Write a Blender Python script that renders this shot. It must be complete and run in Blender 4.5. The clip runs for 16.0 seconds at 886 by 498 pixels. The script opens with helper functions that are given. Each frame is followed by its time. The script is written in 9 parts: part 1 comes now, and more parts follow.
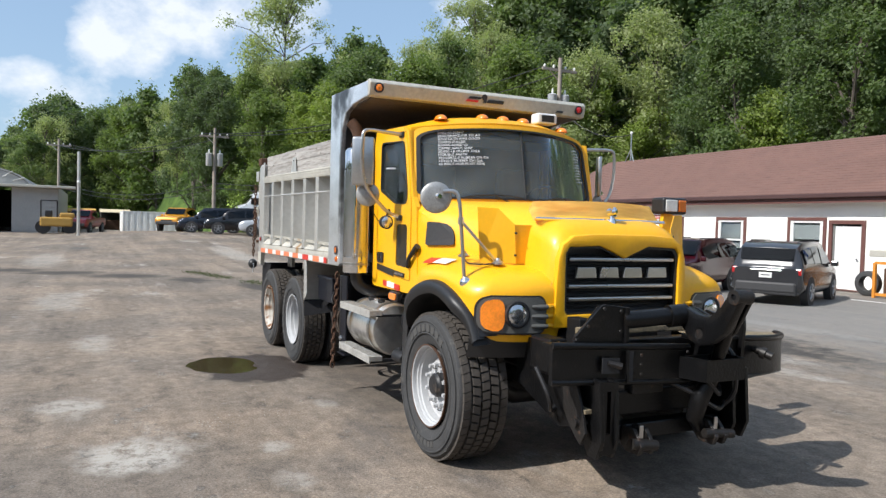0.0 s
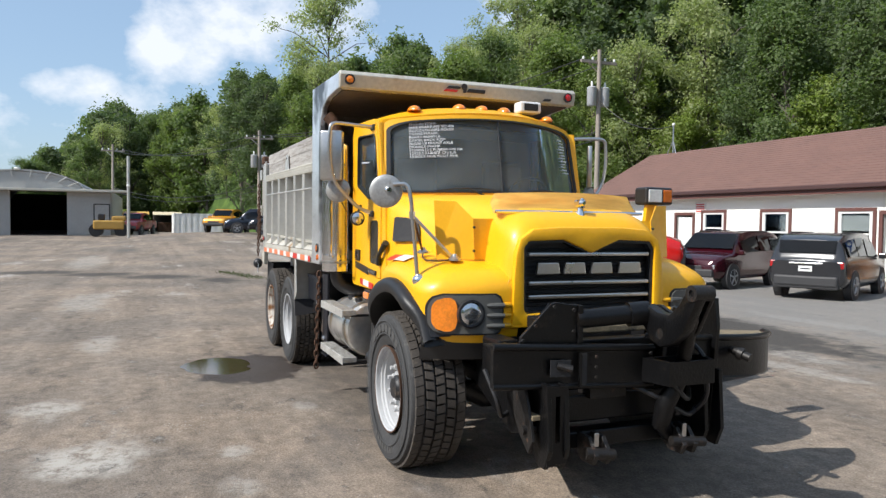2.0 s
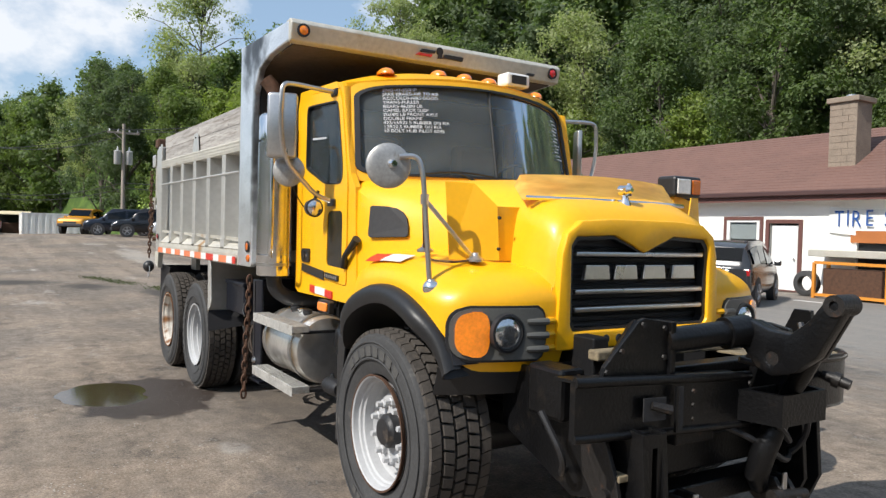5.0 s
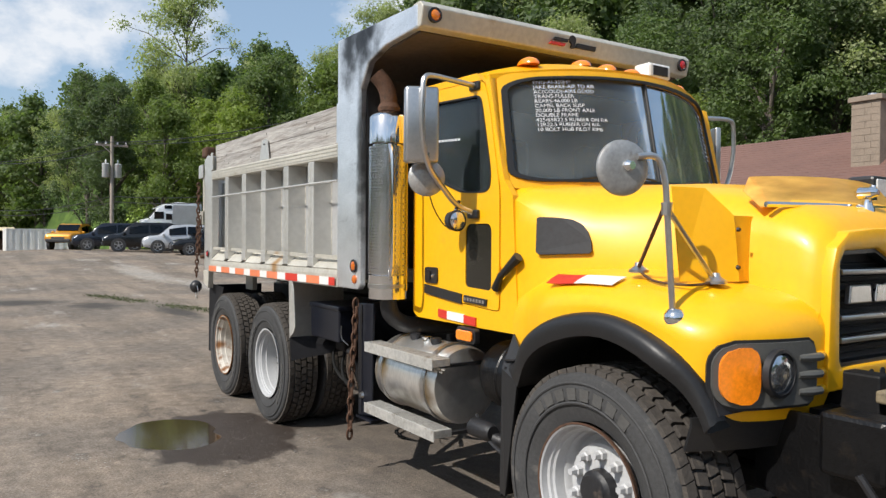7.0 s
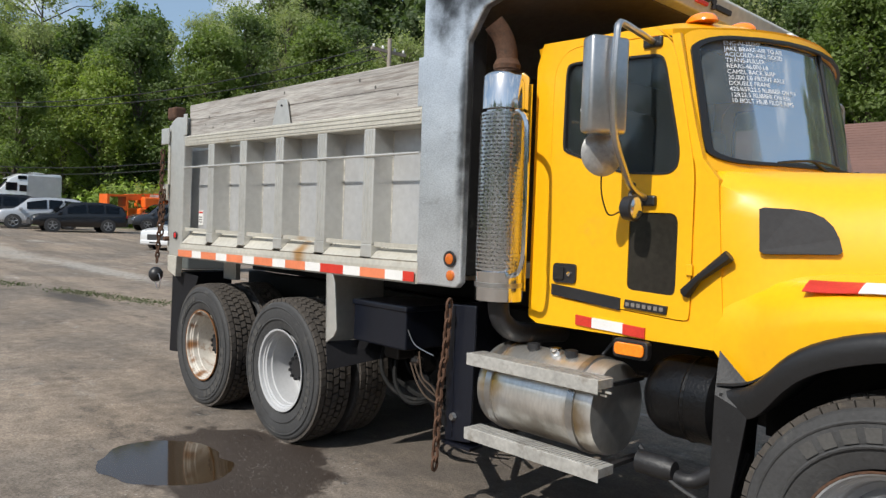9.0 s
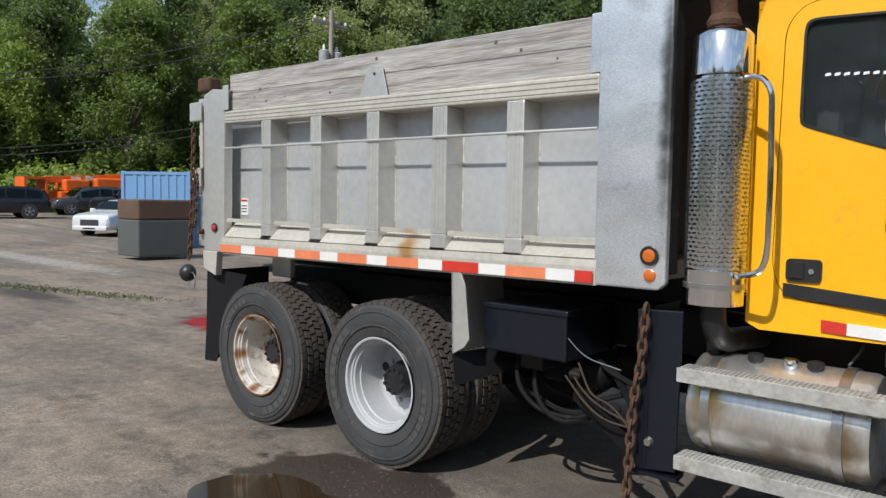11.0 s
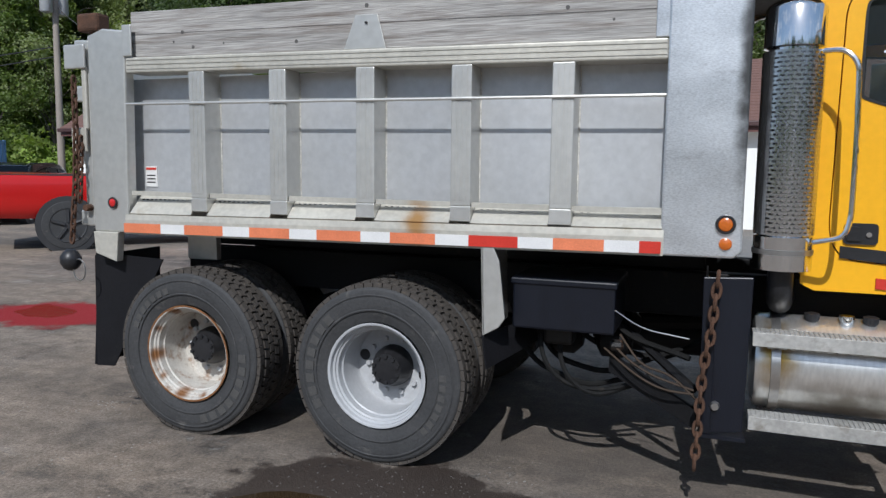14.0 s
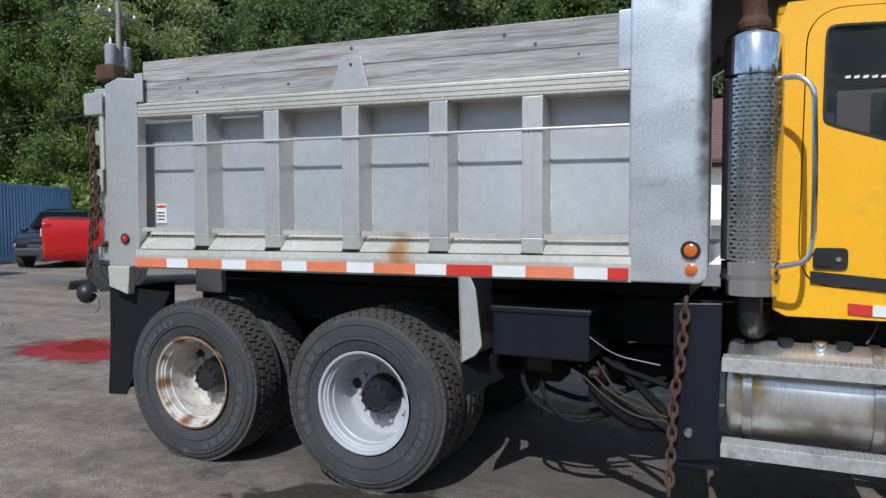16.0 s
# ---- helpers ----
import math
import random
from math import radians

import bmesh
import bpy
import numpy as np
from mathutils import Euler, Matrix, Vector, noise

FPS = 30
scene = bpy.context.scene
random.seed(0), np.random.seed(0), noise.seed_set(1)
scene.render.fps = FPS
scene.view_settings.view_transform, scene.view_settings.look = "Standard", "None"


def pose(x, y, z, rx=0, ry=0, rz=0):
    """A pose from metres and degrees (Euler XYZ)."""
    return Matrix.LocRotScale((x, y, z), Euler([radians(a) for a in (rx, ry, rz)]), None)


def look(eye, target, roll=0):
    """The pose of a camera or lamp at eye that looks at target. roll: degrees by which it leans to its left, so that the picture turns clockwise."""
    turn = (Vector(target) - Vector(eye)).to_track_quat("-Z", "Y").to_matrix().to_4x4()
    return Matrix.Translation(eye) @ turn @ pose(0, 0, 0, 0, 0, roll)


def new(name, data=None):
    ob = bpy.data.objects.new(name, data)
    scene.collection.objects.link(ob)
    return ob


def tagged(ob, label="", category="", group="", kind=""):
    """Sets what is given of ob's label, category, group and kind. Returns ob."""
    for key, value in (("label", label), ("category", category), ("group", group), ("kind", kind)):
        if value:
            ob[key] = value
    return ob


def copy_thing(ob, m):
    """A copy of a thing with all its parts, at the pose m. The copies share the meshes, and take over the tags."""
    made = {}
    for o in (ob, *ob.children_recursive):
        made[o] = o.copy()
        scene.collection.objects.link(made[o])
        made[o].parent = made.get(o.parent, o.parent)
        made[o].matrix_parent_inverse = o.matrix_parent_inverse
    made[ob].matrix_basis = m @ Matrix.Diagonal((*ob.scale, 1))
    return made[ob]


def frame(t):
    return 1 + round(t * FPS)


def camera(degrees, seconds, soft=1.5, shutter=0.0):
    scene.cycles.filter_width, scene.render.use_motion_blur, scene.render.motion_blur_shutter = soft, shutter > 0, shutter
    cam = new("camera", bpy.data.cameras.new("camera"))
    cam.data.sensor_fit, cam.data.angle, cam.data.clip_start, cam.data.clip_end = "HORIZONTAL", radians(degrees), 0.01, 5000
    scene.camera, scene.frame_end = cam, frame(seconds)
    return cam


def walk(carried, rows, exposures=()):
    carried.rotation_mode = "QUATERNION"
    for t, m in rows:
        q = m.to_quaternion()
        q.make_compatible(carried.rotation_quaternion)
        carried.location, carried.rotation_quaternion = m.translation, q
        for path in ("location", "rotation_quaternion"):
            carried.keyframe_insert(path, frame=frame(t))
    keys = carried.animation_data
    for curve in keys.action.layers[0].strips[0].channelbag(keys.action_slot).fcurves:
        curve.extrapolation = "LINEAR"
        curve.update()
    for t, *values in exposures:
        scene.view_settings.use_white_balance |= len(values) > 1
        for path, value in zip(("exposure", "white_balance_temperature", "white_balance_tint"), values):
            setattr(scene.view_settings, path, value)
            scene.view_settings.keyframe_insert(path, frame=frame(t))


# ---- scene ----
cam = camera(62.4, 16.0, soft=1.4)
PATH = [
    (0, (4.496, -3.454, 1.732), (2.696, -2.587, 1.667), 1.6),
    (0.5, (4.575, -3.219, 1.733), (2.735, -2.439, 1.661), 0.1),
    (1, (4.565, -3.045, 1.719), (2.712, -2.298, 1.634), 0.6),
    (1.5, (4.553, -2.862, 1.73), (2.694, -2.132, 1.644), 0.8),
    (2, (4.517, -2.737, 1.724), (2.661, -1.997, 1.65), 0.7),
    (2.5, (4.339, -2.753, 1.697), (2.479, -2.023, 1.608), 0.6),
    (3, (4.165, -2.77, 1.669), (2.311, -2.028, 1.56), 0.4),
    (3.5, (3.962, -2.733, 1.683), (2.126, -1.947, 1.583), 0.4),
    (3.7, (3.862, -2.717, 1.682), (2.048, -1.88, 1.579), 1.3),
    (5.8, (2.522, -3.163, 1.589), (0.848, -2.07, 1.566), 0.8),
    (6, (2.408, -3.222, 1.599), (0.727, -2.139, 1.585), 1.0),
    (6.5, (2.17, -3.311, 1.626), (0.469, -2.26, 1.635), -0.1),
    (7, (1.902, -3.428, 1.644), (0.224, -2.341, 1.615), 0.4),
    (7.5, (1.541, -3.621, 1.638), (-0.066, -2.431, 1.616), -0.6),
    (8, (1.112, -3.725, 1.606), (-0.44, -2.464, 1.568), 0.4),
    (8.5, (0.702, -3.832, 1.624), (-0.789, -2.501, 1.556), 1.5),
    (9, (0.303, -4.024, 1.639), (-1.154, -2.655, 1.573), 2.0),
    (9.5, (-0.055, -4.103, 1.629), (-1.508, -2.731, 1.551), 1.0),
    (10, (-0.395, -4.173, 1.66), (-1.823, -2.775, 1.587), 2.3),
    (10.2, (-0.537, -4.22, 1.661), (-1.966, -2.823, 1.582), 1.7),
    (12.3, (-2.036, -4.535, 1.709), (-3.015, -2.802, 1.516), 2.6),
    (12.5, (-2.156, -4.533, 1.677), (-3.092, -2.776, 1.483), 2.8),
    (13, (-2.463, -4.557, 1.68), (-3.208, -2.714, 1.459), 2.2),
    (13.5, (-2.644, -4.699, 1.694), (-3.362, -2.842, 1.509), 2.0),
    (14, (-2.674, -4.865, 1.703), (-3.361, -3.0, 1.481), 0.6),
    (14.5, (-2.533, -4.849, 1.686), (-3.214, -2.985, 1.437), 0.3),
    (15, (-2.36, -4.824, 1.645), (-3.128, -2.991, 1.417), -0.3),
    (15.5, (-2.32, -4.825, 1.596), (-3.104, -2.989, 1.474), -0.9),
    (16, (-2.25, -4.83, 1.648), (-3.078, -3.014, 1.540), -0.2),
]
walk(cam, [(t, look(eye, aim, lean)) for t, eye, aim, lean in PATH], [(0, 0.63, 6250, 10), (7, 0.49, 6500, 10), (10, 0.30, 6350, 9), (12.5, 0.10, 5950, 10), (13.5, -0.01, 5850, 10), (16, 0.08, 5600, 9)])
# ---- light ----
SUN_EL, SUN_DIR = radians(44), Vector((0.09, -0.71, 0.695)).normalized()
world = bpy.data.worlds.new("sky")
scene.world = world
world.use_nodes = True
wn, wl = world.node_tree.nodes, world.node_tree.links
wn.clear()
w_out = wn.new("ShaderNodeOutputWorld")
w_bg = wn.new("ShaderNodeBackground")
w_sky = wn.new("ShaderNodeTexSky")
w_sky.sky_type, w_sky.sun_disc = "NISHITA", False
w_sky.sun_elevation, w_sky.sun_rotation = SUN_EL, radians(170)
w_sky.air_density, w_sky.dust_density, w_sky.ozone_density = 1.0, 1.2, 1.2
w_tc = wn.new("ShaderNodeTexCoord")
w_map = wn.new("ShaderNodeMapping")
w_map.inputs["Scale"].default_value = (2.0, 2.0, 3.1)
w_map.inputs["Location"].default_value = (0.35, 0.2, 0.1)
w_noise = wn.new("ShaderNodeTexNoise")
w_noise.inputs["Scale"].default_value, w_noise.inputs["Detail"].default_value = 3.0, 9.0
w_noise.inputs["Roughness"].default_value = 0.58
w_ramp = wn.new("ShaderNodeValToRGB")
w_ramp.color_ramp.elements[0].position, w_ramp.color_ramp.elements[1].position = 0.515, 0.68
w_ramp.color_ramp.elements[1].color = (0.92, 0.92, 0.92, 1)
# cumulus banks: the noise swells round a few directions
w_sum = w_noise.outputs["Fac"]
for cx, cy, cz, size, lift in ((-0.978, 0.00, 0.205, 0.055, 0.16), (-0.973, 0.045, 0.225, 0.08, 0.20), (-0.966, 0.095, 0.240, 0.085, 0.20), (-0.955, 0.155, 0.255, 0.09, 0.17), (-0.935, 0.21, 0.28, 0.09, 0.14),
                               (-0.981, -0.115, 0.157, 0.045, 0.13), (-0.984, -0.07, 0.163, 0.045, 0.13), (-0.989, -0.02, 0.132, 0.04, 0.08), (-0.973, -0.075, 0.215, 0.065, -0.20), (-0.967, -0.13, 0.23, 0.075, -0.20), (-0.93, -0.05, 0.33, 0.10, -0.12), (-0.80, 0.50, 0.33, 0.16, 0.08)):
    w_d = wn.new("ShaderNodeVectorMath")
    w_d.operation = "DISTANCE"
    w_d.inputs[1].default_value = (cx, cy, cz)
    wl.new(w_tc.outputs["Generated"], w_d.inputs[0])
    w_r = wn.new("ShaderNodeMapRange")
    w_r.interpolation_type = "SMOOTHSTEP"
    w_r.inputs["From Min"].default_value, w_r.inputs["From Max"].default_value = size, 0.0
    w_r.inputs["To Min"].default_value, w_r.inputs["To Max"].default_value = 0.0, lift
    wl.new(w_d.outputs["Value"], w_r.inputs["Value"])
    w_a = wn.new("ShaderNodeMath")
    wl.new(w_sum, w_a.inputs[0])
    wl.new(w_r.outputs["Result"], w_a.inputs[1])
    w_sum = w_a.outputs[0]
w_mix = wn.new("ShaderNodeMix")
w_mix.data_type = "RGBA"
w_mix.inputs[7].default_value = (6.4, 6.6, 6.9, 1)
wl.new(w_tc.outputs["Generated"], w_map.inputs["Vector"])
wl.new(w_map.outputs["Vector"], w_noise.inputs["Vector"])
wl.new(w_sum, w_ramp.inputs["Fac"])
wl.new(w_ramp.outputs["Color"], w_mix.inputs[0])
# summer haze: the blue is thinned evenly
w_haze = wn.new("ShaderNodeMix")
w_haze.data_type = "RGBA"
w_haze.inputs[0].default_value = 0.50
w_haze.inputs[7].default_value = (2.9, 4.1, 5.5, 1)
wl.new(w_sky.outputs["Color"], w_haze.inputs[6])
wl.new(w_haze.outputs[2], w_mix.inputs[6])
wl.new(w_mix.outputs[2], w_bg.inputs["Color"])
w_bg.inputs["Strength"].default_value = 0.10
wl.new(w_bg.outputs["Background"], w_out.inputs["Surface"])
sun = new("sun", bpy.data.lights.new("sun", "SUN"))
sun.data.energy, sun.data.angle, sun.data.color = 3.65, radians(0.55), (1.0, 0.95, 0.87)
sun.matrix_world = look(SUN_DIR * 60, (0, 0, 0))


# ---- building blocks ----
def rig(ob, parent):
    """Puts ob under parent so that its mesh stays in the coordinates in which it was written."""
    ob.parent = parent
    if parent is not None:
        ob.matrix_parent_inverse = REST.get(parent.name, Matrix()).inverted()


REST = {}


def thing(name, place=(0, 0, 0), label="", category="", group="", kind="", turn=0.0):
    ob = new(name)
    ob.empty_display_size = 0.3
    m = pose(*place, 0, 0, turn)
    ob.matrix_basis = m
    REST[ob.name] = m
    return tagged(ob, label, category, group, kind)


def part(name, bm, material, parent=None, label="", smooth=False, kind=""):
    me = bpy.data.meshes.new(name)
    bmesh.ops.recalc_face_normals(bm, faces=bm.faces[:])
    bm.to_mesh(me)
    bm.free()
    for m in (material if isinstance(material, (list, tuple)) else [material]):
        me.materials.append(m)
    if smooth:
        me.shade_smooth()
        me.set_sharp_from_angle(angle=radians(38))
    ob = new(name, me)
    if parent is not None:
        rig(ob, parent)
    return tagged(ob, label, "", "", kind)


def solid(bm, label, category, name, material, smooth=False, group="", kind=""):
    """A thing made of one mesh."""
    ob = part(name, bm, material, None, "", smooth)
    return tagged(ob, label, category, group, kind)


def bevel(bm, width, segments=2):
    if width > 0:
        edges = [e for e in bm.edges if len(e.link_faces) == 2 and e.calc_face_angle(0) > 0.5]
        bmesh.ops.bevel(bm, geom=edges, offset=width, segments=segments, profile=0.5, affect="EDGES", clamp_overlap=True)
    return bm


def box(x0, x1, y0, y1, z0, z1, r=0.0, bm=None, segments=2):
    b = bmesh.new()
    bmesh.ops.create_cube(b, size=1)
    for v in b.verts:
        v.co = Vector(((x0 + x1) / 2 + v.co.x * (x1 - x0), (y0 + y1) / 2 + v.co.y * (y1 - y0), (z0 + z1) / 2 + v.co.z * (z1 - z0)))
    bevel(b, r, segments)
    return join(bm, b)


def join(bm, b, m=None):
    """Adds b to bm (or gives b back)."""
    if m is not None:
        b.transform(m)
    if bm is None:
        return b
    me = bpy.data.meshes.new("tmp")
    b.to_mesh(me)
    b.free()
    bm.from_mesh(me)
    bpy.data.meshes.remove(me)
    return bm


def spot(axis, a, u, v):
    return Vector((a, u, v)) if axis == "x" else Vector((u, a, v)) if axis == "y" else Vector((u, v, a))


def plate(axis, a0, a1, outer, holes=(), r=0.0, bm=None):
    """A sheet across axis from a0 to a1: an outline with openings that go through it."""
    b = bmesh.new()
    if not holes:
        b.faces.new([b.verts.new(spot(axis, a0, u, v)) for u, v in outer])
    else:
        edges = []
        for loop in (outer, *holes):
            vs = [b.verts.new(spot(axis, a0, u, v)) for u, v in loop]
            edges += [b.edges.new((vs[i], vs[(i + 1) % len(vs)])) for i in range(len(vs))]
        bmesh.ops.triangle_fill(b, use_beauty=True, edges=edges)
    got = bmesh.ops.extrude_face_region(b, geom=b.faces[:])
    move = spot(axis, a1 - a0, 0, 0)
    for v in got["geom"]:
        if isinstance(v, bmesh.types.BMVert):
            v.co += move
    bmesh.ops.recalc_face_normals(b, faces=b.faces[:])
    bevel(b, r, 2)
    return join(bm, b)


def rounded(u0, u1, v0, v1, r, n=4):
    """The outline of a rectangle with round corners."""
    pts = []
    for cu, cv, a in ((u1 - r, v1 - r, 0), (u0 + r, v1 - r, 90), (u0 + r, v0 + r, 180), (u1 - r, v0 + r, 270)):
        pts += [(cu + r * math.cos(radians(a + 90 * i / n)), cv + r * math.sin(radians(a + 90 * i / n))) for i in range(n + 1)]
    return pts


def tube(points, r, n=8, bm=None, closed=False, caps=True):
    """A round bar along a line of points; r is one radius or one for each point."""
    b = bmesh.new()
    pts = [Vector(p) for p in points]
    rs = r if isinstance(r, (list, tuple)) else [r] * len(pts)
    rings, ref = [], None
    for i, p in enumerate(pts):
        a = pts[(i - 1) % len(pts)] if (closed or i > 0) else p
        c = pts[(i + 1) % len(pts)] if (closed or i < len(pts) - 1) else p
        d = (c - a).normalized()
        if ref is None:
            ref = Vector((0, 0, 1)) if abs(d.z) < 0.9 else Vector((1, 0, 0))
        s = d.cross(ref).normalized()
        ref = s.cross(d).normalized()
        rings.append([b.verts.new(p + (s * math.cos(2 * math.pi * k / n) + ref * math.sin(2 * math.pi * k / n)) * rs[i]) for k in range(n)])
    for i in range(len(rings) if closed else len(rings) - 1):
        p, q = rings[i], rings[(i + 1) % len(rings)]
        for k in range(n):
            b.faces.new((p[k], p[(k + 1) % n], q[(k + 1) % n], q[k]))
    if caps and not closed:
        b.faces.new(rings[0])
        b.faces.new(rings[-1][::-1])
    return join(bm, b)


def smooth_line(points, steps=5):
    """A bent bar's line: rounds the corners of a polyline."""
    out = [Vector(points[0])]
    pts = [Vector(p) for p in points]
    for i in range(1, len(pts) - 1):
        a, c, d = pts[i - 1], pts[i], pts[i + 1]
        r = min((c - a).length, (d - c).length, 0.22) * 0.5
        p, q = c + (a - c).normalized() * r, c + (d - c).normalized() * r
        for k in range(steps + 1):
            t = k / steps
            out.append(p * (1 - t) ** 2 + c * 2 * t * (1 - t) + q * t * t)
    out.append(pts[-1])
    return out


def lathe(axis, centre, profile, n=32, bm=None, closed=False, first=True):
    """A turned body: profile of (along the axis, radius) round the axis through centre."""
    b = bmesh.new()
    c = Vector(centre)
    rings = []
    for a, r in profile:
        ring = []
        for k in range(n):
            t = 2 * math.pi * k / n
            u, v = r * math.cos(t), r * math.sin(t)
            off = Vector((a, u, v)) if axis == "x" else Vector((v, a, u)) if axis == "y" else Vector((u, v, a))
            ring.append(b.verts.new(c + off))
        rings.append(ring)
    pairs = list(zip(rings, rings[1:])) + ([(rings[-1], rings[0])] if closed else [])
    for p, q in pairs:
        for k in range(n):
            b.faces.new((p[k], p[(k + 1) % n], q[(k + 1) % n], q[k]))
    if not closed:
        if first:
            b.faces.new(rings[0])
        b.faces.new(rings[-1][::-1])
    bmesh.ops.remove_doubles(b, verts=b.verts[:], dist=1e-6)
    return join(bm, b)


def loft(sections, bm=None, caps=False):
    """A skin over rows of points."""
    b = bmesh.new()
    rows = [[b.verts.new(p) for p in s] for s in sections]
    for p, q in zip(rows, rows[1:]):
        for k in range(len(p) - 1):
            b.faces.new((p[k], p[k + 1], q[k + 1], q[k]))
    if caps:
        b.faces.new(rows[0])
        b.faces.new(rows[-1][::-1])
    return join(bm, b)


def thicken(bm, d):
    """Gives a skin its thickness."""
    bmesh.ops.recalc_face_normals(bm, faces=bm.faces[:])
    bmesh.ops.solidify(bm, geom=bm.faces[:], thickness=d)
    return bm


def lettering(name, body, size, m, material, parent, label="", depth=0.002):
    """Words in the built-in font, as a flat mesh whose reading plane is given by m."""
    cu = bpy.data.curves.new(name, "FONT")
    cu.body, cu.size, cu.extrude = body, size, depth
    tmp = new("tmp", cu)
    me = bpy.data.meshes.new_from_object(tmp)
    bpy.data.objects.remove(tmp)
    me.transform(m)
    me.materials.clear()
    me.materials.append(material)
    ob = new(name, me)
    if parent is not None:
        rig(ob, parent)
    return tagged(ob, label)


# ---- materials ----
def mat(name, col, rough=0.6, metal=0.0, var=0.12, scale=2.5, fine=45.0, bump=0.15, grime=None, amount=0.0, coat=0.0, spec=0.5, stretch=(1, 1, 1)):
    """A surface: base colour with broad and fine variation, fine relief, and patches of grime."""
    m = bpy.data.materials.new(name)
    m.use_nodes = True
    n, l = m.node_tree.nodes, m.node_tree.links
    b = n["Principled BSDF"]
    b.inputs["Metallic"].default_value = metal
    b.inputs["Coat Weight"].default_value = coat
    b.inputs["Coat Roughness"].default_value = 0.15
    b.inputs["Specular IOR Level"].default_value = spec
    tc = n.new("ShaderNodeTexCoord")
    mp = n.new("ShaderNodeMapping")
    mp.inputs["Scale"].default_value = stretch
    l.new(tc.outputs["Object"], mp.inputs["Vector"])
    big, small = n.new("ShaderNodeTexNoise"), n.new("ShaderNodeTexNoise")
    big.inputs["Scale"].default_value, big.inputs["Detail"].default_value = scale, 5
    small.inputs["Scale"].default_value, small.inputs["Detail"].default_value = fine, 3
    for t in (big, small):
        l.new(mp.outputs["Vector"], t.inputs["Vector"])
    add = n.new("ShaderNodeMath")
    add.operation = "MULTIPLY_ADD"
    add.inputs[1].default_value = 0.5
    l.new(small.outputs["Fac"], add.inputs[0])
    half = n.new("ShaderNodeMath")
    half.operation = "MULTIPLY"
    half.inputs[1].default_value = 0.5
    l.new(big.outputs["Fac"], half.inputs[0])
    l.new(half.outputs[0], add.inputs[2])
    rng = n.new("ShaderNodeMapRange")
    rng.inputs["From Min"].default_value, rng.inputs["From Max"].default_value = 0.32, 0.68
    rng.inputs["To Min"].default_value, rng.inputs["To Max"].default_value = 1 - var, 1 + var
    l.new(add.outputs[0], rng.inputs["Value"])
    mul = n.new("ShaderNodeMix")
    mul.data_type, mul.blend_type = "RGBA", "MULTIPLY"
    mul.inputs[0].default_value = 1
    mul.inputs[6].default_value = (*col, 1)
    l.new(rng.outputs["Result"], mul.inputs[7])
    out = mul.outputs[2]
    if grime is not None:
        g = n.new("ShaderNodeTexNoise")
        g.inputs["Scale"].default_value, g.inputs["Detail"].default_value, g.inputs["Roughness"].default_value = scale * 1.7, 8, 0.65
        l.new(mp.outputs["Vector"], g.inputs["Vector"])
        gr = n.new("ShaderNodeMapRange")
        gr.inputs["From Min"].default_value, gr.inputs["From Max"].default_value = 0.72 - amount * 0.4, 0.86 - amount * 0.3
        l.new(g.outputs["Fac"], gr.inputs["Value"])
        gm = n.new("ShaderNodeMix")
        gm.data_type = "RGBA"
        l.new(gr.outputs["Result"], gm.inputs[0])
        l.new(out, gm.inputs[6])
        gm.inputs[7].default_value = (*grime, 1)
        out = gm.outputs[2]
    l.new(out, b.inputs["Base Color"])
    rr = n.new("ShaderNodeMapRange")
    rr.inputs["To Min"].default_value, rr.inputs["To Max"].default_value = max(0.02, rough - 0.08), min(1, rough + 0.08)
    l.new(big.outputs["Fac"], rr.inputs["Value"])
    l.new(rr.outputs["Result"], b.inputs["Roughness"])
    if bump > 0:
        bp = n.new("ShaderNodeBump")
        bp.inputs["Strength"].default_value, bp.inputs["Distance"].default_value = bump, 0.01
        l.new(small.outputs["Fac"], bp.inputs["Height"])
        l.new(bp.outputs["Normal"], b.inputs["Normal"])
    return m


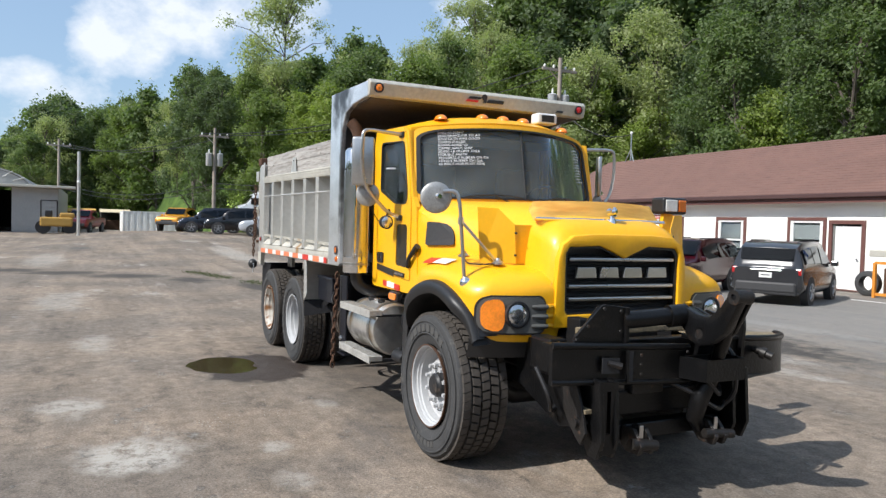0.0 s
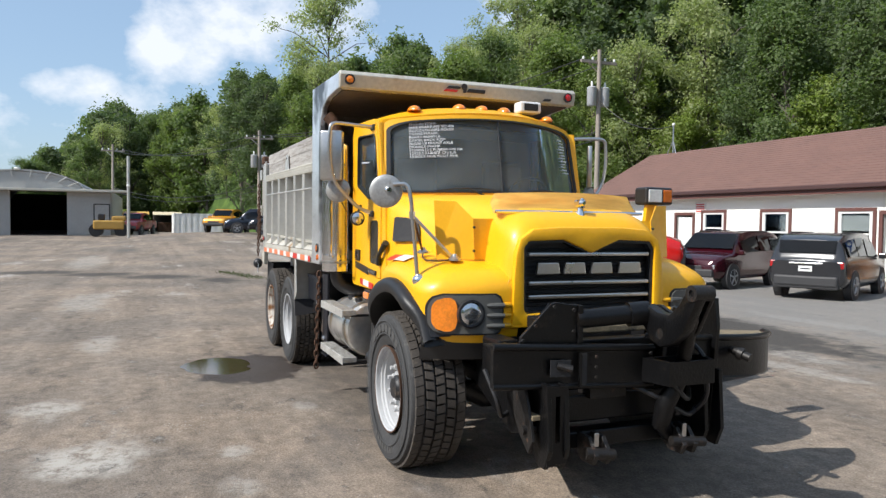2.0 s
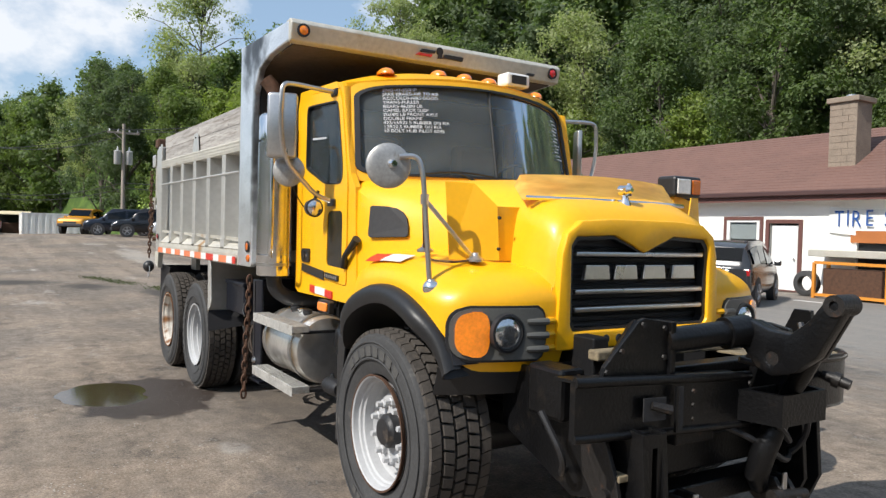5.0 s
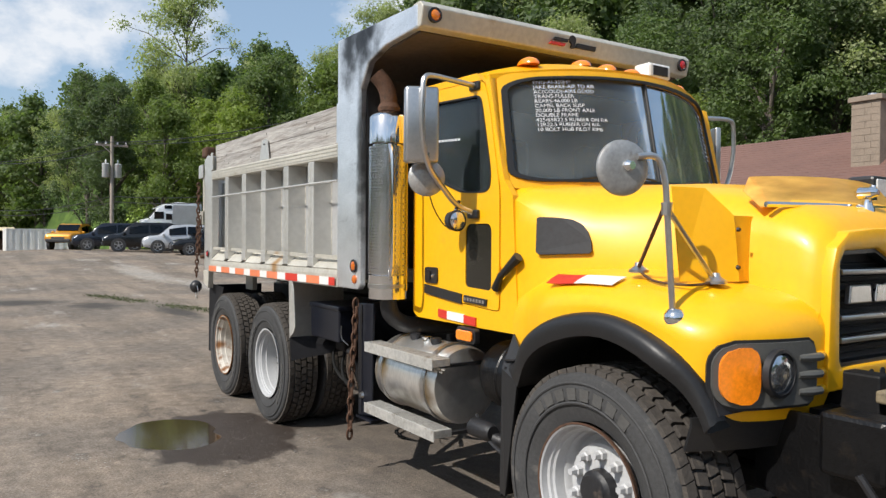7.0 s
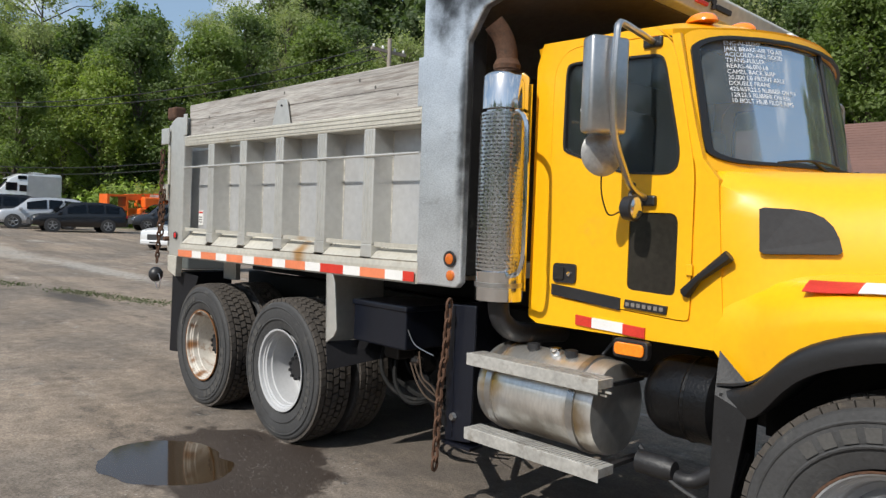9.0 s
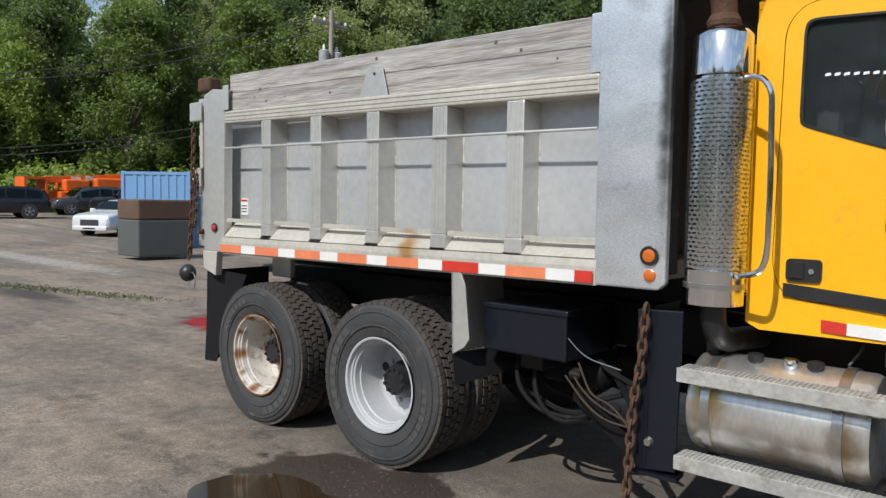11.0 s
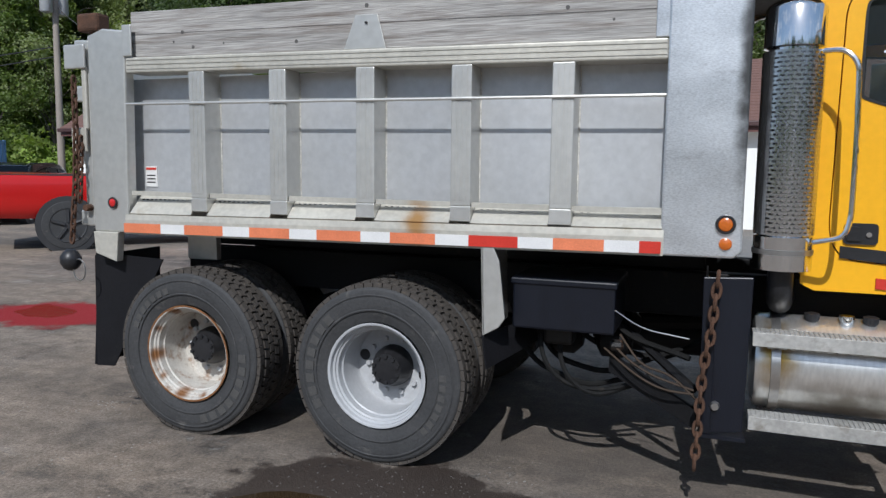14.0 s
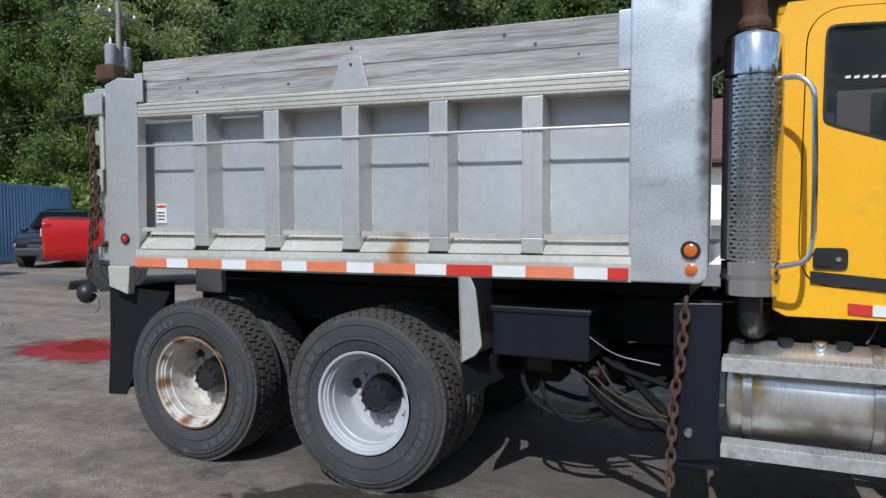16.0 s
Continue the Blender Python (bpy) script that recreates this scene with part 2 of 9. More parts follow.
def glass(name, col, rough=0.03, alpha=0.45, veil=0.0, film=(0.36, 0.42, 0.45)):
    """Thin tinted glass: part clear, part mirror."""
    m = bpy.data.materials.new(name)
    m.use_nodes = True
    n, l = m.node_tree.nodes, m.node_tree.links
    n.remove(n["Principled BSDF"])
    tr, gl, fr, mx = n.new("ShaderNodeBsdfTransparent"), n.new("ShaderNodeBsdfGlossy"), n.new("ShaderNodeFresnel"), n.new("ShaderNodeMixShader")
    tr.inputs["Color"].default_value = (*col, 1)
    gl.inputs["Roughness"].default_value = rough
    gl.inputs["Color"].default_value = (0.74, 0.77, 0.80, 1)
    fr.inputs["IOR"].default_value = 1.1 + alpha
    l.new(fr.outputs["Fac"], mx.inputs["Fac"])
    l.new(tr.outputs["BSDF"], mx.inputs[1])
    l.new(gl.outputs["BSDF"], mx.inputs[2])
    out = mx.outputs["Shader"]
    if veil > 0:
        # a pale film, patchy; on the cab glass it imitates reflected sky
        di, m2, no, rg = n.new("ShaderNodeBsdfDiffuse"), n.new("ShaderNodeMixShader"), n.new("ShaderNodeTexNoise"), n.new("ShaderNodeMapRange")
        di.inputs["Color"].default_value = (*film, 1)
        no.inputs["Scale"].default_value, no.inputs["Detail"].default_value = 2.2, 7
        rg.inputs["From Min"].default_value, rg.inputs["From Max"].default_value = 0.3, 0.7
        rg.inputs["To Min"].default_value, rg.inputs["To Max"].default_value = veil * 0.6, veil * 1.4
        l.new(no.outputs["Fac"], rg.inputs["Value"])
        l.new(rg.outputs["Result"], m2.inputs["Fac"])
        l.new(out, m2.inputs[1])
        l.new(di.outputs["BSDF"], m2.inputs[2])
        out = m2.outputs["Shader"]
    l.new(out, n["Material Output"].inputs["Surface"])
    return m


def stain(m, centre, radius, col, soft=0.5, stretch=(1, 1, 1)):
    """Lays a worn stain with a ragged edge over a material, at one place."""
    n, l = m.node_tree.nodes, m.node_tree.links
    b = n["Principled BSDF"]
    src = b.inputs["Base Color"].links[0].from_socket
    geo, mp, ln = n.new("ShaderNodeNewGeometry"), n.new("ShaderNodeMapping"), n.new("ShaderNodeVectorMath")
    ln.operation = "LENGTH"
    sc = [s / radius for s in stretch]
    mp.inputs["Scale"].default_value = sc
    mp.inputs["Location"].default_value = [-c * s for c, s in zip(centre, sc)]
    l.new(geo.outputs["Position"], mp.inputs["Vector"])
    l.new(mp.outputs["Vector"], ln.inputs[0])
    ns = n.new("ShaderNodeTexNoise")
    ns.inputs["Scale"].default_value, ns.inputs["Detail"].default_value = 9, 7
    l.new(geo.outputs["Position"], ns.inputs["Vector"])
    ad = n.new("ShaderNodeMath")
    ad.operation = "MULTIPLY_ADD"
    ad.inputs[1].default_value = 1.2
    l.new(ns.outputs["Fac"], ad.inputs[0])
    l.new(ln.outputs["Value"], ad.inputs[2])
    rg = n.new("ShaderNodeMapRange")
    rg.interpolation_type = "SMOOTHSTEP"
    rg.inputs["From Min"].default_value, rg.inputs["From Max"].default_value = 1.6, 1.6 - soft
    l.new(ad.outputs[0], rg.inputs["Value"])
    mx = n.new("ShaderNodeMix")
    mx.data_type = "RGBA"
    l.new(rg.outputs["Result"], mx.inputs[0])
    l.new(src, mx.inputs[6])
    mx.inputs[7].default_value = (*col, 1)
    l.new(mx.outputs[2], b.inputs["Base Color"])


YELLOW = mat("yellow_paint", (0.85, 0.428, 0.004), 0.40, 0, 0.06, 1.6, 30, 0.03, (0.66, 0.36, 0.03), 0.14, 0.12)
YELLOW_DULL = mat("faded_yellow_paint", (0.80, 0.44, 0.03), 0.55, 0, 0.08, 2.0, 40, 0.05, (0.75, 0.55, 0.18), 0.3)
ALU = mat("dull_aluminium", (0.60, 0.59, 0.555), 0.40, 0.60, 0.10, 1.4, 22, 0.06, (0.33, 0.30, 0.26), 0.12)
ALU_PALE = mat("weathered_aluminium_channel", (0.53, 0.505, 0.44), 0.5, 0.35, 0.16, 2.0, 30, 0.08, (0.36, 0.29, 0.19), 0.26)
SHEET = mat("dull_flat_sheet", (0.595, 0.60, 0.605), 0.42, 0.55, 0.10, 1.3, 25, 0.03, (0.47, 0.48, 0.50), 0.30)
STEP_ALU = mat("dirty_step_aluminium", (0.40, 0.39, 0.365), 0.6, 0.3, 0.25, 5, 40, 0.15, (0.20, 0.175, 0.14), 0.45)
ALU_BRUSH = mat("brushed_aluminium_sheet", (0.77, 0.79, 0.81), 0.32, 0.78, 0.26, 1.6, 60, 0.05, (0.42, 0.42, 0.42), 0.22, stretch=(1.3, 1, 3))
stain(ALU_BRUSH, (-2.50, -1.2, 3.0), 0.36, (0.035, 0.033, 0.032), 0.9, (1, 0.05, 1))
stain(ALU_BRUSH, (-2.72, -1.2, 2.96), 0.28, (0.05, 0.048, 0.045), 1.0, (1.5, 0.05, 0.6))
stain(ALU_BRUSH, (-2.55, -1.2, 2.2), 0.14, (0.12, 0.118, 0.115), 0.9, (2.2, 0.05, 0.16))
stain(ALU_PALE, (-4.18, -1.22, 1.40), 0.19, (0.36, 0.20, 0.07), 1.0, (1.3, 0.3, 1))
SEAM = mat("pale_weld_seam", (0.62, 0.60, 0.55), 0.6, 0.2, 0.3, 20, 80, 0.2)
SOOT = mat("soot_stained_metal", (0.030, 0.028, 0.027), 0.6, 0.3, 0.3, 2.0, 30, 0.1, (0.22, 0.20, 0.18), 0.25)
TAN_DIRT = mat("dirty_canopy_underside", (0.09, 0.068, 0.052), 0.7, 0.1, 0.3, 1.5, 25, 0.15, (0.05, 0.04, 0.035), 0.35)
CHROME = mat("chrome", (0.80, 0.80, 0.80), 0.12, 1.0, 0.04, 4, 40, 0.02, (0.35, 0.33, 0.30), 0.06)
STEEL = mat("scuffed_stainless", (0.55, 0.54, 0.53), 0.30, 0.95, 0.10, 3, 50, 0.04, (0.30, 0.27, 0.23), 0.15)
TANK = mat("stained_polished_aluminium", (0.78, 0.77, 0.745), 0.30, 0.86, 0.16, 2.2, 30, 0.05, (0.36, 0.26, 0.13), 0.24, stretch=(2, 0.6, 0.6))
stain(TANK, (-2.36, -1.14, 0.84), 0.16, (0.42, 0.27, 0.07), 0.9, (1.4, 0.5, 0.7))
stain(TANK, (-1.80, -1.12, 0.70), 0.16, (0.30, 0.22, 0.12), 1.0, (1.6, 0.5, 0.6))
stain(TANK, (-2.05, -1.12, 0.60), 0.22, (0.26, 0.235, 0.20), 1.0, (0.6, 0.5, 1.3))
DULL_STEEL = mat("weathered_zinc_steel", (0.40, 0.395, 0.385), 0.45, 0.65, 0.22, 9, 60, 0.12, (0.24, 0.22, 0.20), 0.35)
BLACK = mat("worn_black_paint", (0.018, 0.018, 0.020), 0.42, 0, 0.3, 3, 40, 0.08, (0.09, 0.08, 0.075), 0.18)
BLACK_RUST = mat("black_paint_with_rust", (0.016, 0.016, 0.018), 0.5, 0, 0.3, 5, 60, 0.2, (0.16, 0.12, 0.09), 0.22)
NAVY_BLACK = mat("blue_black_paint", (0.0055, 0.007, 0.013), 0.36, 0, 0.3, 3, 40, 0.06, (0.035, 0.037, 0.043), 0.12, stretch=(3, 3, 0.5))
RUBBER = mat("tyre_rubber", (0.044, 0.044, 0.045), 0.75, 0, 0.28, 5, 60, 0.2, (0.125, 0.117, 0.105), 0.33)
TREAD = mat("dusty_tyre_tread", (0.060, 0.052, 0.045), 0.85, 0, 0.3, 12, 80, 0.2, (0.13, 0.105, 0.08), 0.35)
FLARE = mat("black_rubber_flare", (0.013, 0.013, 0.014), 0.45, 0, 0.2, 4, 60, 0.1, (0.045, 0.045, 0.045), 0.2)
RIM = mat("white_wheel_paint", (0.43, 0.435, 0.445), 0.45, 0, 0.08, 5, 50, 0.04, (0.42, 0.36, 0.28), 0.12)
RIM_RUST = mat("rusty_white_wheel_paint", (0.54, 0.51, 0.46), 0.55, 0, 0.15, 7, 60, 0.15, (0.20, 0.085, 0.022), 0.50)
for k, (a, r) in enumerate(((20, 0.05), (75, 0.035), (118, 0.075), (160, 0.06), (195, 0.085), (232, 0.06), (262, 0.09), (300, 0.05), (338, 0.065))):
    stain(RIM_RUST, (-5.73 + 0.285 * math.sin(radians(a)), -1.16, 0.522 + 0.285 * math.cos(radians(a))), r * 0.75, (0.19, 0.080, 0.024), 0.9, (1, 0.6, 1))
RIM_LIP = mat("orange_rust", (0.20, 0.085, 0.028), 0.85, 0.05, 0.45, 18, 90, 0.4, (0.06, 0.03, 0.018), 0.4)
HOSE = mat("dull_black_hose", (0.012, 0.012, 0.012), 0.85, 0, 0.3, 8, 60, 0.1, (0.03, 0.026, 0.022), 0.3, spec=0.2)
RUST = mat("rust", (0.085, 0.042, 0.024), 0.85, 0.1, 0.4, 14, 90, 0.4, (0.05, 0.03, 0.02), 0.4)
WOOD = mat("weathered_grey_plank", (0.345, 0.33, 0.31), 0.85, 0, 0.45, 3.0, 22, 0.45, (0.15, 0.12, 0.10), 0.55, stretch=(0.32, 3, 7))
AMBER = mat("amber_lens", (0.88, 0.24, 0.010), 0.08, 0, 0.22, 9, 70, 0.05, (0.60, 0.12, 0.004), 0.25, coat=1.0)
RED_LENS = mat("red_lens", (0.55, 0.02, 0.02), 0.18, 0, 0.1, 20, 90, 0.1, coat=0.5)
LAMP = mat("clear_lamp_reflector", (0.62, 0.64, 0.66), 0.10, 0.9, 0.15, 14, 60, 0.15, coat=1.0)
RED_TAPE = mat("red_reflective_tape", (0.55, 0.035, 0.02), 0.45, 0, 0.15, 8, 120, 0.1, (0.55, 0.42, 0.35), 0.16)
ORANGE_TAPE = mat("faded_orange_tape", (0.68, 0.20, 0.09), 0.5, 0, 0.18, 8, 120, 0.1, (0.60, 0.40, 0.30), 0.22)
WHITE_TAPE = mat("white_reflective_tape", (0.72, 0.71, 0.69), 0.45, 0, 0.08, 8, 120, 0.08, (0.45, 0.38, 0.30), 0.18)
WHITE = mat("white_plastic", (0.75, 0.75, 0.73), 0.4, 0, 0.06, 6, 60, 0.03)
CHALK = mat("white_paint_marker", (0.75, 0.77, 0.80), 0.7, 0, 0.15, 30, 90, 0.0)
DARK = mat("dark_interior", (0.020, 0.020, 0.022), 0.7, 0, 0.3, 3, 40, 0.1)
GREY_CLOTH = mat("grey_seat_cloth", (0.12, 0.12, 0.13), 0.9, 0, 0.2, 8, 120, 0.2)
PLANK_DARK = mat("plank_shadow_gap", (0.10, 0.095, 0.09), 0.9)
AMBER_DEEP = mat("deep_amber_lens", (0.55, 0.13, 0.012), 0.2, 0, 0.15, 20, 90, 0.2, coat=0.6)
TAN_HOSE = mat("tan_air_line", (0.045, 0.029, 0.018), 0.8)
DOOR_GLASS = glass("door_glass", (0.78, 0.83, 0.83), 0.02, 0.30, 0.04)
BUG_SHIELD = glass("amber_tinted_plastic", (0.93, 0.62, 0.16), 0.14, 0.25, 0.62, (0.86, 0.52, 0.13))
SLEEVE = mat("perforated_bright_steel", (0.62, 0.62, 0.62), 0.20, 0.95, 0.12, 6, 60, 0.03, (0.45, 0.42, 0.38), 0.12)
PLOW = mat("worn_black_paint", (0.0045, 0.0045, 0.005), 0.33, 0.0, 0.35, 5.0, 60.0, 0.25, (0.022, 0.017, 0.013), 0.30, spec=0.32)
PLOW_WORN = mat("rubbed_black_steel", (0.016, 0.014, 0.013), 0.5, 0.2, 0.4, 9.0, 70.0, 0.3, (0.10, 0.052, 0.032), 0.35)
BEZEL = mat("grey_lamp_plastic", (0.085, 0.085, 0.080), 0.5, 0.0, 0.12, 5.0, 80.0, 0.06)
DUSTY = mat("dusty_black_steel", (0.20, 0.16, 0.10), 0.8, 0.0, 0.35, 7.0, 60.0, 0.2, (0.03, 0.028, 0.026), 0.5)
KICK = mat("dark_kick_glass", (0.022, 0.020, 0.016), 0.14, 0, 0.3, 3, 40, 0.02, spec=0.45)
CHASSIS = mat("oily_black_frame_paint", (0.008, 0.008, 0.009), 0.6, 0, 0.3, 5, 50, 0.15, (0.028, 0.023, 0.018), 0.25, spec=0.25)
MUDFLAP = mat("black_mudflap_rubber", (0.009, 0.009, 0.011), 0.6, 0, 0.2, 4, 60, 0.1, (0.025, 0.024, 0.023), 0.2, spec=0.25)
LAMP_WHITE = mat("ribbed_clear_lens", (0.70, 0.71, 0.70), 0.25, 0.0, 0.15, 14, 60, 0.2, coat=0.6)
# the pale film paints a dull sky reflection onto the windscreen
GLASS = glass("windscreen_glass", (0.50, 0.55, 0.56), 0.05, 0.20, 0.20)
CAR_GLASS = glass("dark_car_glass", (0.12, 0.13, 0.14), 0.02, 0.4)


# ---- ground ----
def step(a, b, v):
    t = min(1, max(0, (v - a) / (b - a)))
    return t * t * (3 - 2 * t)


def beyond(x, y):
    """How far a place lies past the edge of the woods."""
    a, b = -x - 62 - 40 * (1 - step(1, 9, y)), y - 34
    return max(a, b, (a + b + 22) * 0.62)


def ground_z(x, y):
    rise = 0.65 * step(22, 50, -x) * step(-8, 2, y) * (1 - 0.85 * step(58, 70, -x) * (1 - step(4, 10, y))) + 0.25 * step(40, 62, -x) * (1 - step(-8, 2, y))
    hill = beyond(x, y)
    low = 0.22 + 0.78 * step(-12, 16, y)
    up = 0.0 if hill < 0 else low * (26 * (1 - math.exp(-hill / 60)) * (0.4 + 0.6 * step(0, 20, hill)))
    ragged = 0.010 * noise.noise(Vector((x * 2.6, y * 2.6, 7))) + 0.005 * noise.noise(Vector((x * 7, y * 7, 2)))
    pool = (ragged - 0.045) * math.exp(-(((x + 4.47) / 0.56) ** 2 + ((y + 2.0) / 0.42) ** 2))
    near = 1.0 - step(18, 30, math.hypot(x + 2, y))
    wave = 0.012 * noise.noise(Vector((x * 0.6, y * 0.6, 3))) * (1 - math.exp(-((y) / 1.9) ** 2 * (1 if -7 < x < 2 else 50)))
    return rise + up + pool + wave * near


PALE_SPOTS = ((-1.20, -3.15, 0.46, 0.46, 0.9), (-2.80, -3.60, 0.42, 0.30, 0.7), (-1.05, -2.15, 0.22, 0.14, 0.6), (-2.2, -1.42, 0.20, 0.12, 0.5), (-0.25, -2.2, 0.24, 0.16, 0.5), (-6.4, -3.4, 0.8, 0.3, 0.5), (-12, -4, 2.2, 0.5, 0.5), (-8, -7, 2.0, 0.7, 0.5),
              (-22, 3.2, 6.0, 0.55, 0.75), (-30, 2.5, 6.0, 0.8, 0.6), (-27, -5, 5.0, 0.8, 0.5), (-3.0, 5.3, 1.2, 0.4, 0.6), (-2.0, 4.5, 0.8, 0.25, 0.5), (-5.0, 8.4, 2.0, 0.35, 0.6))
DAMP_SPOTS = ((-21.2, -6.0, 0.9, 1.5), (-20.0, -4.2, 0.9, 1.4), (-18.6, -2.5, 1.0, 1.2), (-17.0, -0.9, 1.3, 0.6), (-14.6, 0.4, 1.6, 0.4))


def ground_material():
    m = bpy.data.materials.new("old_asphalt_and_dirt")
    m.use_nodes = True
    n, l = m.node_tree.nodes, m.node_tree.links
    b = n["Principled BSDF"]
    geo = n.new("ShaderNodeNewGeometry")

    def tex(scale, detail=6, rough=0.6, stretch=None, kind="ShaderNodeTexNoise"):
        t = n.new(kind)
        t.inputs["Scale"].default_value = scale
        if kind == "ShaderNodeTexNoise":
            t.inputs["Detail"].default_value, t.inputs["Roughness"].default_value = detail, rough
        if stretch:
            mp = n.new("ShaderNodeMapping")
            mp.inputs["Scale"].default_value = stretch
            mp.inputs["Rotation"].default_value = (0, 0, radians(20))
            l.new(geo.outputs["Position"], mp.inputs["Vector"])
            l.new(mp.outputs["Vector"], t.inputs["Vector"])
        else:
            l.new(geo.outputs["Position"], t.inputs["Vector"])
        return t

    def band(src, a, c):
        r = n.new("ShaderNodeMapRange")
        r.interpolation_type = "SMOOTHSTEP"
        r.inputs["From Min"].default_value, r.inputs["From Max"].default_value = a, c
        l.new(src, r.inputs["Value"])
        return r.outputs["Result"]

    def blend(fac, a, c, mode="MIX"):
        x = n.new("ShaderNodeMix")
        x.data_type, x.blend_type = "RGBA", mode
        l.new(fac, x.inputs[0])
        for s, v in ((6, a), (7, c)):
            if isinstance(v, tuple):
                x.inputs[s].default_value = (*v, 1)
            else:
                l.new(v, x.inputs[s])
        return x.outputs[2]

    dirt = band(tex(0.33, 7, 0.62).outputs["Fac"], 0.40, 0.60)
    col = blend(dirt, (0.178, 0.150, 0.124), (0.250, 0.200, 0.155))
    pale = band(tex(0.42, 9, 0.7, (0.6, 1.5, 1)).outputs["Fac"], 0.57, 0.70)
    col = blend(pale, col, (0.36, 0.33, 0.295))
    crumb = band(tex(2.1, 10, 0.78).outputs["Fac"], 0.58, 0.70)
    col = blend(crumb, col, (0.40, 0.375, 0.34))
    dark = band(tex(1.1, 10, 0.75, (1.0, 1.6, 1)).outputs["Fac"], 0.47, 0.34)
    col = blend(dark, col, (0.135, 0.113, 0.093))
    rub = band(tex(6.5, 8, 0.75).outputs["Fac"], 0.30, 0.72)
    mott = n.new("ShaderNodeMapRange")
    mott.inputs["To Min"].default_value, mott.inputs["To Max"].default_value = 0.72, 1.28
    l.new(rub, mott.inputs["Value"])
    full = n.new("ShaderNodeValue")
    full.outputs[0].default_value = 1
    col = blend(full.outputs[0], col, mott.outputs["Result"], "MULTIPLY")
    # fine cracks in the old asphalt
    warp = n.new("ShaderNodeVectorMath")
    warp.operation = "MULTIPLY_ADD"
    warp.inputs[1].default_value = (0.5, 0.5, 0)
    l.new(tex(1.7, 6, 0.7).outputs["Color"], warp.inputs[0])
    l.new(geo.outputs["Position"], warp.inputs[2])
    vor = n.new("ShaderNodeTexVoronoi")
    vor.feature = "DISTANCE_TO_EDGE"
    vor.inputs["Scale"].default_value = 0.75
    l.new(warp.outputs["Vector"], vor.inputs["Vector"])
    ck = n.new("ShaderNodeMath")
    ck.operation = "MULTIPLY"
    l.new(band(vor.outputs["Distance"], 0.010, 0.003), ck.inputs[0])
    l.new(band(tex(0.5, 4, 0.6).outputs["Fac"], 0.55, 0.70), ck.inputs[1])
    col = blend(ck.outputs[0], col, (0.075, 0.066, 0.058))
    # long rubbed wheel tracks across the lot
    tracks = tex(1.5, 5, 0.65, (0.07, 1.1, 1))
    tk_ = n.new("ShaderNodeMapRange")
    tk_.inputs["From Min"].default_value, tk_.inputs["From Max"].default_value = 0.33, 0.67
    tk_.inputs["To Min"].default_value, tk_.inputs["To Max"].default_value = 0.80, 1.20
    l.new(tracks.outputs["Fac"], tk_.inputs["Value"])
    col = blend(full.outputs[0], col, tk_.outputs["Result"], "MULTIPLY")
    damp = band(tex(0.27, 6, 0.6, (0.35, 1.3, 1)).outputs["Fac"], 0.58, 0.72)
    col = blend(damp, col, (0.11, 0.10, 0.093))
    grit = tex(55, 4, 0.7)
    gr = n.new("ShaderNodeMapRange")
    gr.inputs["From Min"].default_value, gr.inputs["From Max"].default_value = 0.3, 0.7
    gr.inputs["To Min"].default_value, gr.inputs["To Max"].default_value = 0.60, 1.42
    l.new(grit.outputs["Fac"], gr.inputs["Value"])
    one = n.new("ShaderNodeValue")
    one.outputs[0].default_value = 1
    col = blend(one.outputs[0], col, gr.outputs["Result"], "MULTIPLY")
    stones = tex(26, 0, 0, None, "ShaderNodeTexVoronoi")
    st = band(stones.outputs["Distance"], 0.22, 0.10)
    few = n.new("ShaderNodeMath")
    few.operation = "MULTIPLY"
    l.new(st, few.inputs[0])
    l.new(band(tex(1.3, 5, 0.6).outputs["Fac"], 0.52, 0.66), few.inputs[1])
    col = blend(few.outputs[0], col, (0.42, 0.40, 0.37))

    def patch(cx, cy, rx, ry, a=0.75, c=1.15, wob=0.55):
        mp = n.new("ShaderNodeMapping")
        mp.inputs["Location"].default_value = (-cx / rx, -cy / ry, 0)
        mp.inputs["Scale"].default_value = (1 / rx, 1 / ry, 0)
        l.new(geo.outputs["Position"], mp.inputs["Vector"])
        ln = n.new("ShaderNodeVectorMath")
        ln.operation = "LENGTH"
        l.new(mp.outputs["Vector"], ln.inputs[0])
        w = n.new("ShaderNodeMath")
        w.operation = "MULTIPLY_ADD"
        w.inputs[1].default_value = wob * 2
        l.new(tex(2.6, 7, 0.65).outputs["Fac"], w.inputs[0])
        l.new(ln.outputs["Value"], w.inputs[2])
        return band(w.outputs[0], c + wob, a + wob)

    flecks = band(tex(7.0, 8, 0.8).outputs["Fac"], 0.36, 0.56)
    for cx, cy, rx, ry, much in PALE_SPOTS:
        k = n.new("ShaderNodeMath")
        k.operation = "MULTIPLY"
        l.new(patch(cx, cy, rx, ry, 0.45, 1.15, 0.8), k.inputs[0])
        k2 = n.new("ShaderNodeMath")
        k2.operation = "MULTIPLY"
        k2.inputs[1].default_value = much
        l.new(flecks, k2.inputs[0])
        l.new(k2.outputs[0], k.inputs[1])
        col = blend(k.outputs[0], col, (0.42, 0.395, 0.355))
    for cx, cy, rx, ry in DAMP_SPOTS:
        col = blend(patch(cx, cy, rx, ry, 0.35, 1.25, 0.7), col, (0.075, 0.066, 0.058))
    # greyer asphalt towards the shop; shade under the truck painted into the ground
    grey = n.new("ShaderNodeMath")
    grey.operation = "MULTIPLY"
    grey.inputs[1].default_value = 0.75
    l.new(patch(-5.0, 12.0, 14.0, 7.0, 0.4, 1.2, 0.5), grey.inputs[0])
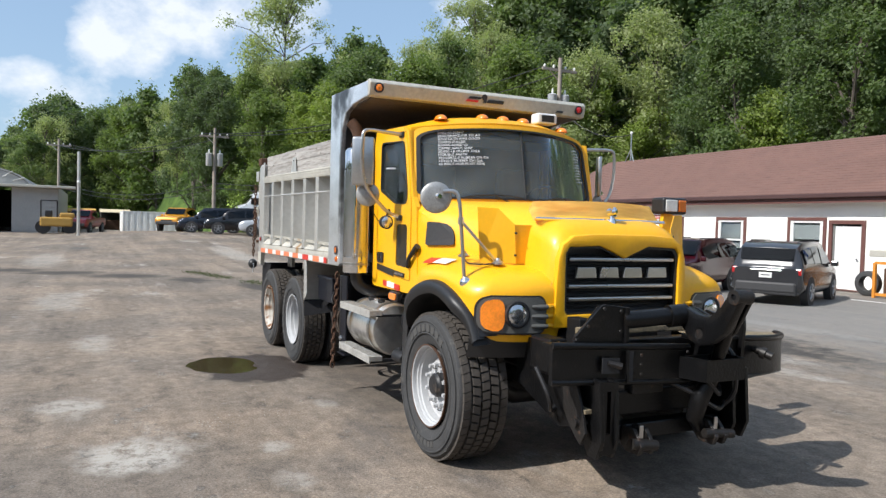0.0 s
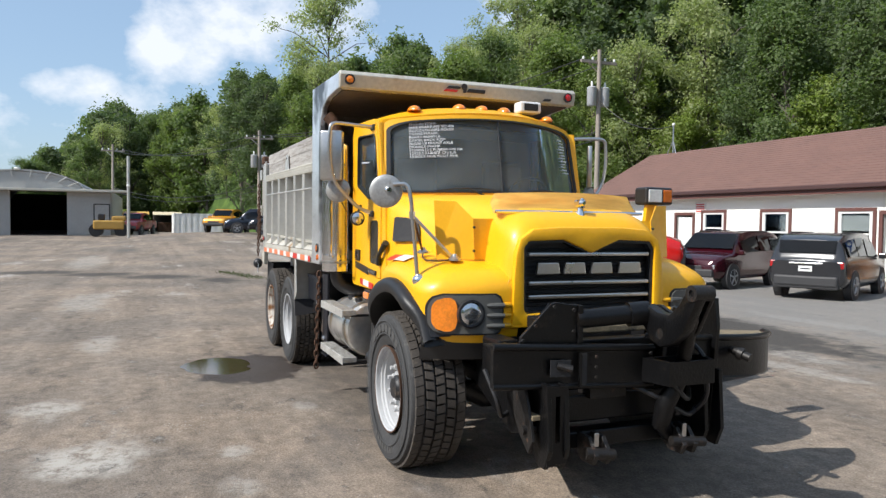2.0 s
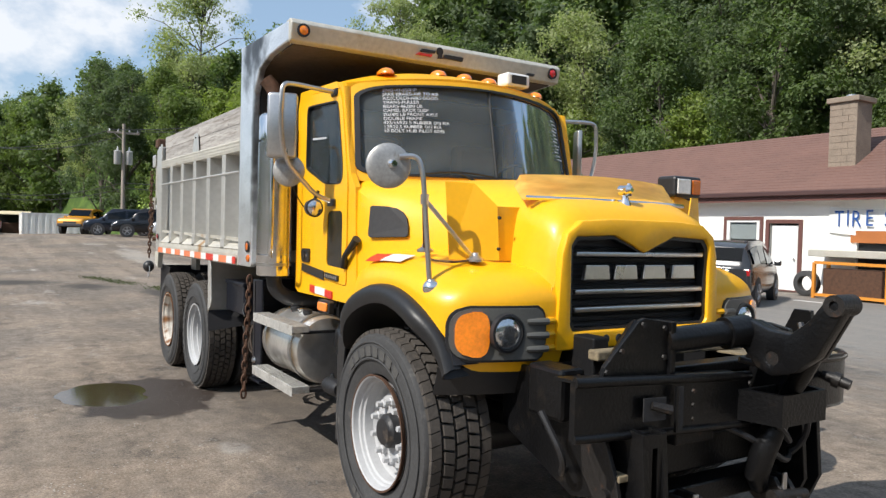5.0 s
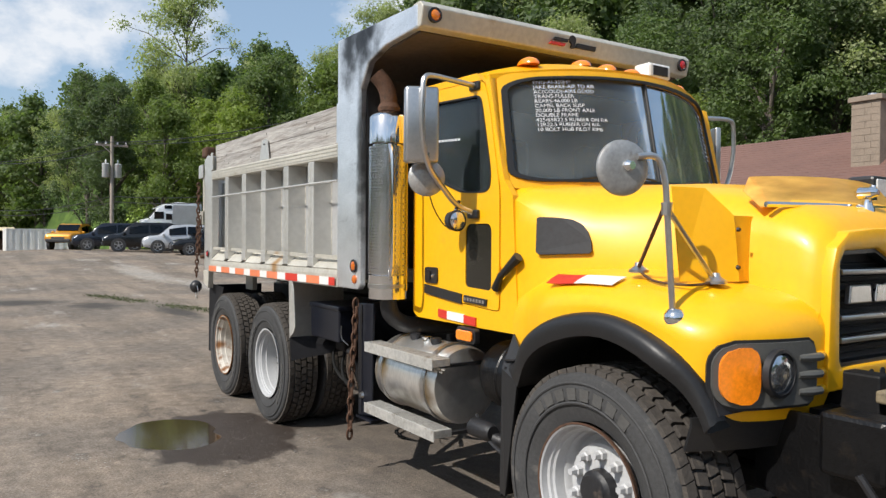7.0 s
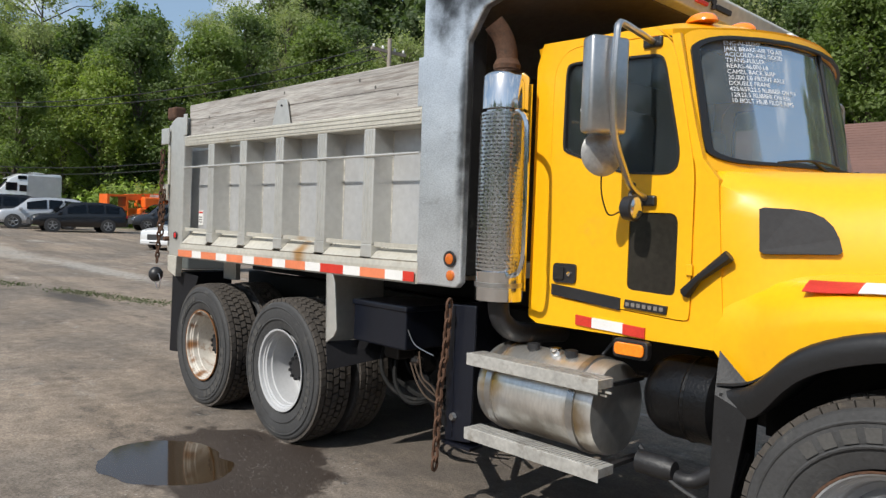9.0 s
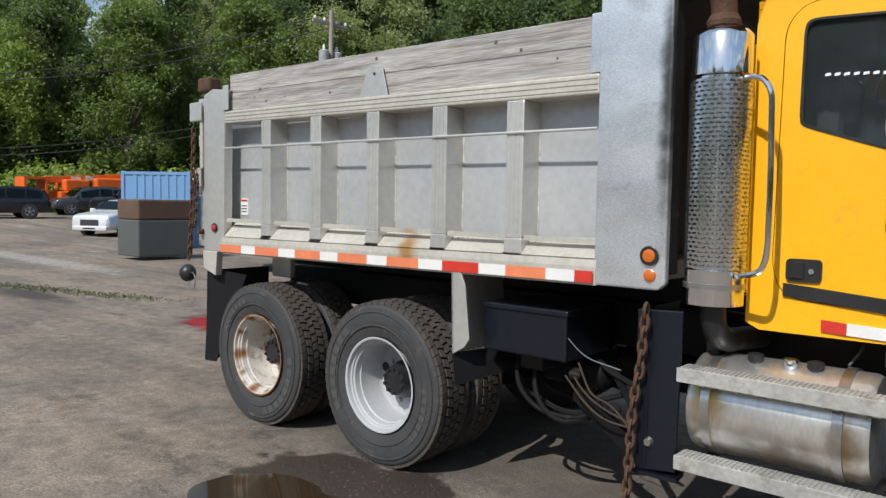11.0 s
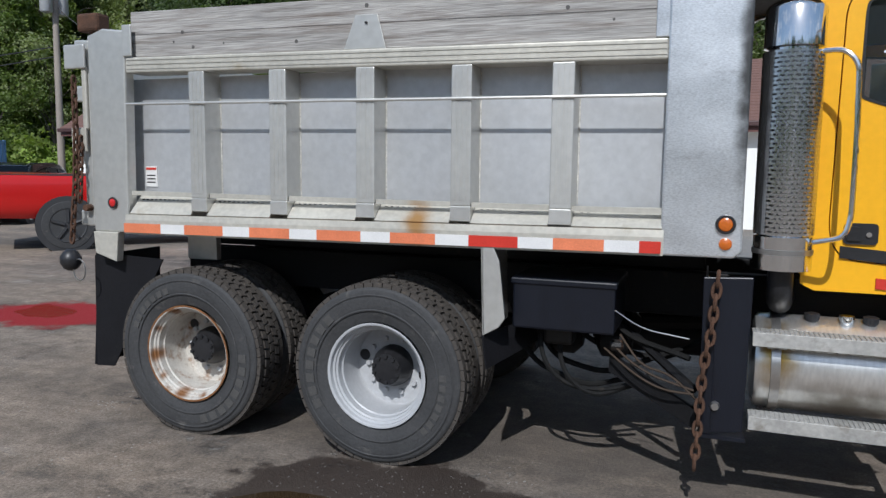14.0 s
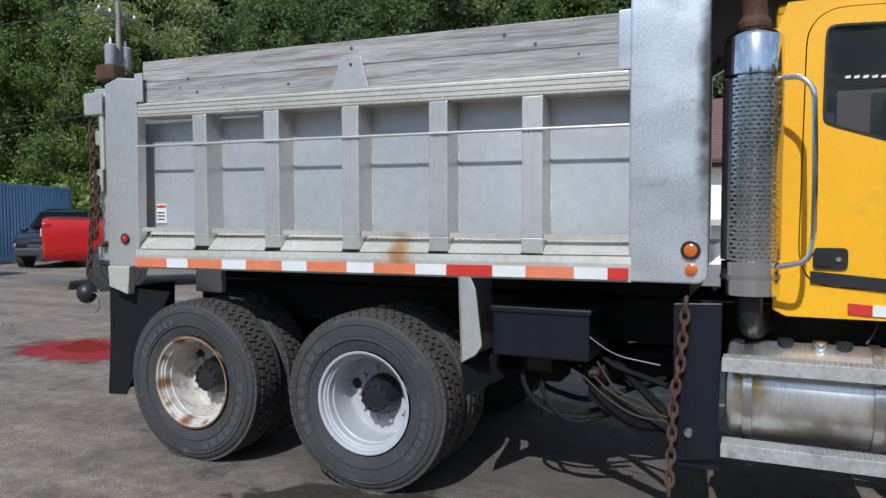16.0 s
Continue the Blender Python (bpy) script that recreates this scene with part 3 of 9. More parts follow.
    col = blend(grey.outputs[0], col, (0.215, 0.210, 0.200))
    # dark patch deepens the truck's shade in the ground colour
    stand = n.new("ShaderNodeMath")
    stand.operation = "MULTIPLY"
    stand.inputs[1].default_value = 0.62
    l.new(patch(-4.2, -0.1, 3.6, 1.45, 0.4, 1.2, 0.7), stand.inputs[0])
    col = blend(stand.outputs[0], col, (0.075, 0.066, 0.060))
    wet = patch(-4.20, -1.70, 0.98, 0.62, 0.84, 1.04, 0.85)
    wet2 = patch(-9.6, 1.25, 1.0, 0.6, 0.6, 1.3, 0.9)
    wm = n.new("ShaderNodeMath")
    wm.operation = "MAXIMUM"
    l.new(wet, wm.inputs[0])
    l.new(wet2, wm.inputs[1])
    soaked = n.new("ShaderNodeMath")
    soaked.operation = "MULTIPLY"
    soaked.inputs[1].default_value = 0.9
    l.new(wm.outputs[0], soaked.inputs[0])
    col = blend(soaked.outputs[0], col, (0.040, 0.030, 0.025))
    red = patch(-9.65, 1.3, 1.0, 0.75, 0.72, 1.0, 0.5)
    col = blend(red, col, (0.27, 0.022, 0.024))
    oil = patch(-7.0, 6.0, 5.0, 1.3)
    col = blend(oil, col, (0.07, 0.064, 0.058))
    # past the lot the sheet is grass and forest floor
    hill = n.new("ShaderNodeAttribute")
    hill.attribute_name = "wild"
    green = blend(band(tex(0.6, 8, 0.7).outputs["Fac"], 0.4, 0.65), (0.045, 0.082, 0.018), (0.095, 0.15, 0.03))
    col = blend(hill.outputs["Fac"], col, green)
    l.new(col, b.inputs["Base Color"])
    rg = n.new("ShaderNodeMapRange")
    rg.inputs["To Min"].default_value, rg.inputs["To Max"].default_value = 0.9, 0.5
    l.new(wet, rg.inputs["Value"])
    l.new(rg.outputs["Result"], b.inputs["Roughness"])
    b.inputs["Specular IOR Level"].default_value = 0.25
    hsum = n.new("ShaderNodeMath")
    hsum.operation = "MULTIPLY_ADD"
    hsum.inputs[1].default_value = 0.5
    l.new(grit.outputs["Fac"], hsum.inputs[0])
    l.new(crumb, hsum.inputs[2])
    bp = n.new("ShaderNodeBump")
    bp.inputs["Strength"].default_value, bp.inputs["Distance"].default_value = 0.75, 0.02
    l.new(hsum.outputs[0], bp.inputs["Height"])
    l.new(bp.outputs["Normal"], b.inputs["Normal"])
    return m


def spread(lo, hi, fine_lo, fine_hi, fine, coarse):
    """Grid lines, close together in the middle and wide apart far out."""
    out, v = [], lo
    while v < hi:
        out.append(v)
        gap = max(0, fine_lo - v, v - fine_hi)
        v += min(coarse, fine + gap * 0.16)
    return out + [hi]


xs, ys = spread(-900, 700, -7.5, 3, 0.10, 60), spread(-600, 800, -3.6, 2, 0.10, 60)
verts = [(x, y, ground_z(x, y)) for y in ys for x in xs]
w = len(xs)
faces = [(j * w + i, j * w + i + 1, (j + 1) * w + i + 1, (j + 1) * w + i) for j in range(len(ys) - 1) for i in range(w - 1)]
me = bpy.data.meshes.new("ground")
me.from_pydata(verts, [], faces)
me.shade_smooth()
att = me.attributes.new("wild", "FLOAT", "POINT")
for i, (x, y, z) in enumerate(verts):
    g = step(-9, -3, beyond(x, y) + 2.0 * noise.noise(Vector((x * 0.2, y * 0.2, 0))))
    att.data[i].value = g
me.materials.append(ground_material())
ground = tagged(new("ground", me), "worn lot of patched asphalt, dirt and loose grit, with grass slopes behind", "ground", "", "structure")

# standing water in the hollow beside the rear wheels
WATER = bpy.data.materials.new("muddy_water")
WATER.use_nodes = True
_p = WATER.node_tree.nodes["Principled BSDF"]
_p.inputs["Base Color"].default_value, _p.inputs["Roughness"].default_value = (0.040, 0.026, 0.014, 1), 0.06
_p.inputs["Specular IOR Level"].default_value = 0.42


def puddle(cx, cy, rx, ry, seed, label):
    b = bmesh.new()
    rnd = random.Random(seed)
    ph = [rnd.uniform(0, 6.28) for _ in range(4)]
    z = min(ground_z(cx, cy) + 0.026, 0.0)
    ring = []
    for k in range(48):
        a = 2 * math.pi * k / 48
        s = 1 + 0.16 * math.sin(2 * a + ph[0]) + 0.12 * math.sin(3 * a + ph[1]) + 0.06 * math.sin(7 * a + ph[2])
        ring.append(b.verts.new((cx + rx * s * math.cos(a), cy + ry * s * math.sin(a), z)))
    b.faces.new(ring)
    return solid(b, label, "puddle", "puddle", WATER)


puddle(-9.75, 1.45, 0.50, 0.42, 9, "dark puddle with a rim of spilled red grit")
puddle(-4.47, -2.00, 0.52, 0.46, 4, "shallow muddy puddle in the asphalt beside the rear wheels")

# ---- the brick-chimneyed shop ----
STUCCO = mat("white_painted_block", (0.90, 0.885, 0.84), 0.85, 0, 0.04, 0.9, 35, 0.25, (0.68, 0.63, 0.53), 0.08)
SHINGLE = mat("brown_shingle_roof", (0.155, 0.085, 0.068), 0.9, 0, 0.16, 1.2, 14, 0.5, (0.11, 0.06, 0.05), 0.25)
BROWN = mat("brown_trim_paint", (0.13, 0.055, 0.045), 0.6, 0, 0.12, 3, 40, 0.08)
GUTTER = mat("dark_gutter", (0.07, 0.035, 0.032), 0.5, 0, 0.1, 3, 40, 0.05)
BRICKY = mat("sooty_chimney_block", (0.25, 0.20, 0.155), 0.9, 0, 0.22, 2.4, 30, 0.4, (0.10, 0.085, 0.07), 0.3)
PANE = glass("window_glass", (0.62, 0.66, 0.68), 0.03, 0.35)
WY, EAVE, RIDGE_Y, RIDGE = 18.0, 3.0, 21.6, 5.18
WIN = [(-19.4, 1.0, 2.22, 0.58), (-16.3, 0.78, 2.22, 0.60), (-13.1, 0.78, 2.22, 0.62)]
before_shop = set(bpy.data.objects)
shop = thing("shop_building", (-8, 20, 0), "long single-storey cream shop with a brown shingle roof", "building")
X0, X1 = -27.75, 14.0
holes = [[(c - h, z0), (c + h, z0), (c + h, z1), (c - h, z1)] for c, z0, z1, h in WIN]
holes += [[(-12.15, 0.06), (-11.15, 0.06), (-11.15, 2.12), (-12.15, 2.12)], [(-21.6, 0.06), (-20.6, 0.06), (-20.6, 2.12), (-21.6, 2.12)]]
holes += [[(-9.4, 0.06), (-5.2, 0.06), (-5.2, 2.5), (-9.4, 2.5)]]
part("front_wall", plate("y", WY, WY + 0.25, [(X0, 0), (X1, 0), (X1, EAVE), (X0, EAVE)], holes), STUCCO, shop)
b = box(X0, X0 + 0.25, WY + 0.25, 25.0, 0, EAVE)
plate("x", X0, X0 + 0.25, [(WY + 0.26, EAVE), (25.0, EAVE), (RIDGE_Y, RIDGE - 0.08)], bm=b)
part("end_wall", b, STUCCO, shop)
part("end_wall", box(X1 - 0.25, X1, WY + 0.25, 25.0, 0, EAVE), STUCCO, shop)
part("back_wall", box(X0, X1, 25.0, 25.25, 0, EAVE), STUCCO, shop)
part("floor_slab", box(X0 + 0.25, X1 - 0.25, WY + 0.25, 25.0, 0, 0.05), DARK, shop)
b = plate("x", X0 - 0.45, X1 + 0.45, [(WY - 0.45, EAVE - 0.03), (RIDGE_Y, RIDGE), (25.7, EAVE - 0.03), (25.7, EAVE + 0.09), (RIDGE_Y, RIDGE + 0.14), (WY - 0.45, EAVE + 0.09)])
roof = part("roof", b, SHINGLE, shop)
# shingle courses
slope = (RIDGE - EAVE) / (RIDGE_Y - WY + 0.45)
for k in range(22):
    y = WY - 0.45 + k * 0.185
    z = EAVE + 0.09 + (y - WY + 0.45) * (RIDGE + 0.05 - EAVE) / (RIDGE_Y - WY + 0.45)
    b = bmesh.new()
    vs = [b.verts.new(p) for p in ((X0 - 0.45, y, z + 0.016), (X1 + 0.45, y, z + 0.016), (X1 + 0.45, y + 0.2, z + 0.2 * slope + 0.006), (X0 - 0.45, y + 0.2, z + 0.2 * slope + 0.006))]
    b.faces.new(vs)
    got = bmesh.ops.extrude_face_region(b, geom=b.faces[:])
    for v in got["geom"]:
        if isinstance(v, bmesh.types.BMVert):
            v.co.z -= 0.012
    part("shingle_course", b, SHINGLE, roof)
part("gutter", box(X0 - 0.45, X1 + 0.45, WY - 0.58, WY - 0.46, EAVE - 0.06, EAVE + 0.08, 0.02), GUTTER, shop, "dark gutter along the eaves")
part("fascia", box(X0 - 0.4, X1 + 0.4, WY - 0.455, WY - 0.42, EAVE - 0.22, EAVE - 0.06), BROWN, shop)
part("soffit", box(X0 - 0.4, X1 + 0.4, WY - 0.42, WY - 0.005, EAVE - 0.12, EAVE - 0.08), STUCCO, shop)
for i, (c, z0, z1, h) in enumerate(WIN):
    wdw = part("window", plate("y", WY - 0.05, WY + 0.02, [(c - h - 0.11, z0 - 0.11), (c + h + 0.11, z0 - 0.11), (c + h + 0.11, z1 + 0.11), (c - h - 0.11, z1 + 0.11)],
               [[(c - h, z0), (c + h, z0), (c + h, z1), (c - h, z1)]]), BROWN, shop, "brown window trim")
    part("sash", plate("y", WY - 0.03, WY + 0.03, [(c - h, z0), (c + h, z0), (c + h, z1), (c - h, z1)],
         [[(c - h + 0.12, z0 + 0.07), (c + h - 0.12, z0 + 0.07), (c + h - 0.12, (z0 + z1) / 2 - 0.03), (c - h + 0.12, (z0 + z1) / 2 - 0.03)],
          [(c - h + 0.12, (z0 + z1) / 2 + 0.03), (c + h - 0.12, (z0 + z1) / 2 + 0.03), (c + h - 0.12, z1 - 0.07), (c - h + 0.12, z1 - 0.07)]]), WHITE, wdw, "white sash")
    part("pane", box(c - h + 0.03, c + h - 0.03, WY + 0.006, WY + 0.012, z0 + 0.03, z1 - 0.03), PANE, wdw).visible_shadow = False
    part("blind", box(c - h + 0.05, c + h - 0.05, WY + 0.04, WY + 0.05, (z0 + z1) / 2 + (0.1 if i == 2 else -0.05), z1 - 0.04), WHITE, wdw, "pale roller blind")
    part("sill", box(c - h - 0.15, c + h + 0.15, WY - 0.12, WY - 0.003, z0 - 0.19, z0 - 0.115, 0.01), BROWN, wdw)
    if i == 1:
        part("blind", box(c - h + 0.08, c + h - 0.08, WY + 0.055, WY + 0.065, z0 + 0.42, z1 - 0.08), WHITE, wdw, "half-drawn white blind")
    if i == 0:
        part("notice", box(c - h + 0.12, c + h - 0.12, WY + 0.04, WY + 0.045, z0 + 0.09, z0 + 0.32), WHITE_TAPE, wdw, "white notice behind the glass")
for dx in (-11.65, -21.1):
    d = part("door", box(dx - 0.44, dx + 0.44, WY + 0.03, WY + 0.08, 0.06, 2.06, 0.01), WHITE, shop, "white flush door")
    part("frame", plate("y", WY - 0.05, WY + 0.02, [(dx - 0.62, 0.02), (dx + 0.62, 0.02), (dx + 0.62, 2.24), (dx - 0.62, 2.24)], [[(dx - 0.5, 0.06), (dx + 0.5, 0.06), (dx + 0.5, 2.12), (dx - 0.5, 2.12)]]), BROWN, d)
    part("handle", tube([(dx + 0.36, WY - 0.03, 1.02), (dx + 0.36, WY + 0.03, 1.02)], 0.03), CHROME, d)
# black sheet stands in for the unlit inside of the bay
part("bay_door", box(-9.4, -5.2, WY + 0.10, WY + 0.14, 0.06, 2.5), BLACK, shop, "black sheet in the service bay opening, for its dark inside")
part("awning_shelf", box(-10.3, -4.4, WY - 0.9, WY - 0.003, 1.16, 1.36, 0.02), ALU_PALE, shop, "pale metal shelf on the wall")
part("orange_board", box(-9.55, -5.5, WY - 0.06, WY - 0.003, 1.58, 1.92), mat("orange_brown_board", (0.36, 0.12, 0.03), 0.7), shop)
ch = part("chimney", plate("x", -10.92, -10.08, [(19.0, 3.3), (19.8, 3.5), (19.8, 5.82), (19.0, 5.82)], r=0.015), BRICKY, shop, "sooty block chimney")
part("cap", box(-11.00, -10.00, 18.9, 19.9, 5.82, 5.98, 0.02), BRICKY, ch)
part("flue", lathe("z", (-10.5, 19.4, 5.95), [(0, 0.16), (0.14, 0.15)], 12), STEEL, ch)
for k in range(12):
    for j, (a, c) in enumerate(((-10.925, -10.5), (-10.5, -10.075))):
        s = 0.16 if k % 2 else -0.02
        part("block", box(a + 0.006 + (s if j else 0), c - 0.006 + (0 if j else s), 18.985, 19.0, 3.42 + k * 0.2, 3.61 + k * 0.2), BRICKY, ch)
sign = thing("banner", (-9.6, WY, 2), "white cloth banner with blue letters sagging on the wall", "sign")
b = loft([[(-10.2 + 0.35 * i, WY - 0.05 - 0.03 * math.sin(i * 1.3), z - 0.05 * math.sin(i * 0.42) - 0.012 * i) for i in range(15)] for z in (2.62, 2.4, 2.1, 1.86)])
part("cloth", thicken(b, 0.004), WHITE, sign)
BLUE_INK = mat("blue_letters", (0.02, 0.08, 0.28), 0.6)
for k, (ch_, x) in enumerate((("T", -10.02), ("I", -9.68), ("R", -9.53), ("E", -9.14), ("S", -8.62))):
    lettering("letter", ch_, 0.66, Matrix.Translation((x, WY - 0.11, 2.04 + 0.02 * (k % 2))) @ pose(0, 0, 0, 90, 0, 0) @ Matrix.Diagonal((0.74, 1, 1, 1)), BLUE_INK, sign, "blue hand-cut letters")
wp = thing("wall_sign", (-20.2, WY, 2.3), "small red and white sign on the shop wall", "sign")
part("board", box(-20.45, -19.95 + 0.1, WY - 0.03, WY - 0.003, 2.2, 2.65), WHITE_TAPE, wp)
for k in range(4):
    part("text_bar", box(-20.40, -19.92, WY - 0.034, WY - 0.031, 2.26 + k * 0.09, 2.31 + k * 0.09), RED_TAPE, wp)
ant = thing("roof_bracket", (-26.4, RIDGE_Y, RIDGE), "galvanised service mast with stays on the roof ridge", "mast")
part("mast", tube([(-26.4, RIDGE_Y, RIDGE + 0.05), (-26.4, RIDGE_Y, RIDGE + 1.5)], 0.04), STEEL, ant)
for sx in (-0.35, 0.35):
    part("stay", tube([(-26.4 + sx, RIDGE_Y - 0.1, RIDGE + 0.05), (-26.4, RIDGE_Y, RIDGE + 0.75)], 0.025), STEEL, ant)
part("insulator", lathe("z", (-26.4, RIDGE_Y, RIDGE + 1.5), [(0, 0.05), (0.06, 0.08), (0.14, 0.05)], 10), WHITE, ant)


def tyre_shape(x, y, z, r=0.33, w=0.22, axis="z", n=20):
    h = w / 2
    return lathe(axis, (x, y, z), [(-h, r * 0.6), (-h, r * 0.88), (-h * 0.75, r), (h * 0.75, r), (h, r * 0.88), (h, r * 0.6)], n, closed=True)


stack = None
for sx, sy, k in ((-13.9, 16.9, 5), (-10.35, 17.2, 1)):
    for i in range(k):
        if k > 1:
            b = tyre_shape(sx + random.uniform(-.04, .04), sy + random.uniform(-.04, .04), 0.12 + i * 0.24, 0.36)
        else:
            b = tyre_shape(sx, sy, 0.37, 0.37, 0.24, "y")
        solid(b, "used black car tyre stacked by the shop door" if k > 1 else "used black tyre leaning at the tyre rack", "tyre", "used_tyre", RUBBER, True, "used tyres at the shop")
rack = thing("tyre_rack", (-8.9, 17.1, 0), "orange steel tyre rack in front of the shop", "rack")
ORANGE = mat("orange_paint", (0.62, 0.24, 0.03), 0.55, 0, 0.15, 4, 40, 0.05)
for x in (-9.9, -7.9):
    for y in (16.8, 17.5):
        part("post", box(x - 0.04, x + 0.04, y - 0.04, y + 0.04, 0, 1.0), ORANGE, rack)
for z in (0.06, 0.96):
    part("rail", box(-9.9, -7.9, 16.78, 16.86, z, z + 0.08), ORANGE, rack)
part("bin", box(-9.7, -8.1, 16.9, 17.45, 0.05, 0.85, 0.02), RUST, rack)
line = bmesh.new()
box(-9.6, -8.0, 15.35, 15.47, 0.002, 0.008, bm=line)
solid(line, "faded white parking line painted on the asphalt", "road marking", "parking_line", WHITE_TAPE, kind="structure")

# the shop and all that stands at it, set along its front
for o in set(bpy.data.objects) - before_shop:
    if o.parent is None:
        o.matrix_basis = Matrix.Translation((0.9, 0, 0)) @ o.matrix_basis

# ---- the arched garage across the lot ----
SIDING = mat("grey_metal_siding", (0.42, 0.42, 0.41), 0.6, 0.2, 0.10, 0.8, 12, 0.1, (0.27, 0.25, 0.22), 0.2)
gz = 0.25
gar = thing("arched_garage", (-66, -11, gz), "grey arched metal garage with an open dark bay", "garage")
arch = [(-12.4 + 4.55 * math.cos(radians(a)), 3.4 + gz + 1.72 * math.sin(radians(a))) for a in range(0, 181, 12)]
part("front_wall", plate("x", -62.3, -62.0, [(-18.2, gz), (-5.9, gz)] + [(-5.9, 3.5 + gz)] + arch[1:-1] + [(-18.2, 3.5 + gz)], [[(-13.15, gz + 0.02), (-9.1, gz + 0.02), (-9.1, 3.55 + gz), (-13.15, 3.55 + gz)]]), SIDING, gar)
for i in range(9):
    z = gz + 0.3 + i * 0.38
    for a, c in ((-18.1, -13.35), (-8.95, -6.0)):
        part("siding_board", box(-62.0, -61.965, a, c, z - 0.17, z + 0.17), SIDING, gar)
part("canopy", box(-63, -61.1, -18.5, -4.6, 3.55 + gz, 3.75 + gz, 0.03), ALU_PALE, gar, "pale flat canopy over the bay")
b = loft([[(x, -12.4 + 4.68 * math.cos(radians(a)), 3.5 + gz + 1.76 * math.sin(radians(a))) for a in range(0, 181, 12)] for x in (-61.9, -75, -88)])
part("roof", thicken(b, 0.12), SIDING, gar, smooth=True)
for i in range(10):
    a = radians(10 + 17.5 * i)
    part("roof_rib", tube([(-61.85, -12.4 + 4.72 * math.cos(a), 3.5 + gz + 1.78 * math.sin(a)), (-61.85, -12.4 + 3.8 * math.cos(a), 3.5 + gz + 1.1 * math.sin(a))], 0.04, 6), SIDING, gar)
for y in (-18.2, -6.0):
    part("side_wall", box(-88, -62.3, y, y + 0.15, gz, 3.6 + gz), SIDING, gar)
for a, c in ((-7.9, -5.85), (-18.2, -16.9)):
    part("flat_roof", box(-88, -62.3, a, c, 3.6 + gz, 3.72 + gz), SIDING, gar)
part("back_wall", box(-88.2, -88, -18.2, -5.9, gz, 4 + gz), DARK, gar)
part("lamp", lathe("z", (-61.9, -12.6, 5.16 + gz), [(0, 0.1), (0.12, 0.26), (0.22, 0.2)], 12), WHITE, gar)

# ---- poles and wires ----
POLEWOOD = mat("grey_pole_wood", (0.30, 0.26, 0.22), 0.9, 0, 0.2, 1.5, 20, 0.3, stretch=(3, 3, 0.4))


def utility_pole(x, y, h, cans, label):
    z = ground_z(x, y)
    p = thing("utility_pole", (x, y, z), label, "utility pole", "utility poles")
    part("shaft", tube([(x, y, z - 0.3), (x + 0.06, y, z + h)], [0.17, 0.11], 10), POLEWOOD, p, smooth=True)
    part("crossarm", box(x - 0.06, x + 0.06, y - 1.15, y + 1.15, z + h - 0.75, z + h - 0.6), POLEWOOD, p)
    for dy in (-1.0, -0.4, 0.4, 1.0):
        part("insulator", lathe("z", (x, y + dy, z + h - 0.6), [(0, 0.05), (0.08, 0.07), (0.18, 0.04)], 8), WHITE, p)
    for k in range(cans):
        cy = y + (-0.42 if k == 0 else 0.42)
        c = part("transformer", lathe("z", (x, cy, z + h - 3.1), [(0, 0.22), (0.05, 0.26), (0.95, 0.26), (1.0, 0.28), (1.06, 0.2)], 14), mat("grey_transformer", (0.45, 0.46, 0.46), 0.5, 0.2), p, "grey transformer can", True)
        part("bushing", lathe("z", (x, cy, z + h - 2.04), [(0, 0.05), (0.15, 0.07), (0.3, 0.03)], 8), WHITE, c)
    part("brace", tube([(x, y - 0.7, z + h - 0.7), (x, y, z + h - 1.3)], 0.03, 6), STEEL, p)
    return Vector((x, y, z + h - 0.5))


P1 = utility_pole(-30.3, 20.3, 11.2, 2, "wooden utility pole with two grey transformer cans")
P2 = utility_pole(-58, 5.6, 8.5, 2, "wooden utility pole with two grey transformer cans")
P3 = utility_pole(-80, -6.5, 9.2, 0, "weathered wooden utility pole at the lot edge")
sp = thing("steel_pole", (-52, -4.25, 0.3), "bare grey steel pole on the lot", "pole")
part("shaft", tube([(-52, -4.25, 0.2), (-52, -4.25, 6.1)], 0.11, 10), ALU, sp, smooth=True)
part("lamp", lathe("z", (-51.8, -4.25, 3.9), [(0, 0.08), (0.1, 0.14), (0.2, 0.1)], 10), WHITE, sp)
for a, c in ((P1, P2), (P2, P3)):
    for dz, dy in ((0, 0.9), (0, -0.9), (-4.0, 0.0), (-4.4, 0.1)):
        pts = []
        for i in range(13):
            t = i / 12
            p = a.lerp(c, t) + Vector((0, dy, dz - 1.1 * 4 * t * (1 - t)))
            pts.append(p)
        solid(tube(pts, 0.028, 5), "sagging black overhead service wire between the poles", "wire", "overhead_wire", BLACK, group="overhead wires")
pts = [P1.lerp(Vector((-25.5, RIDGE_Y, RIDGE + 1.5)), t / 12) + Vector((0, 0, -0.7 * 4 * (t / 12) * (1 - t / 12) - 2.2 * (1 - t / 12))) for t in range(13)]
solid(tube(pts, 0.022, 5), "service wire running to the shop roof", "wire", "overhead_wire", BLACK, group="overhead wires")

# ---- woods ----
LEAVES = []
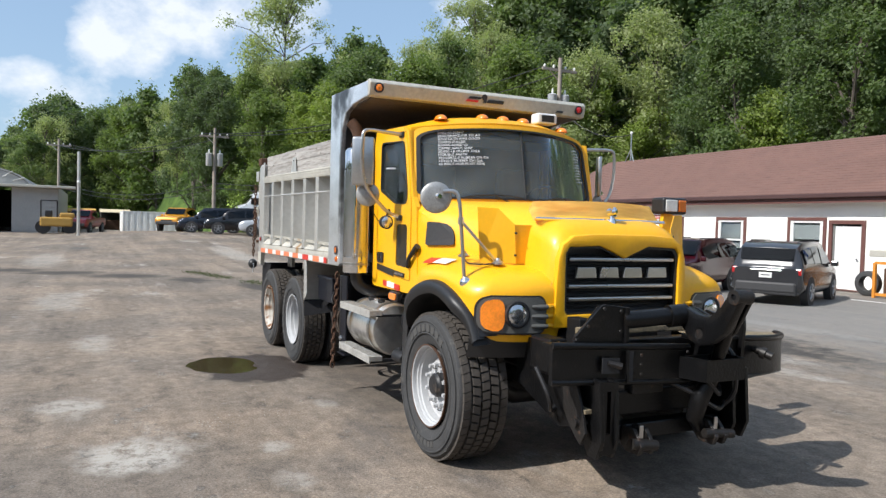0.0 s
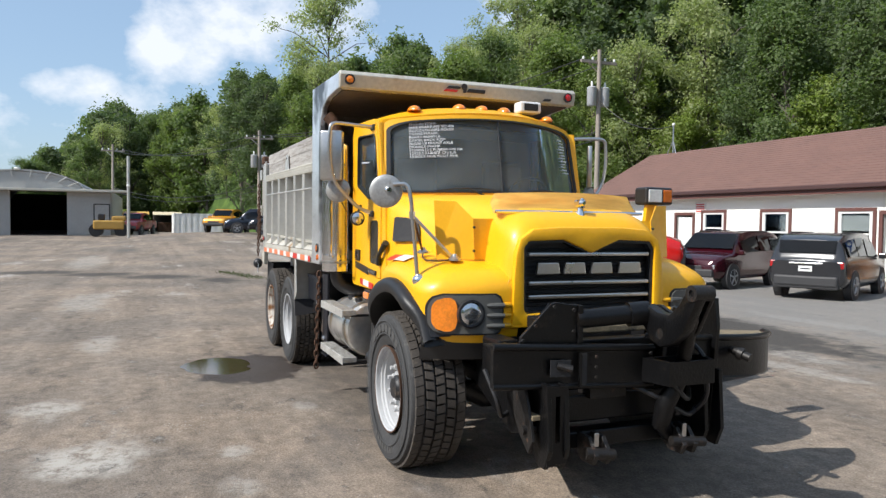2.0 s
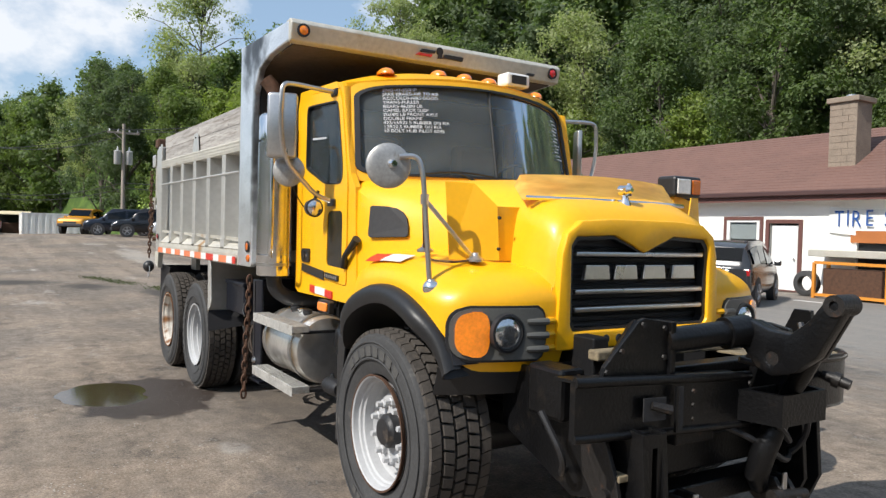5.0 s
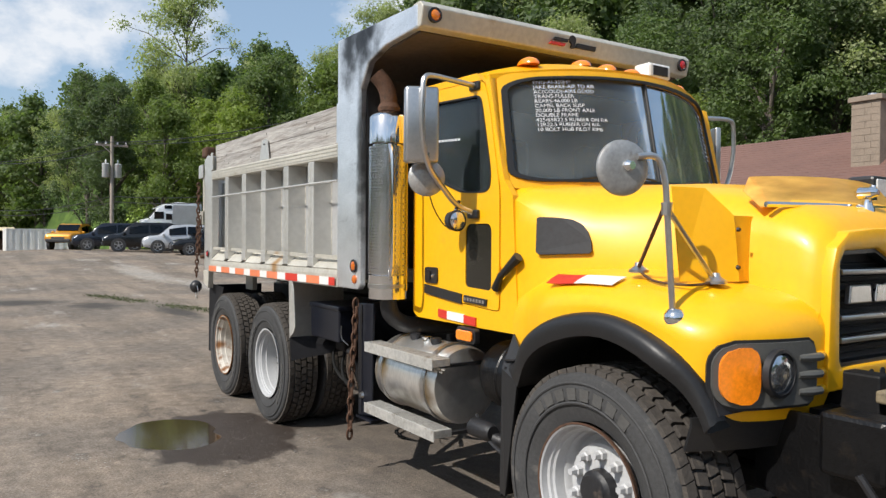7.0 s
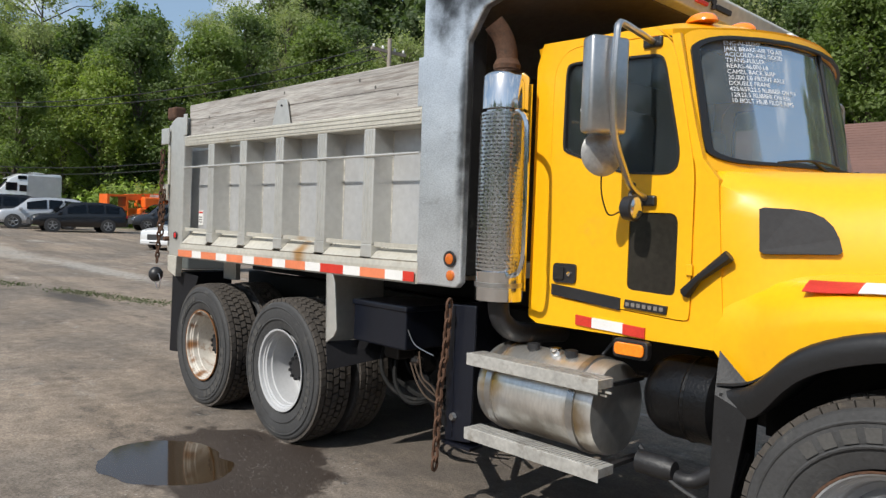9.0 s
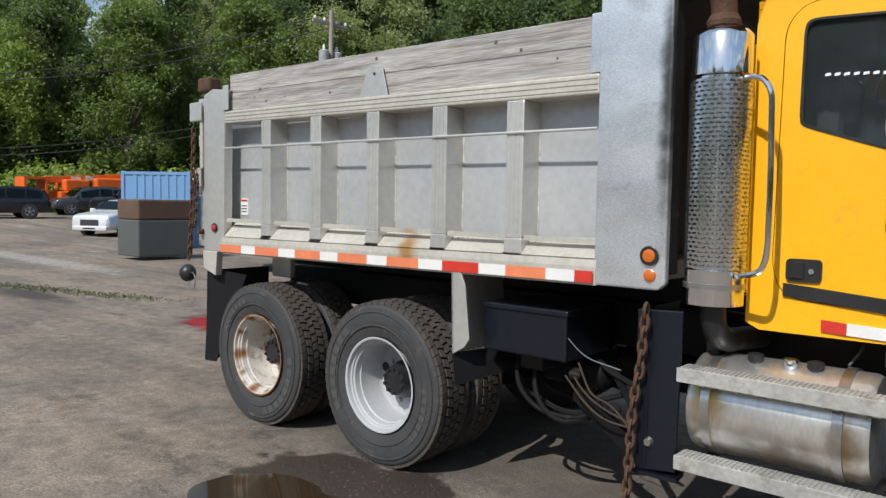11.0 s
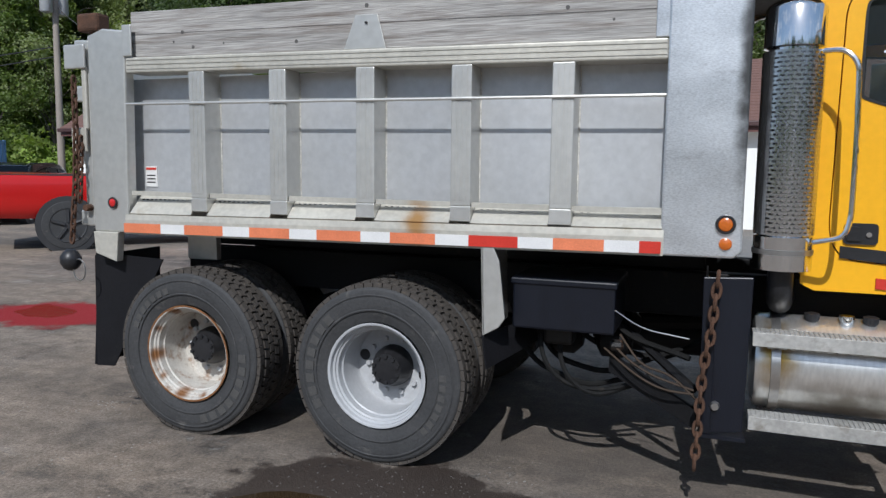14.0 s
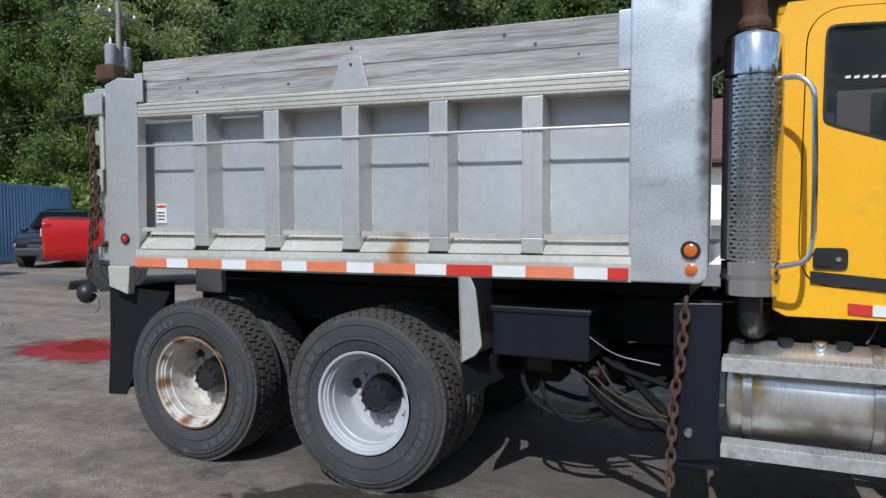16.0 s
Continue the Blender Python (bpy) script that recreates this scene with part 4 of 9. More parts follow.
for i, c in enumerate(((0.125, 0.168, 0.046), (0.100, 0.140, 0.048), (0.175, 0.222, 0.050), (0.080, 0.112, 0.048), (0.25, 0.28, 0.13))):
    m = mat("leaves", c, 0.65, 0, 0.35, 0.5, 3.0, 0.0)
    nn, ll = m.node_tree.nodes, m.node_tree.links
    bs = nn["Principled BSDF"]
    tl, ad = nn.new("ShaderNodeBsdfTranslucent"), nn.new("ShaderNodeMixShader")
    tl.inputs["Color"].default_value = (c[0] * 2.0, c[1] * 2.2, c[2] * 1.2, 1)
    ad.inputs["Fac"].default_value = 0.38
    ll.new(bs.outputs["BSDF"], ad.inputs[1])
    ll.new(tl.outputs["BSDF"], ad.inputs[2])
    ll.new(ad.outputs["Shader"], nn["Material Output"].inputs["Surface"])
    LEAVES.append(m)
BARK = mat("bark", (0.12, 0.10, 0.085), 0.9, 0, 0.3, 3, 20, 0.4)
BUSH_LEAF = mat("bush_leaves", (0.20, 0.29, 0.036), 0.7, 0, 0.35, 0.6, 4.0, 0.0)


def leaf_cloud(lobes, count, size, rnd, loose=1.0):
    """Many small leaf sprays on the shells of a few uneven lobes."""
    vs, fs = [], []
    total = sum(r * r for _, r in lobes)
    for c, r in lobes:
        for _ in range(int(count * r * r / total)):
            d = Vector((rnd.gauss(0, 1), rnd.gauss(0, 1), rnd.gauss(0, 0.8))).normalized()
            p = c + d * r * (rnd.uniform(0.05, 1.0) ** 0.5) * rnd.uniform(0.55, 1.45) * loose
            nrm = (d * 0.45 + Vector((rnd.uniform(-0.9, 0.9), rnd.uniform(-0.9, 0.9), rnd.uniform(-0.1, 1.2)))).normalized()
            u = nrm.cross(Vector((rnd.uniform(-1, 1), rnd.uniform(-1, 1), rnd.uniform(-1, 1)))).normalized()
            v = nrm.cross(u)
            s = size * rnd.uniform(0.5, 1.3)
            k = len(vs)
            vs += [p - u * s - v * s * 0.45, p + u * s * 0.9 - v * s * 0.3, p + v * s * 0.8 - nrm * s * 0.2]
            fs.append((k, k + 1, k + 2))
    me = bpy.data.meshes.new("crown")
    me.from_pydata(vs, [], fs)
    return me


def make_tree(seed, h, spreadw, sparse, material, count, size):
    rnd = random.Random(seed)
    t = thing("tree", (0, 0, 0), "thin-leaved tall tree with pale bark" if sparse else "broad leafy green tree on the wooded slope", "tree", "trees on the slope")
    lean = Vector((rnd.uniform(-0.6, 0.6), rnd.uniform(-0.6, 0.6), 0))
    trunk = tube([(0, 0, -1), (lean.x * 0.2, lean.y * 0.2, h * 0.35), (lean.x, lean.y, h * 0.85)], [h * (0.009 if sparse else 0.016), h * (0.006 if sparse else 0.012), 0.03], 6)
    lobes = []
    for i in range(96 if not sparse else 120):
        f = rnd.uniform(0.07 if not sparse else 0.12, 0.97) ** 0.85
        z = h * f
        k = math.sin(math.pi * min(1, max(0.05, (f + 0.10) / 1.12)) ** (1.5 if sparse else 1)) ** 0.75
        a = rnd.uniform(0, 6.28)
        rad = spreadw * k * rnd.uniform(0.1, 1.0 if not sparse else 1.25)
        c = Vector((math.cos(a) * rad + lean.x * f, math.sin(a) * rad + lean.y * f, z))
        lobes.append((c, spreadw * rnd.choice((0.10, 0.14, 0.18, 0.22, 0.27, 0.34)) * (0.5 if sparse else 1)))
        if i % 3 == 0:
            tube([(lean.x * f * 0.7, lean.y * f * 0.7, z - h * 0.16), c * 0.6 + Vector((lean.x, lean.y, z)) * 0.4 - Vector((0, 0, 0.5)), c], [h * (0.003 if sparse else 0.006), h * (0.002 if sparse else 0.004), 0.012], 4, trunk)
    part("trunk", trunk, BARK, t)
    me = leaf_cloud(lobes, count, size, rnd, 1.7 if sparse else 1.0)
    me.materials.append(material)
    rig(new("crown", me), t)
    return t


PROTO = [make_tree(i, h, s, sp, LEAVES[m], n, z) for i, (h, s, sp, m, n, z) in enumerate((
    (15, 4.0, False, 0, 21000, 0.145), (17, 4.2, False, 1, 22000, 0.145), (13, 3.9, False, 2, 18000, 0.145), (18, 4.2, False, 3, 22000, 0.15), (16, 4.5, True, 4, 13000, 0.125), (11, 3.4, False, 2, 14000, 0.14),
    (15, 4.4, False, 1, 6500, 0.30), (17, 4.6, False, 3, 6500, 0.31)))]
# how high the woods stand, by the bearing from the truck
RIDGE_LINE = ((-60, 3.5), (-12, 3.6), (-7.3, 4.4), (-5.5, 5.4), (-4, 6.6), (-3.2, 7.8), (-1.3, 8.5), (0, 7.6), (3, 8.5), (4.2, 9.2), (5.5, 12), (7, 12), (10.5, 11.2), (12, 12.3), (18, 12.9), (20.2, 14.8), (23, 12.6), (25, 14), (28, 17.5), (40, 22), (180, 24))


def skyline(x, y):
    b = math.degrees(math.atan2(y + 4, -x))
    for (a, e), (c, g) in zip(RIDGE_LINE, RIDGE_LINE[1:]):
        if a <= b <= c:
            return e + (g - e) * (b - a) / (c - a)
    return 3.5


rnd = random.Random(5)
spots = []
for gx in range(-160, 60, 5):
    for gy in range(-70, 90, 5):
        x, y = gx + rnd.uniform(-2.4, 2.4), gy + rnd.uniform(-2.4, 2.4)
        d = beyond(x, y)
        if d < 3 or d > 36 or (x > 20 and d > 25) or (d > 20 and y > 14 and rnd.random() < 0.35):
            continue
        if x > 30 or y < -60 or (y < -25 and d > 22):
            continue
        spots.append((x, y, d))
for x, y, d in spots:
    z = ground_z(x, y)
    near = d < 13
    bearing = math.degrees(math.atan2(y + 4, -x))
    kinds = (0, 2, 1, 5, 0, 4, 3, 1) if 22 < bearing < 38 else (1, 1, 3, 3, 0, 4, 5, 3) if bearing > 45 else (2, 0, 2, 3, 0, 4, 5, 2) if bearing >= 36 else (0, 1, 1, 3, 3, 1, 4, 5) if bearing < 12 else (0, 0, 2, 2, 1, 2, 4, 5)
    pick = rnd.choice(kinds) if near else rnd.choice((6, 7, 6, 7, 4))
    h = (15, 17, 13, 18, 16, 11, 15, 17)[pick]
    s = rnd.uniform(0.70, 1.12)
    room = (math.hypot(x, y + 4) * math.tan(radians(skyline(x, y))) + 1.7 - z) / h
    s = min(s, room * rnd.uniform(0.84, 1.02)) if d < 22 else min(1.5, room * rnd.uniform(0.90, 1.02))
    if y < -20:
        s *= 0.8
    if s < 0.25:
        continue
    copy_thing(PROTO[pick], pose(x, y, z, rnd.uniform(-3, 3), rnd.uniform(-3, 3), rnd.uniform(0, 360)) @ Matrix.Diagonal((max(s, 0.75), max(s, 0.75), s, 1)))
# unseen woods on the other sides of the lot, added to darken reflections
for k in range(60):
    if k < 30:
        x, y = rnd.uniform(48, 62), -75 + 120 * k / 30
    else:
        x, y = -90 + 140 * (k - 30) / 30, rnd.uniform(-66, -54)
    copy_thing(PROTO[rnd.choice((6, 7))], pose(x, y, ground_z(x, y), 0, 0, rnd.uniform(0, 360)) @ Matrix.Scale(rnd.uniform(0.8, 1.1), 4))
# two taller, thin-leaved trees that stand out of the edge
for x, y, s in ((-80, 16.3, 1.40), (-46, 42, 1.2), (-20, 46, 1.1)):
    copy_thing(PROTO[4], pose(x, y, ground_z(x, y), 0, 0, x) @ Matrix.Scale(s, 4))
for t in PROTO:
    for o in (t, *t.children_recursive):
        bpy.data.objects.remove(o)
bush_me = []
for i in range(4):
    r2 = random.Random(40 + i)
    lob = [(Vector((r2.uniform(-1.6, 1.6), r2.uniform(-1.6, 1.6), r2.uniform(0.3, 2.0))), r2.uniform(0.6, 1.1)) for _ in range(9)]
    me = leaf_cloud(lob, 1500, 0.17, r2)
    me.materials.append(BUSH_LEAF if i % 2 else LEAVES[2])
    bush_me.append(me)
for gx in range(-120, 40, 3):
    for gy in range(-40, 60, 3):
        x, y = gx + rnd.uniform(-1.4, 1.4), gy + rnd.uniform(-1.4, 1.4)
        d = beyond(x, y)
        if -3.0 < d < 4.5 and x < 12 and not (-7 < y < 7 and x < -60):
            b = new("bush", bush_me[rnd.randrange(4)])
            b.matrix_basis = pose(x, y, ground_z(x, y) - 0.1, 0, 0, rnd.uniform(0, 360)) @ Matrix.Scale(rnd.uniform(0.7, 1.35), 4)
            tagged(b, "bright green scrub bush at the edge of the lot", "bush", "bushes along the lot edge")
# weeds along a seam in the asphalt
r3 = random.Random(77)
vs, fs = [], []
for i in range(2200):
    t = r3.random()
    x, y = -20.5 + 8.0 * t + r3.gauss(0, 0.22), -0.6 + 2.2 * t + r3.gauss(0, 0.16)
    if 0.38 < t < 0.5:
        continue
    a, s = r3.uniform(0, 6.28), r3.uniform(0.01, 0.045)
    k = len(vs)
    vs += [(x - 0.012 * math.cos(a), y - 0.012 * math.sin(a), 0), (x + 0.012 * math.cos(a), y + 0.012 * math.sin(a), 0), (x + r3.gauss(0, 0.03), y + r3.gauss(0, 0.03), s)]
    fs.append((k, k + 1, k + 2))
me = bpy.data.meshes.new("weeds")
me.from_pydata(vs, [], fs)
me.materials.append(mat("dusty_weed_leaves", (0.055, 0.075, 0.018), 0.8, 0, 0.35, 3, 30, 0.0))
tagged(new("weeds", me), "low green weeds in a seam of the asphalt", "weeds", "", "stuff")
# loose pebbles by the rear wheels
peb = bmesh.new()
for i in range(520):
    x, y = -4.1 + r3.gauss(0, 0.55), -1.62 + r3.gauss(0, 0.26)
    s = r3.uniform(0.0015, 0.0048)
    b = bmesh.new()
    bmesh.ops.create_icosphere(b, subdivisions=1, radius=s)
    join(peb, b, Matrix.Translation((x, y, ground_z(x, y) + s * 0.2)) @ Matrix.Diagonal((1.2, 1, 0.6, 1)))
solid(peb, "scattered pale pebbles on the asphalt by the wheels", "pebbles", "pebbles", mat("pale_stone", (0.13, 0.122, 0.11), 0.85, 0, 0.4, 30, 80), kind="stuff")


# ---- the dump truck ----
truck = thing("dump_truck", (-2.9, 0, 0), "yellow conventional dump truck with a dull aluminium body, parked", "truck")
YC = 0.03           # middle of the cab
BY0, BY1 = -1.22, 1.15   # sides of the dump body
RZ = lambda x: 2.262 - (x + 6.12) * 0.0137   # lower edge of the top rail
BZ = lambda x: 1.262 + (x + 6.16) * 0.0085   # lower edge of the body
BODY = part("dump_body", box(-6.2, -2.60, BY0 + 0.13, BY1 - 0.13, 1.33, 1.42), ALU, truck, "ribbed aluminium dump body")
RIBS = [-5.595, -5.035, -4.48, -3.925, -3.395]


def body_side(y, s):
    """One side of the dump body; s is +1 for the side at low y."""
    i = lambda d: y + s * d
    lo = lambda a, c: (min(a, c), max(a, c))
    part("side_sheet", box(-6.30, -2.9, *lo(i(0.158), i(0.173)), 1.36, 2.24), SHEET, BODY)
    part("top_rail", plate("y", *lo(i(0), i(0.18)), [(-6.12, RZ(-6.12)), (-2.905, RZ(-2.905)), (-2.905, RZ(-2.905) + 0.098), (-6.12, RZ(-6.12) + 0.093)], r=0.008), ALU_PALE, BODY, "weathered extruded top rail")
    for k in range(3):
        za, zc = RZ(-6.11) + 0.021 + 0.027 * k, RZ(-2.91) + 0.021 + 0.027 * k
        part("rail_groove", plate("y", *lo(i(-0.004), i(0.004)), [(-6.11, za), (-2.91, zc), (-2.91, zc + 0.008), (-6.11, za + 0.008)]), ALU_PALE, BODY)
    for x in RIBS:
        rib = part("rib", box(x - 0.056, x + 0.056, *lo(i(0.002), i(0.158)), 1.50, RZ(x), 0.006), ALU, BODY)
        for k in range(3):
            part("flute", box(x - 0.036 + 0.028 * k, x - 0.024 + 0.028 * k, *lo(i(-0.0012), i(0.003)), 1.53, RZ(x) - 0.007, 0.001), ALU, rib)
        part("rib_foot", plate("y", *lo(i(0.0), i(0.158)), [(x - 0.058, 1.42), (x + 0.058, 1.42), (x + 0.056, 1.50), (x - 0.056, 1.50)], r=0.004), ALU, rib)
        if s > 0:
            for e in (-0.059, 0.059):
                part("seam_weld", tube([(x + e, i(0.155), 1.52 + 0.046 * k) if k % 2 else (x + e * 1.03, i(0.154), 1.52 + 0.046 * k) for k in range(16)], [0.0035, 0.0045] * 8, 5), SEAM, rib)
    ends = [-6.12] + RIBS + [-2.9]
    for a, c in zip(ends, ends[1:]):
        a2, c2 = a + (0.0 if a == -6.12 else 0.06), c - (0.0 if c == -2.9 else 0.06)
        b = loft([[(a2, i(0.03), 1.535 - 0.006 * (a2 + 6.12)), (c2, i(0.03), 1.535 - 0.006 * (c2 + 6.12))], [(a2, i(0.03), 1.508 - 0.006 * (a2 + 6.12)), (c2, i(0.03), 1.508 - 0.006 * (c2 + 6.12))]])
        part("bay_lip", thicken(b, 0.012), ALU_PALE, BODY)
        b = loft([[(a2, i(0.11), 1.50), (c2, i(0.11), 1.51)], [(a2, i(0.0), BZ(a2) + 0.125), (c2, i(0.0), BZ(c2) + 0.125)]])
        part("bay_skirt", thicken(b, 0.01), ALU_PALE, BODY)
        # row of small dark dashes across the skirt below the lip
        n = int((c2 - a2) / 0.034)
        for k in range(n):
            x = a2 + 0.03 + k * 0.034
            if s > 0:
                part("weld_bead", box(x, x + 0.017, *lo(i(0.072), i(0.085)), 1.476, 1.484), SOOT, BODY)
    b = loft([[(-6.16, i(0), BZ(-6.16) + 0.125), (-2.89, i(0), BZ(-2.89) + 0.125)], [(-6.16, i(-0.006), BZ(-6.16) + 0.09), (-2.89, i(-0.006), BZ(-2.89) + 0.09)],
              [(-6.16, i(-0.006), BZ(-6.16)), (-2.89, i(-0.006), BZ(-2.89))], [(-6.16, i(0.06), BZ(-6.16)), (-2.89, i(0.06), BZ(-2.89))]])
    part("lower_rail", thicken(b, 0.012), ALU_PALE, BODY)
    part("rod", tube([(-6.118, i(-0.004), 2.072), (-2.905, i(-0.004), 2.052)], 0.0085, 8), ALU, BODY, smooth=True)
    # posts at the front and the rear
    back = 0.0 if s > 0 else 0.17
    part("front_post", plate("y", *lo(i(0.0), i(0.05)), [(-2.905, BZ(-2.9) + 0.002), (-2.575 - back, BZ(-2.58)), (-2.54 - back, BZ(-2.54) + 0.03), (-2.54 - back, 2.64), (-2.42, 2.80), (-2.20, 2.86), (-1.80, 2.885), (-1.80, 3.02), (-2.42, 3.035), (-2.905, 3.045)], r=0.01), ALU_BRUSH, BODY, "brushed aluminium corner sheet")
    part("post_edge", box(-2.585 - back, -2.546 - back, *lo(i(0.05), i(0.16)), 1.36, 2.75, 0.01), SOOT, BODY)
    part("rear_post", plate("y", *lo(i(0.0), i(0.08)), [(-6.42, 1.27), (-6.14, 1.27), (-6.12, 2.52), (-6.30, 2.54), (-6.42, 2.50)], r=0.012), ALU, BODY)
    part("post_flap", box(-6.13, -6.06, *lo(i(-0.012), i(0.0)), 2.36, 2.55, 0.008), ALU, BODY)
    # planks that raise the side
    pl = part("side_board", plate("y", *lo(i(0.035), i(0.08)), [(-6.10, RZ(-6.1) + 0.096), (-2.93, RZ(-2.93) + 0.101), (-2.93, 2.600), (-6.10, 2.632)], r=0.006), WOOD, BODY, "weathered grey plank")
    part("plank_seam", plate("y", *lo(i(0.0335), i(0.036)), [(-6.098, 2.494), (-2.94, 2.4565), (-2.94, 2.4600), (-6.098, 2.4965)]), PLANK_DARK, pl)
    knots = random.Random(31 + int(s))
    for _ in range(9):
        kx, kz = knots.uniform(-6.0, -3.1), knots.uniform(2.40, 2.58)
        part("knot", lathe("y", (kx, i(0.0345), kz), [(-0.0006, knots.uniform(0.006, 0.013)), (0.0012, 0.004)], 9), PLANK_DARK, pl)
    part("bracket", plate("y", *lo(i(0.012), i(0.02)), [(-4.612, 2.338), (-4.36, 2.335), (-4.41, 2.515), (-4.54, 2.52)], r=0.002), ALU, pl)
    part("bolt", lathe("y", (-4.475, i(0.012), 2.474), [(-0.008, 0.008), (0.008, 0.008)], 8), DARK, pl)
    part("end_flap", box(-2.965, -2.90, *lo(i(0.02), i(0.034)), 2.325, 2.61, 0.004), ALU_BRUSH, BODY)


body_side(BY0, 1)
body_side(BY1, -1)
# tape along the lower edge
cuts = [-6.159, -5.872, -5.694, -5.412, -5.225, -4.953, -4.774, -4.497, -4.319, -4.055, -3.868, -3.603, -3.421, -3.168, -3.0, -2.9]
for k, (a, c) in enumerate(zip(cuts, cuts[1:])):
    m = WHITE_TAPE if k % 2 else (RED_TAPE if k in (10, 14) else ORANGE_TAPE)
    b = plate("y", BY0 - 0.0205, BY0 - 0.0185, [(a, BZ(a) + 0.012), (c, BZ(c) + 0.012), (c, BZ(c) + 0.07), (a, BZ(a) + 0.07)])
    part("tape_strip", b, m, BODY, "faded conspicuity tape" if k == 0 else "")
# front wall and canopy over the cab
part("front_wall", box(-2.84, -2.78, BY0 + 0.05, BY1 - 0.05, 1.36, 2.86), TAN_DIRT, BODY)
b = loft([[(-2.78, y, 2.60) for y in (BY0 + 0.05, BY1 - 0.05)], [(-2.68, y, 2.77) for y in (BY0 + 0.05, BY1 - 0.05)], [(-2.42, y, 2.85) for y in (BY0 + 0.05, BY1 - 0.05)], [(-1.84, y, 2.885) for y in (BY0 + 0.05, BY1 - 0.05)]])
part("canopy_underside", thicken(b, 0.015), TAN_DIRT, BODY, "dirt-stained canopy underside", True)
part("canopy_top", box(-2.9, -1.80, BY0 + 0.05, BY1 - 0.05, 3.0, 3.03, 0.005), ALU, BODY)
lip = part("canopy_lip", plate("y", BY0 + 0.004, BY1 - 0.004, [(-1.84, 2.875), (-1.77, 2.885), (-1.745, 3.0), (-1.78, 3.035), (-1.86, 3.03)], r=0.008), ALU_PALE, BODY, "pale canopy lip")
for y in (BY0 + 0.09, BY1 - 0.09):
    ring = part("marker_lamp", lathe("x", (-1.752, y, 2.955), [(-0.01, 0.045), (0.012, 0.045), (0.012, 0.034), (0.004, 0.034)], 20, closed=True), BLACK, BODY, "round red marker lamp")
    part("lens", lathe("x", (-1.748, y, 2.955), [(0, 0.034), (0.008, 0.030), (0.014, 0.016)], 20), RED_LENS if y > 0 else AMBER, ring, "", True)
for k, (y0, y1, z0, z1) in enumerate(((-0.22, -0.09, 2.952, 2.972), (-0.25, -0.12, 2.922, 2.940), (-0.06, -0.03, 2.92, 2.985), (-0.02, 0.16, 2.927, 2.957), (0.78, 0.86, 2.905, 2.925))):
    part("emblem_bar", plate("x", -1.757, -1.742, [(y0, z0), (y1, z0), (y1 + 0.01, z1), (y0 + 0.02, z1)]), RED_TAPE if k == 1 else SOOT, lip)
part("emblem_bar", lathe("x", (-1.75, -0.045, 2.975), [(-0.004, 0.03), (0.006, 0.03)], 12), SOOT, lip)
# tailgate
tg = part("tailgate", box(-6.50, -6.43, BY0 + 0.02, BY1 - 0.02, 1.30, 2.48, 0.01), ALU, BODY, "aluminium tailgate")
for z in (1.35, 1.75, 2.15, 2.44):
    part("stiffener", box(-6.58, -6.50, BY0 + 0.05, BY1 - 0.05, z - 0.05, z + 0.05, 0.01), ALU, tg)
part("hinge_top", box(-6.49, -6.32, BY0 - 0.012, BY0 + 0.10, 2.525, 2.64, 0.02), RUST, tg, "rusty upper hinge")
part("latch_plate", box(-6.60, -6.43, BY0 - 0.018, BY0 - 0.002, 2.30, 2.45, 0.02), ALU, tg)
part("latch_plate", box(-6.56, -6.44, BY0 - 0.018, BY0 - 0.002, 1.78, 1.93, 0.004), ALU_PALE, tg)
part("hinge_bar", box(-6.48, -6.44, BY0 - 0.002, BY0 + 0.04, 1.92, 2.32, 0.01), ALU_PALE, tg)
part("lower_bracket", plate("y", BY0 - 0.01, BY0 + 0.05, [(-6.41, 1.13), (-6.24, 1.08), (-6.22, 1.27), (-6.42, 1.27)], r=0.006), ALU_PALE, BODY)
part("pin", tube([(-6.46, BY0 - 0.03, 1.42), (-6.46, BY0 + 0.02, 1.42)], 0.022), RUST, tg)
part("ball_weight", lathe("z", (-6.58, BY0 - 0.05, 1.08), [(-0.07, 0.02), (-0.055, 0.045), (-0.02, 0.066), (0.02, 0.066), (0.055, 0.042), (0.07, 0.02)], 18), BLACK, BODY, "black ball on the gate chain", True)
part("ring", tube([(-6.50 + 0.05 * math.cos(a), BY0 - 0.06, 1.02 + 0.07 * math.sin(a)) for a in [k * math.pi / 8 for k in range(16)]], 0.005, 5, closed=True), STEEL, BODY)


def chain(points, parent, link=0.055, wire=0.0085, material=None, label="rusty chain"):
    """Oval links, each turned a quarter against the last, along a line."""
    pts = [Vector(p) for p in points]
    total, k = sum((c - a).length for a, c in zip(pts, pts[1:])), 0
    d, seg = 0.0, 0
    base = None
    while d < total:
        rest, i = d, 0
        while i < len(pts) - 2 and rest > (pts[i + 1] - pts[i]).length:
            rest -= (pts[i + 1] - pts[i]).length
            i += 1
        way = (pts[i + 1] - pts[i]).normalized()
        p = pts[i] + way * rest
        side = way.cross(Vector((1, 0, 0)) if abs(way.x) < 0.8 else Vector((0, 1, 0))).normalized()
        if k % 2:
            side = way.cross(side)
        ring = [p + way * link * 0.62 * math.cos(t) + side * link * 0.30 * math.sin(t) for t in [q * math.pi / 6 for q in range(12)]]
        ob = part("chain_link", tube(ring, wire, 5, closed=True), material or RUST, parent if base is None else base, label if k == 0 else "", True)
        if base is None:
            base = ob
        k += 1
        d += link * 0.92
    return base


chain([(-6.50, BY0 - 0.04, 2.22), (-6.49, BY0 - 0.05, 1.9), (-6.51, BY0 - 0.05, 1.6), (-6.56, BY0 - 0.05, 1.2)], BODY, 0.052, 0.0085)
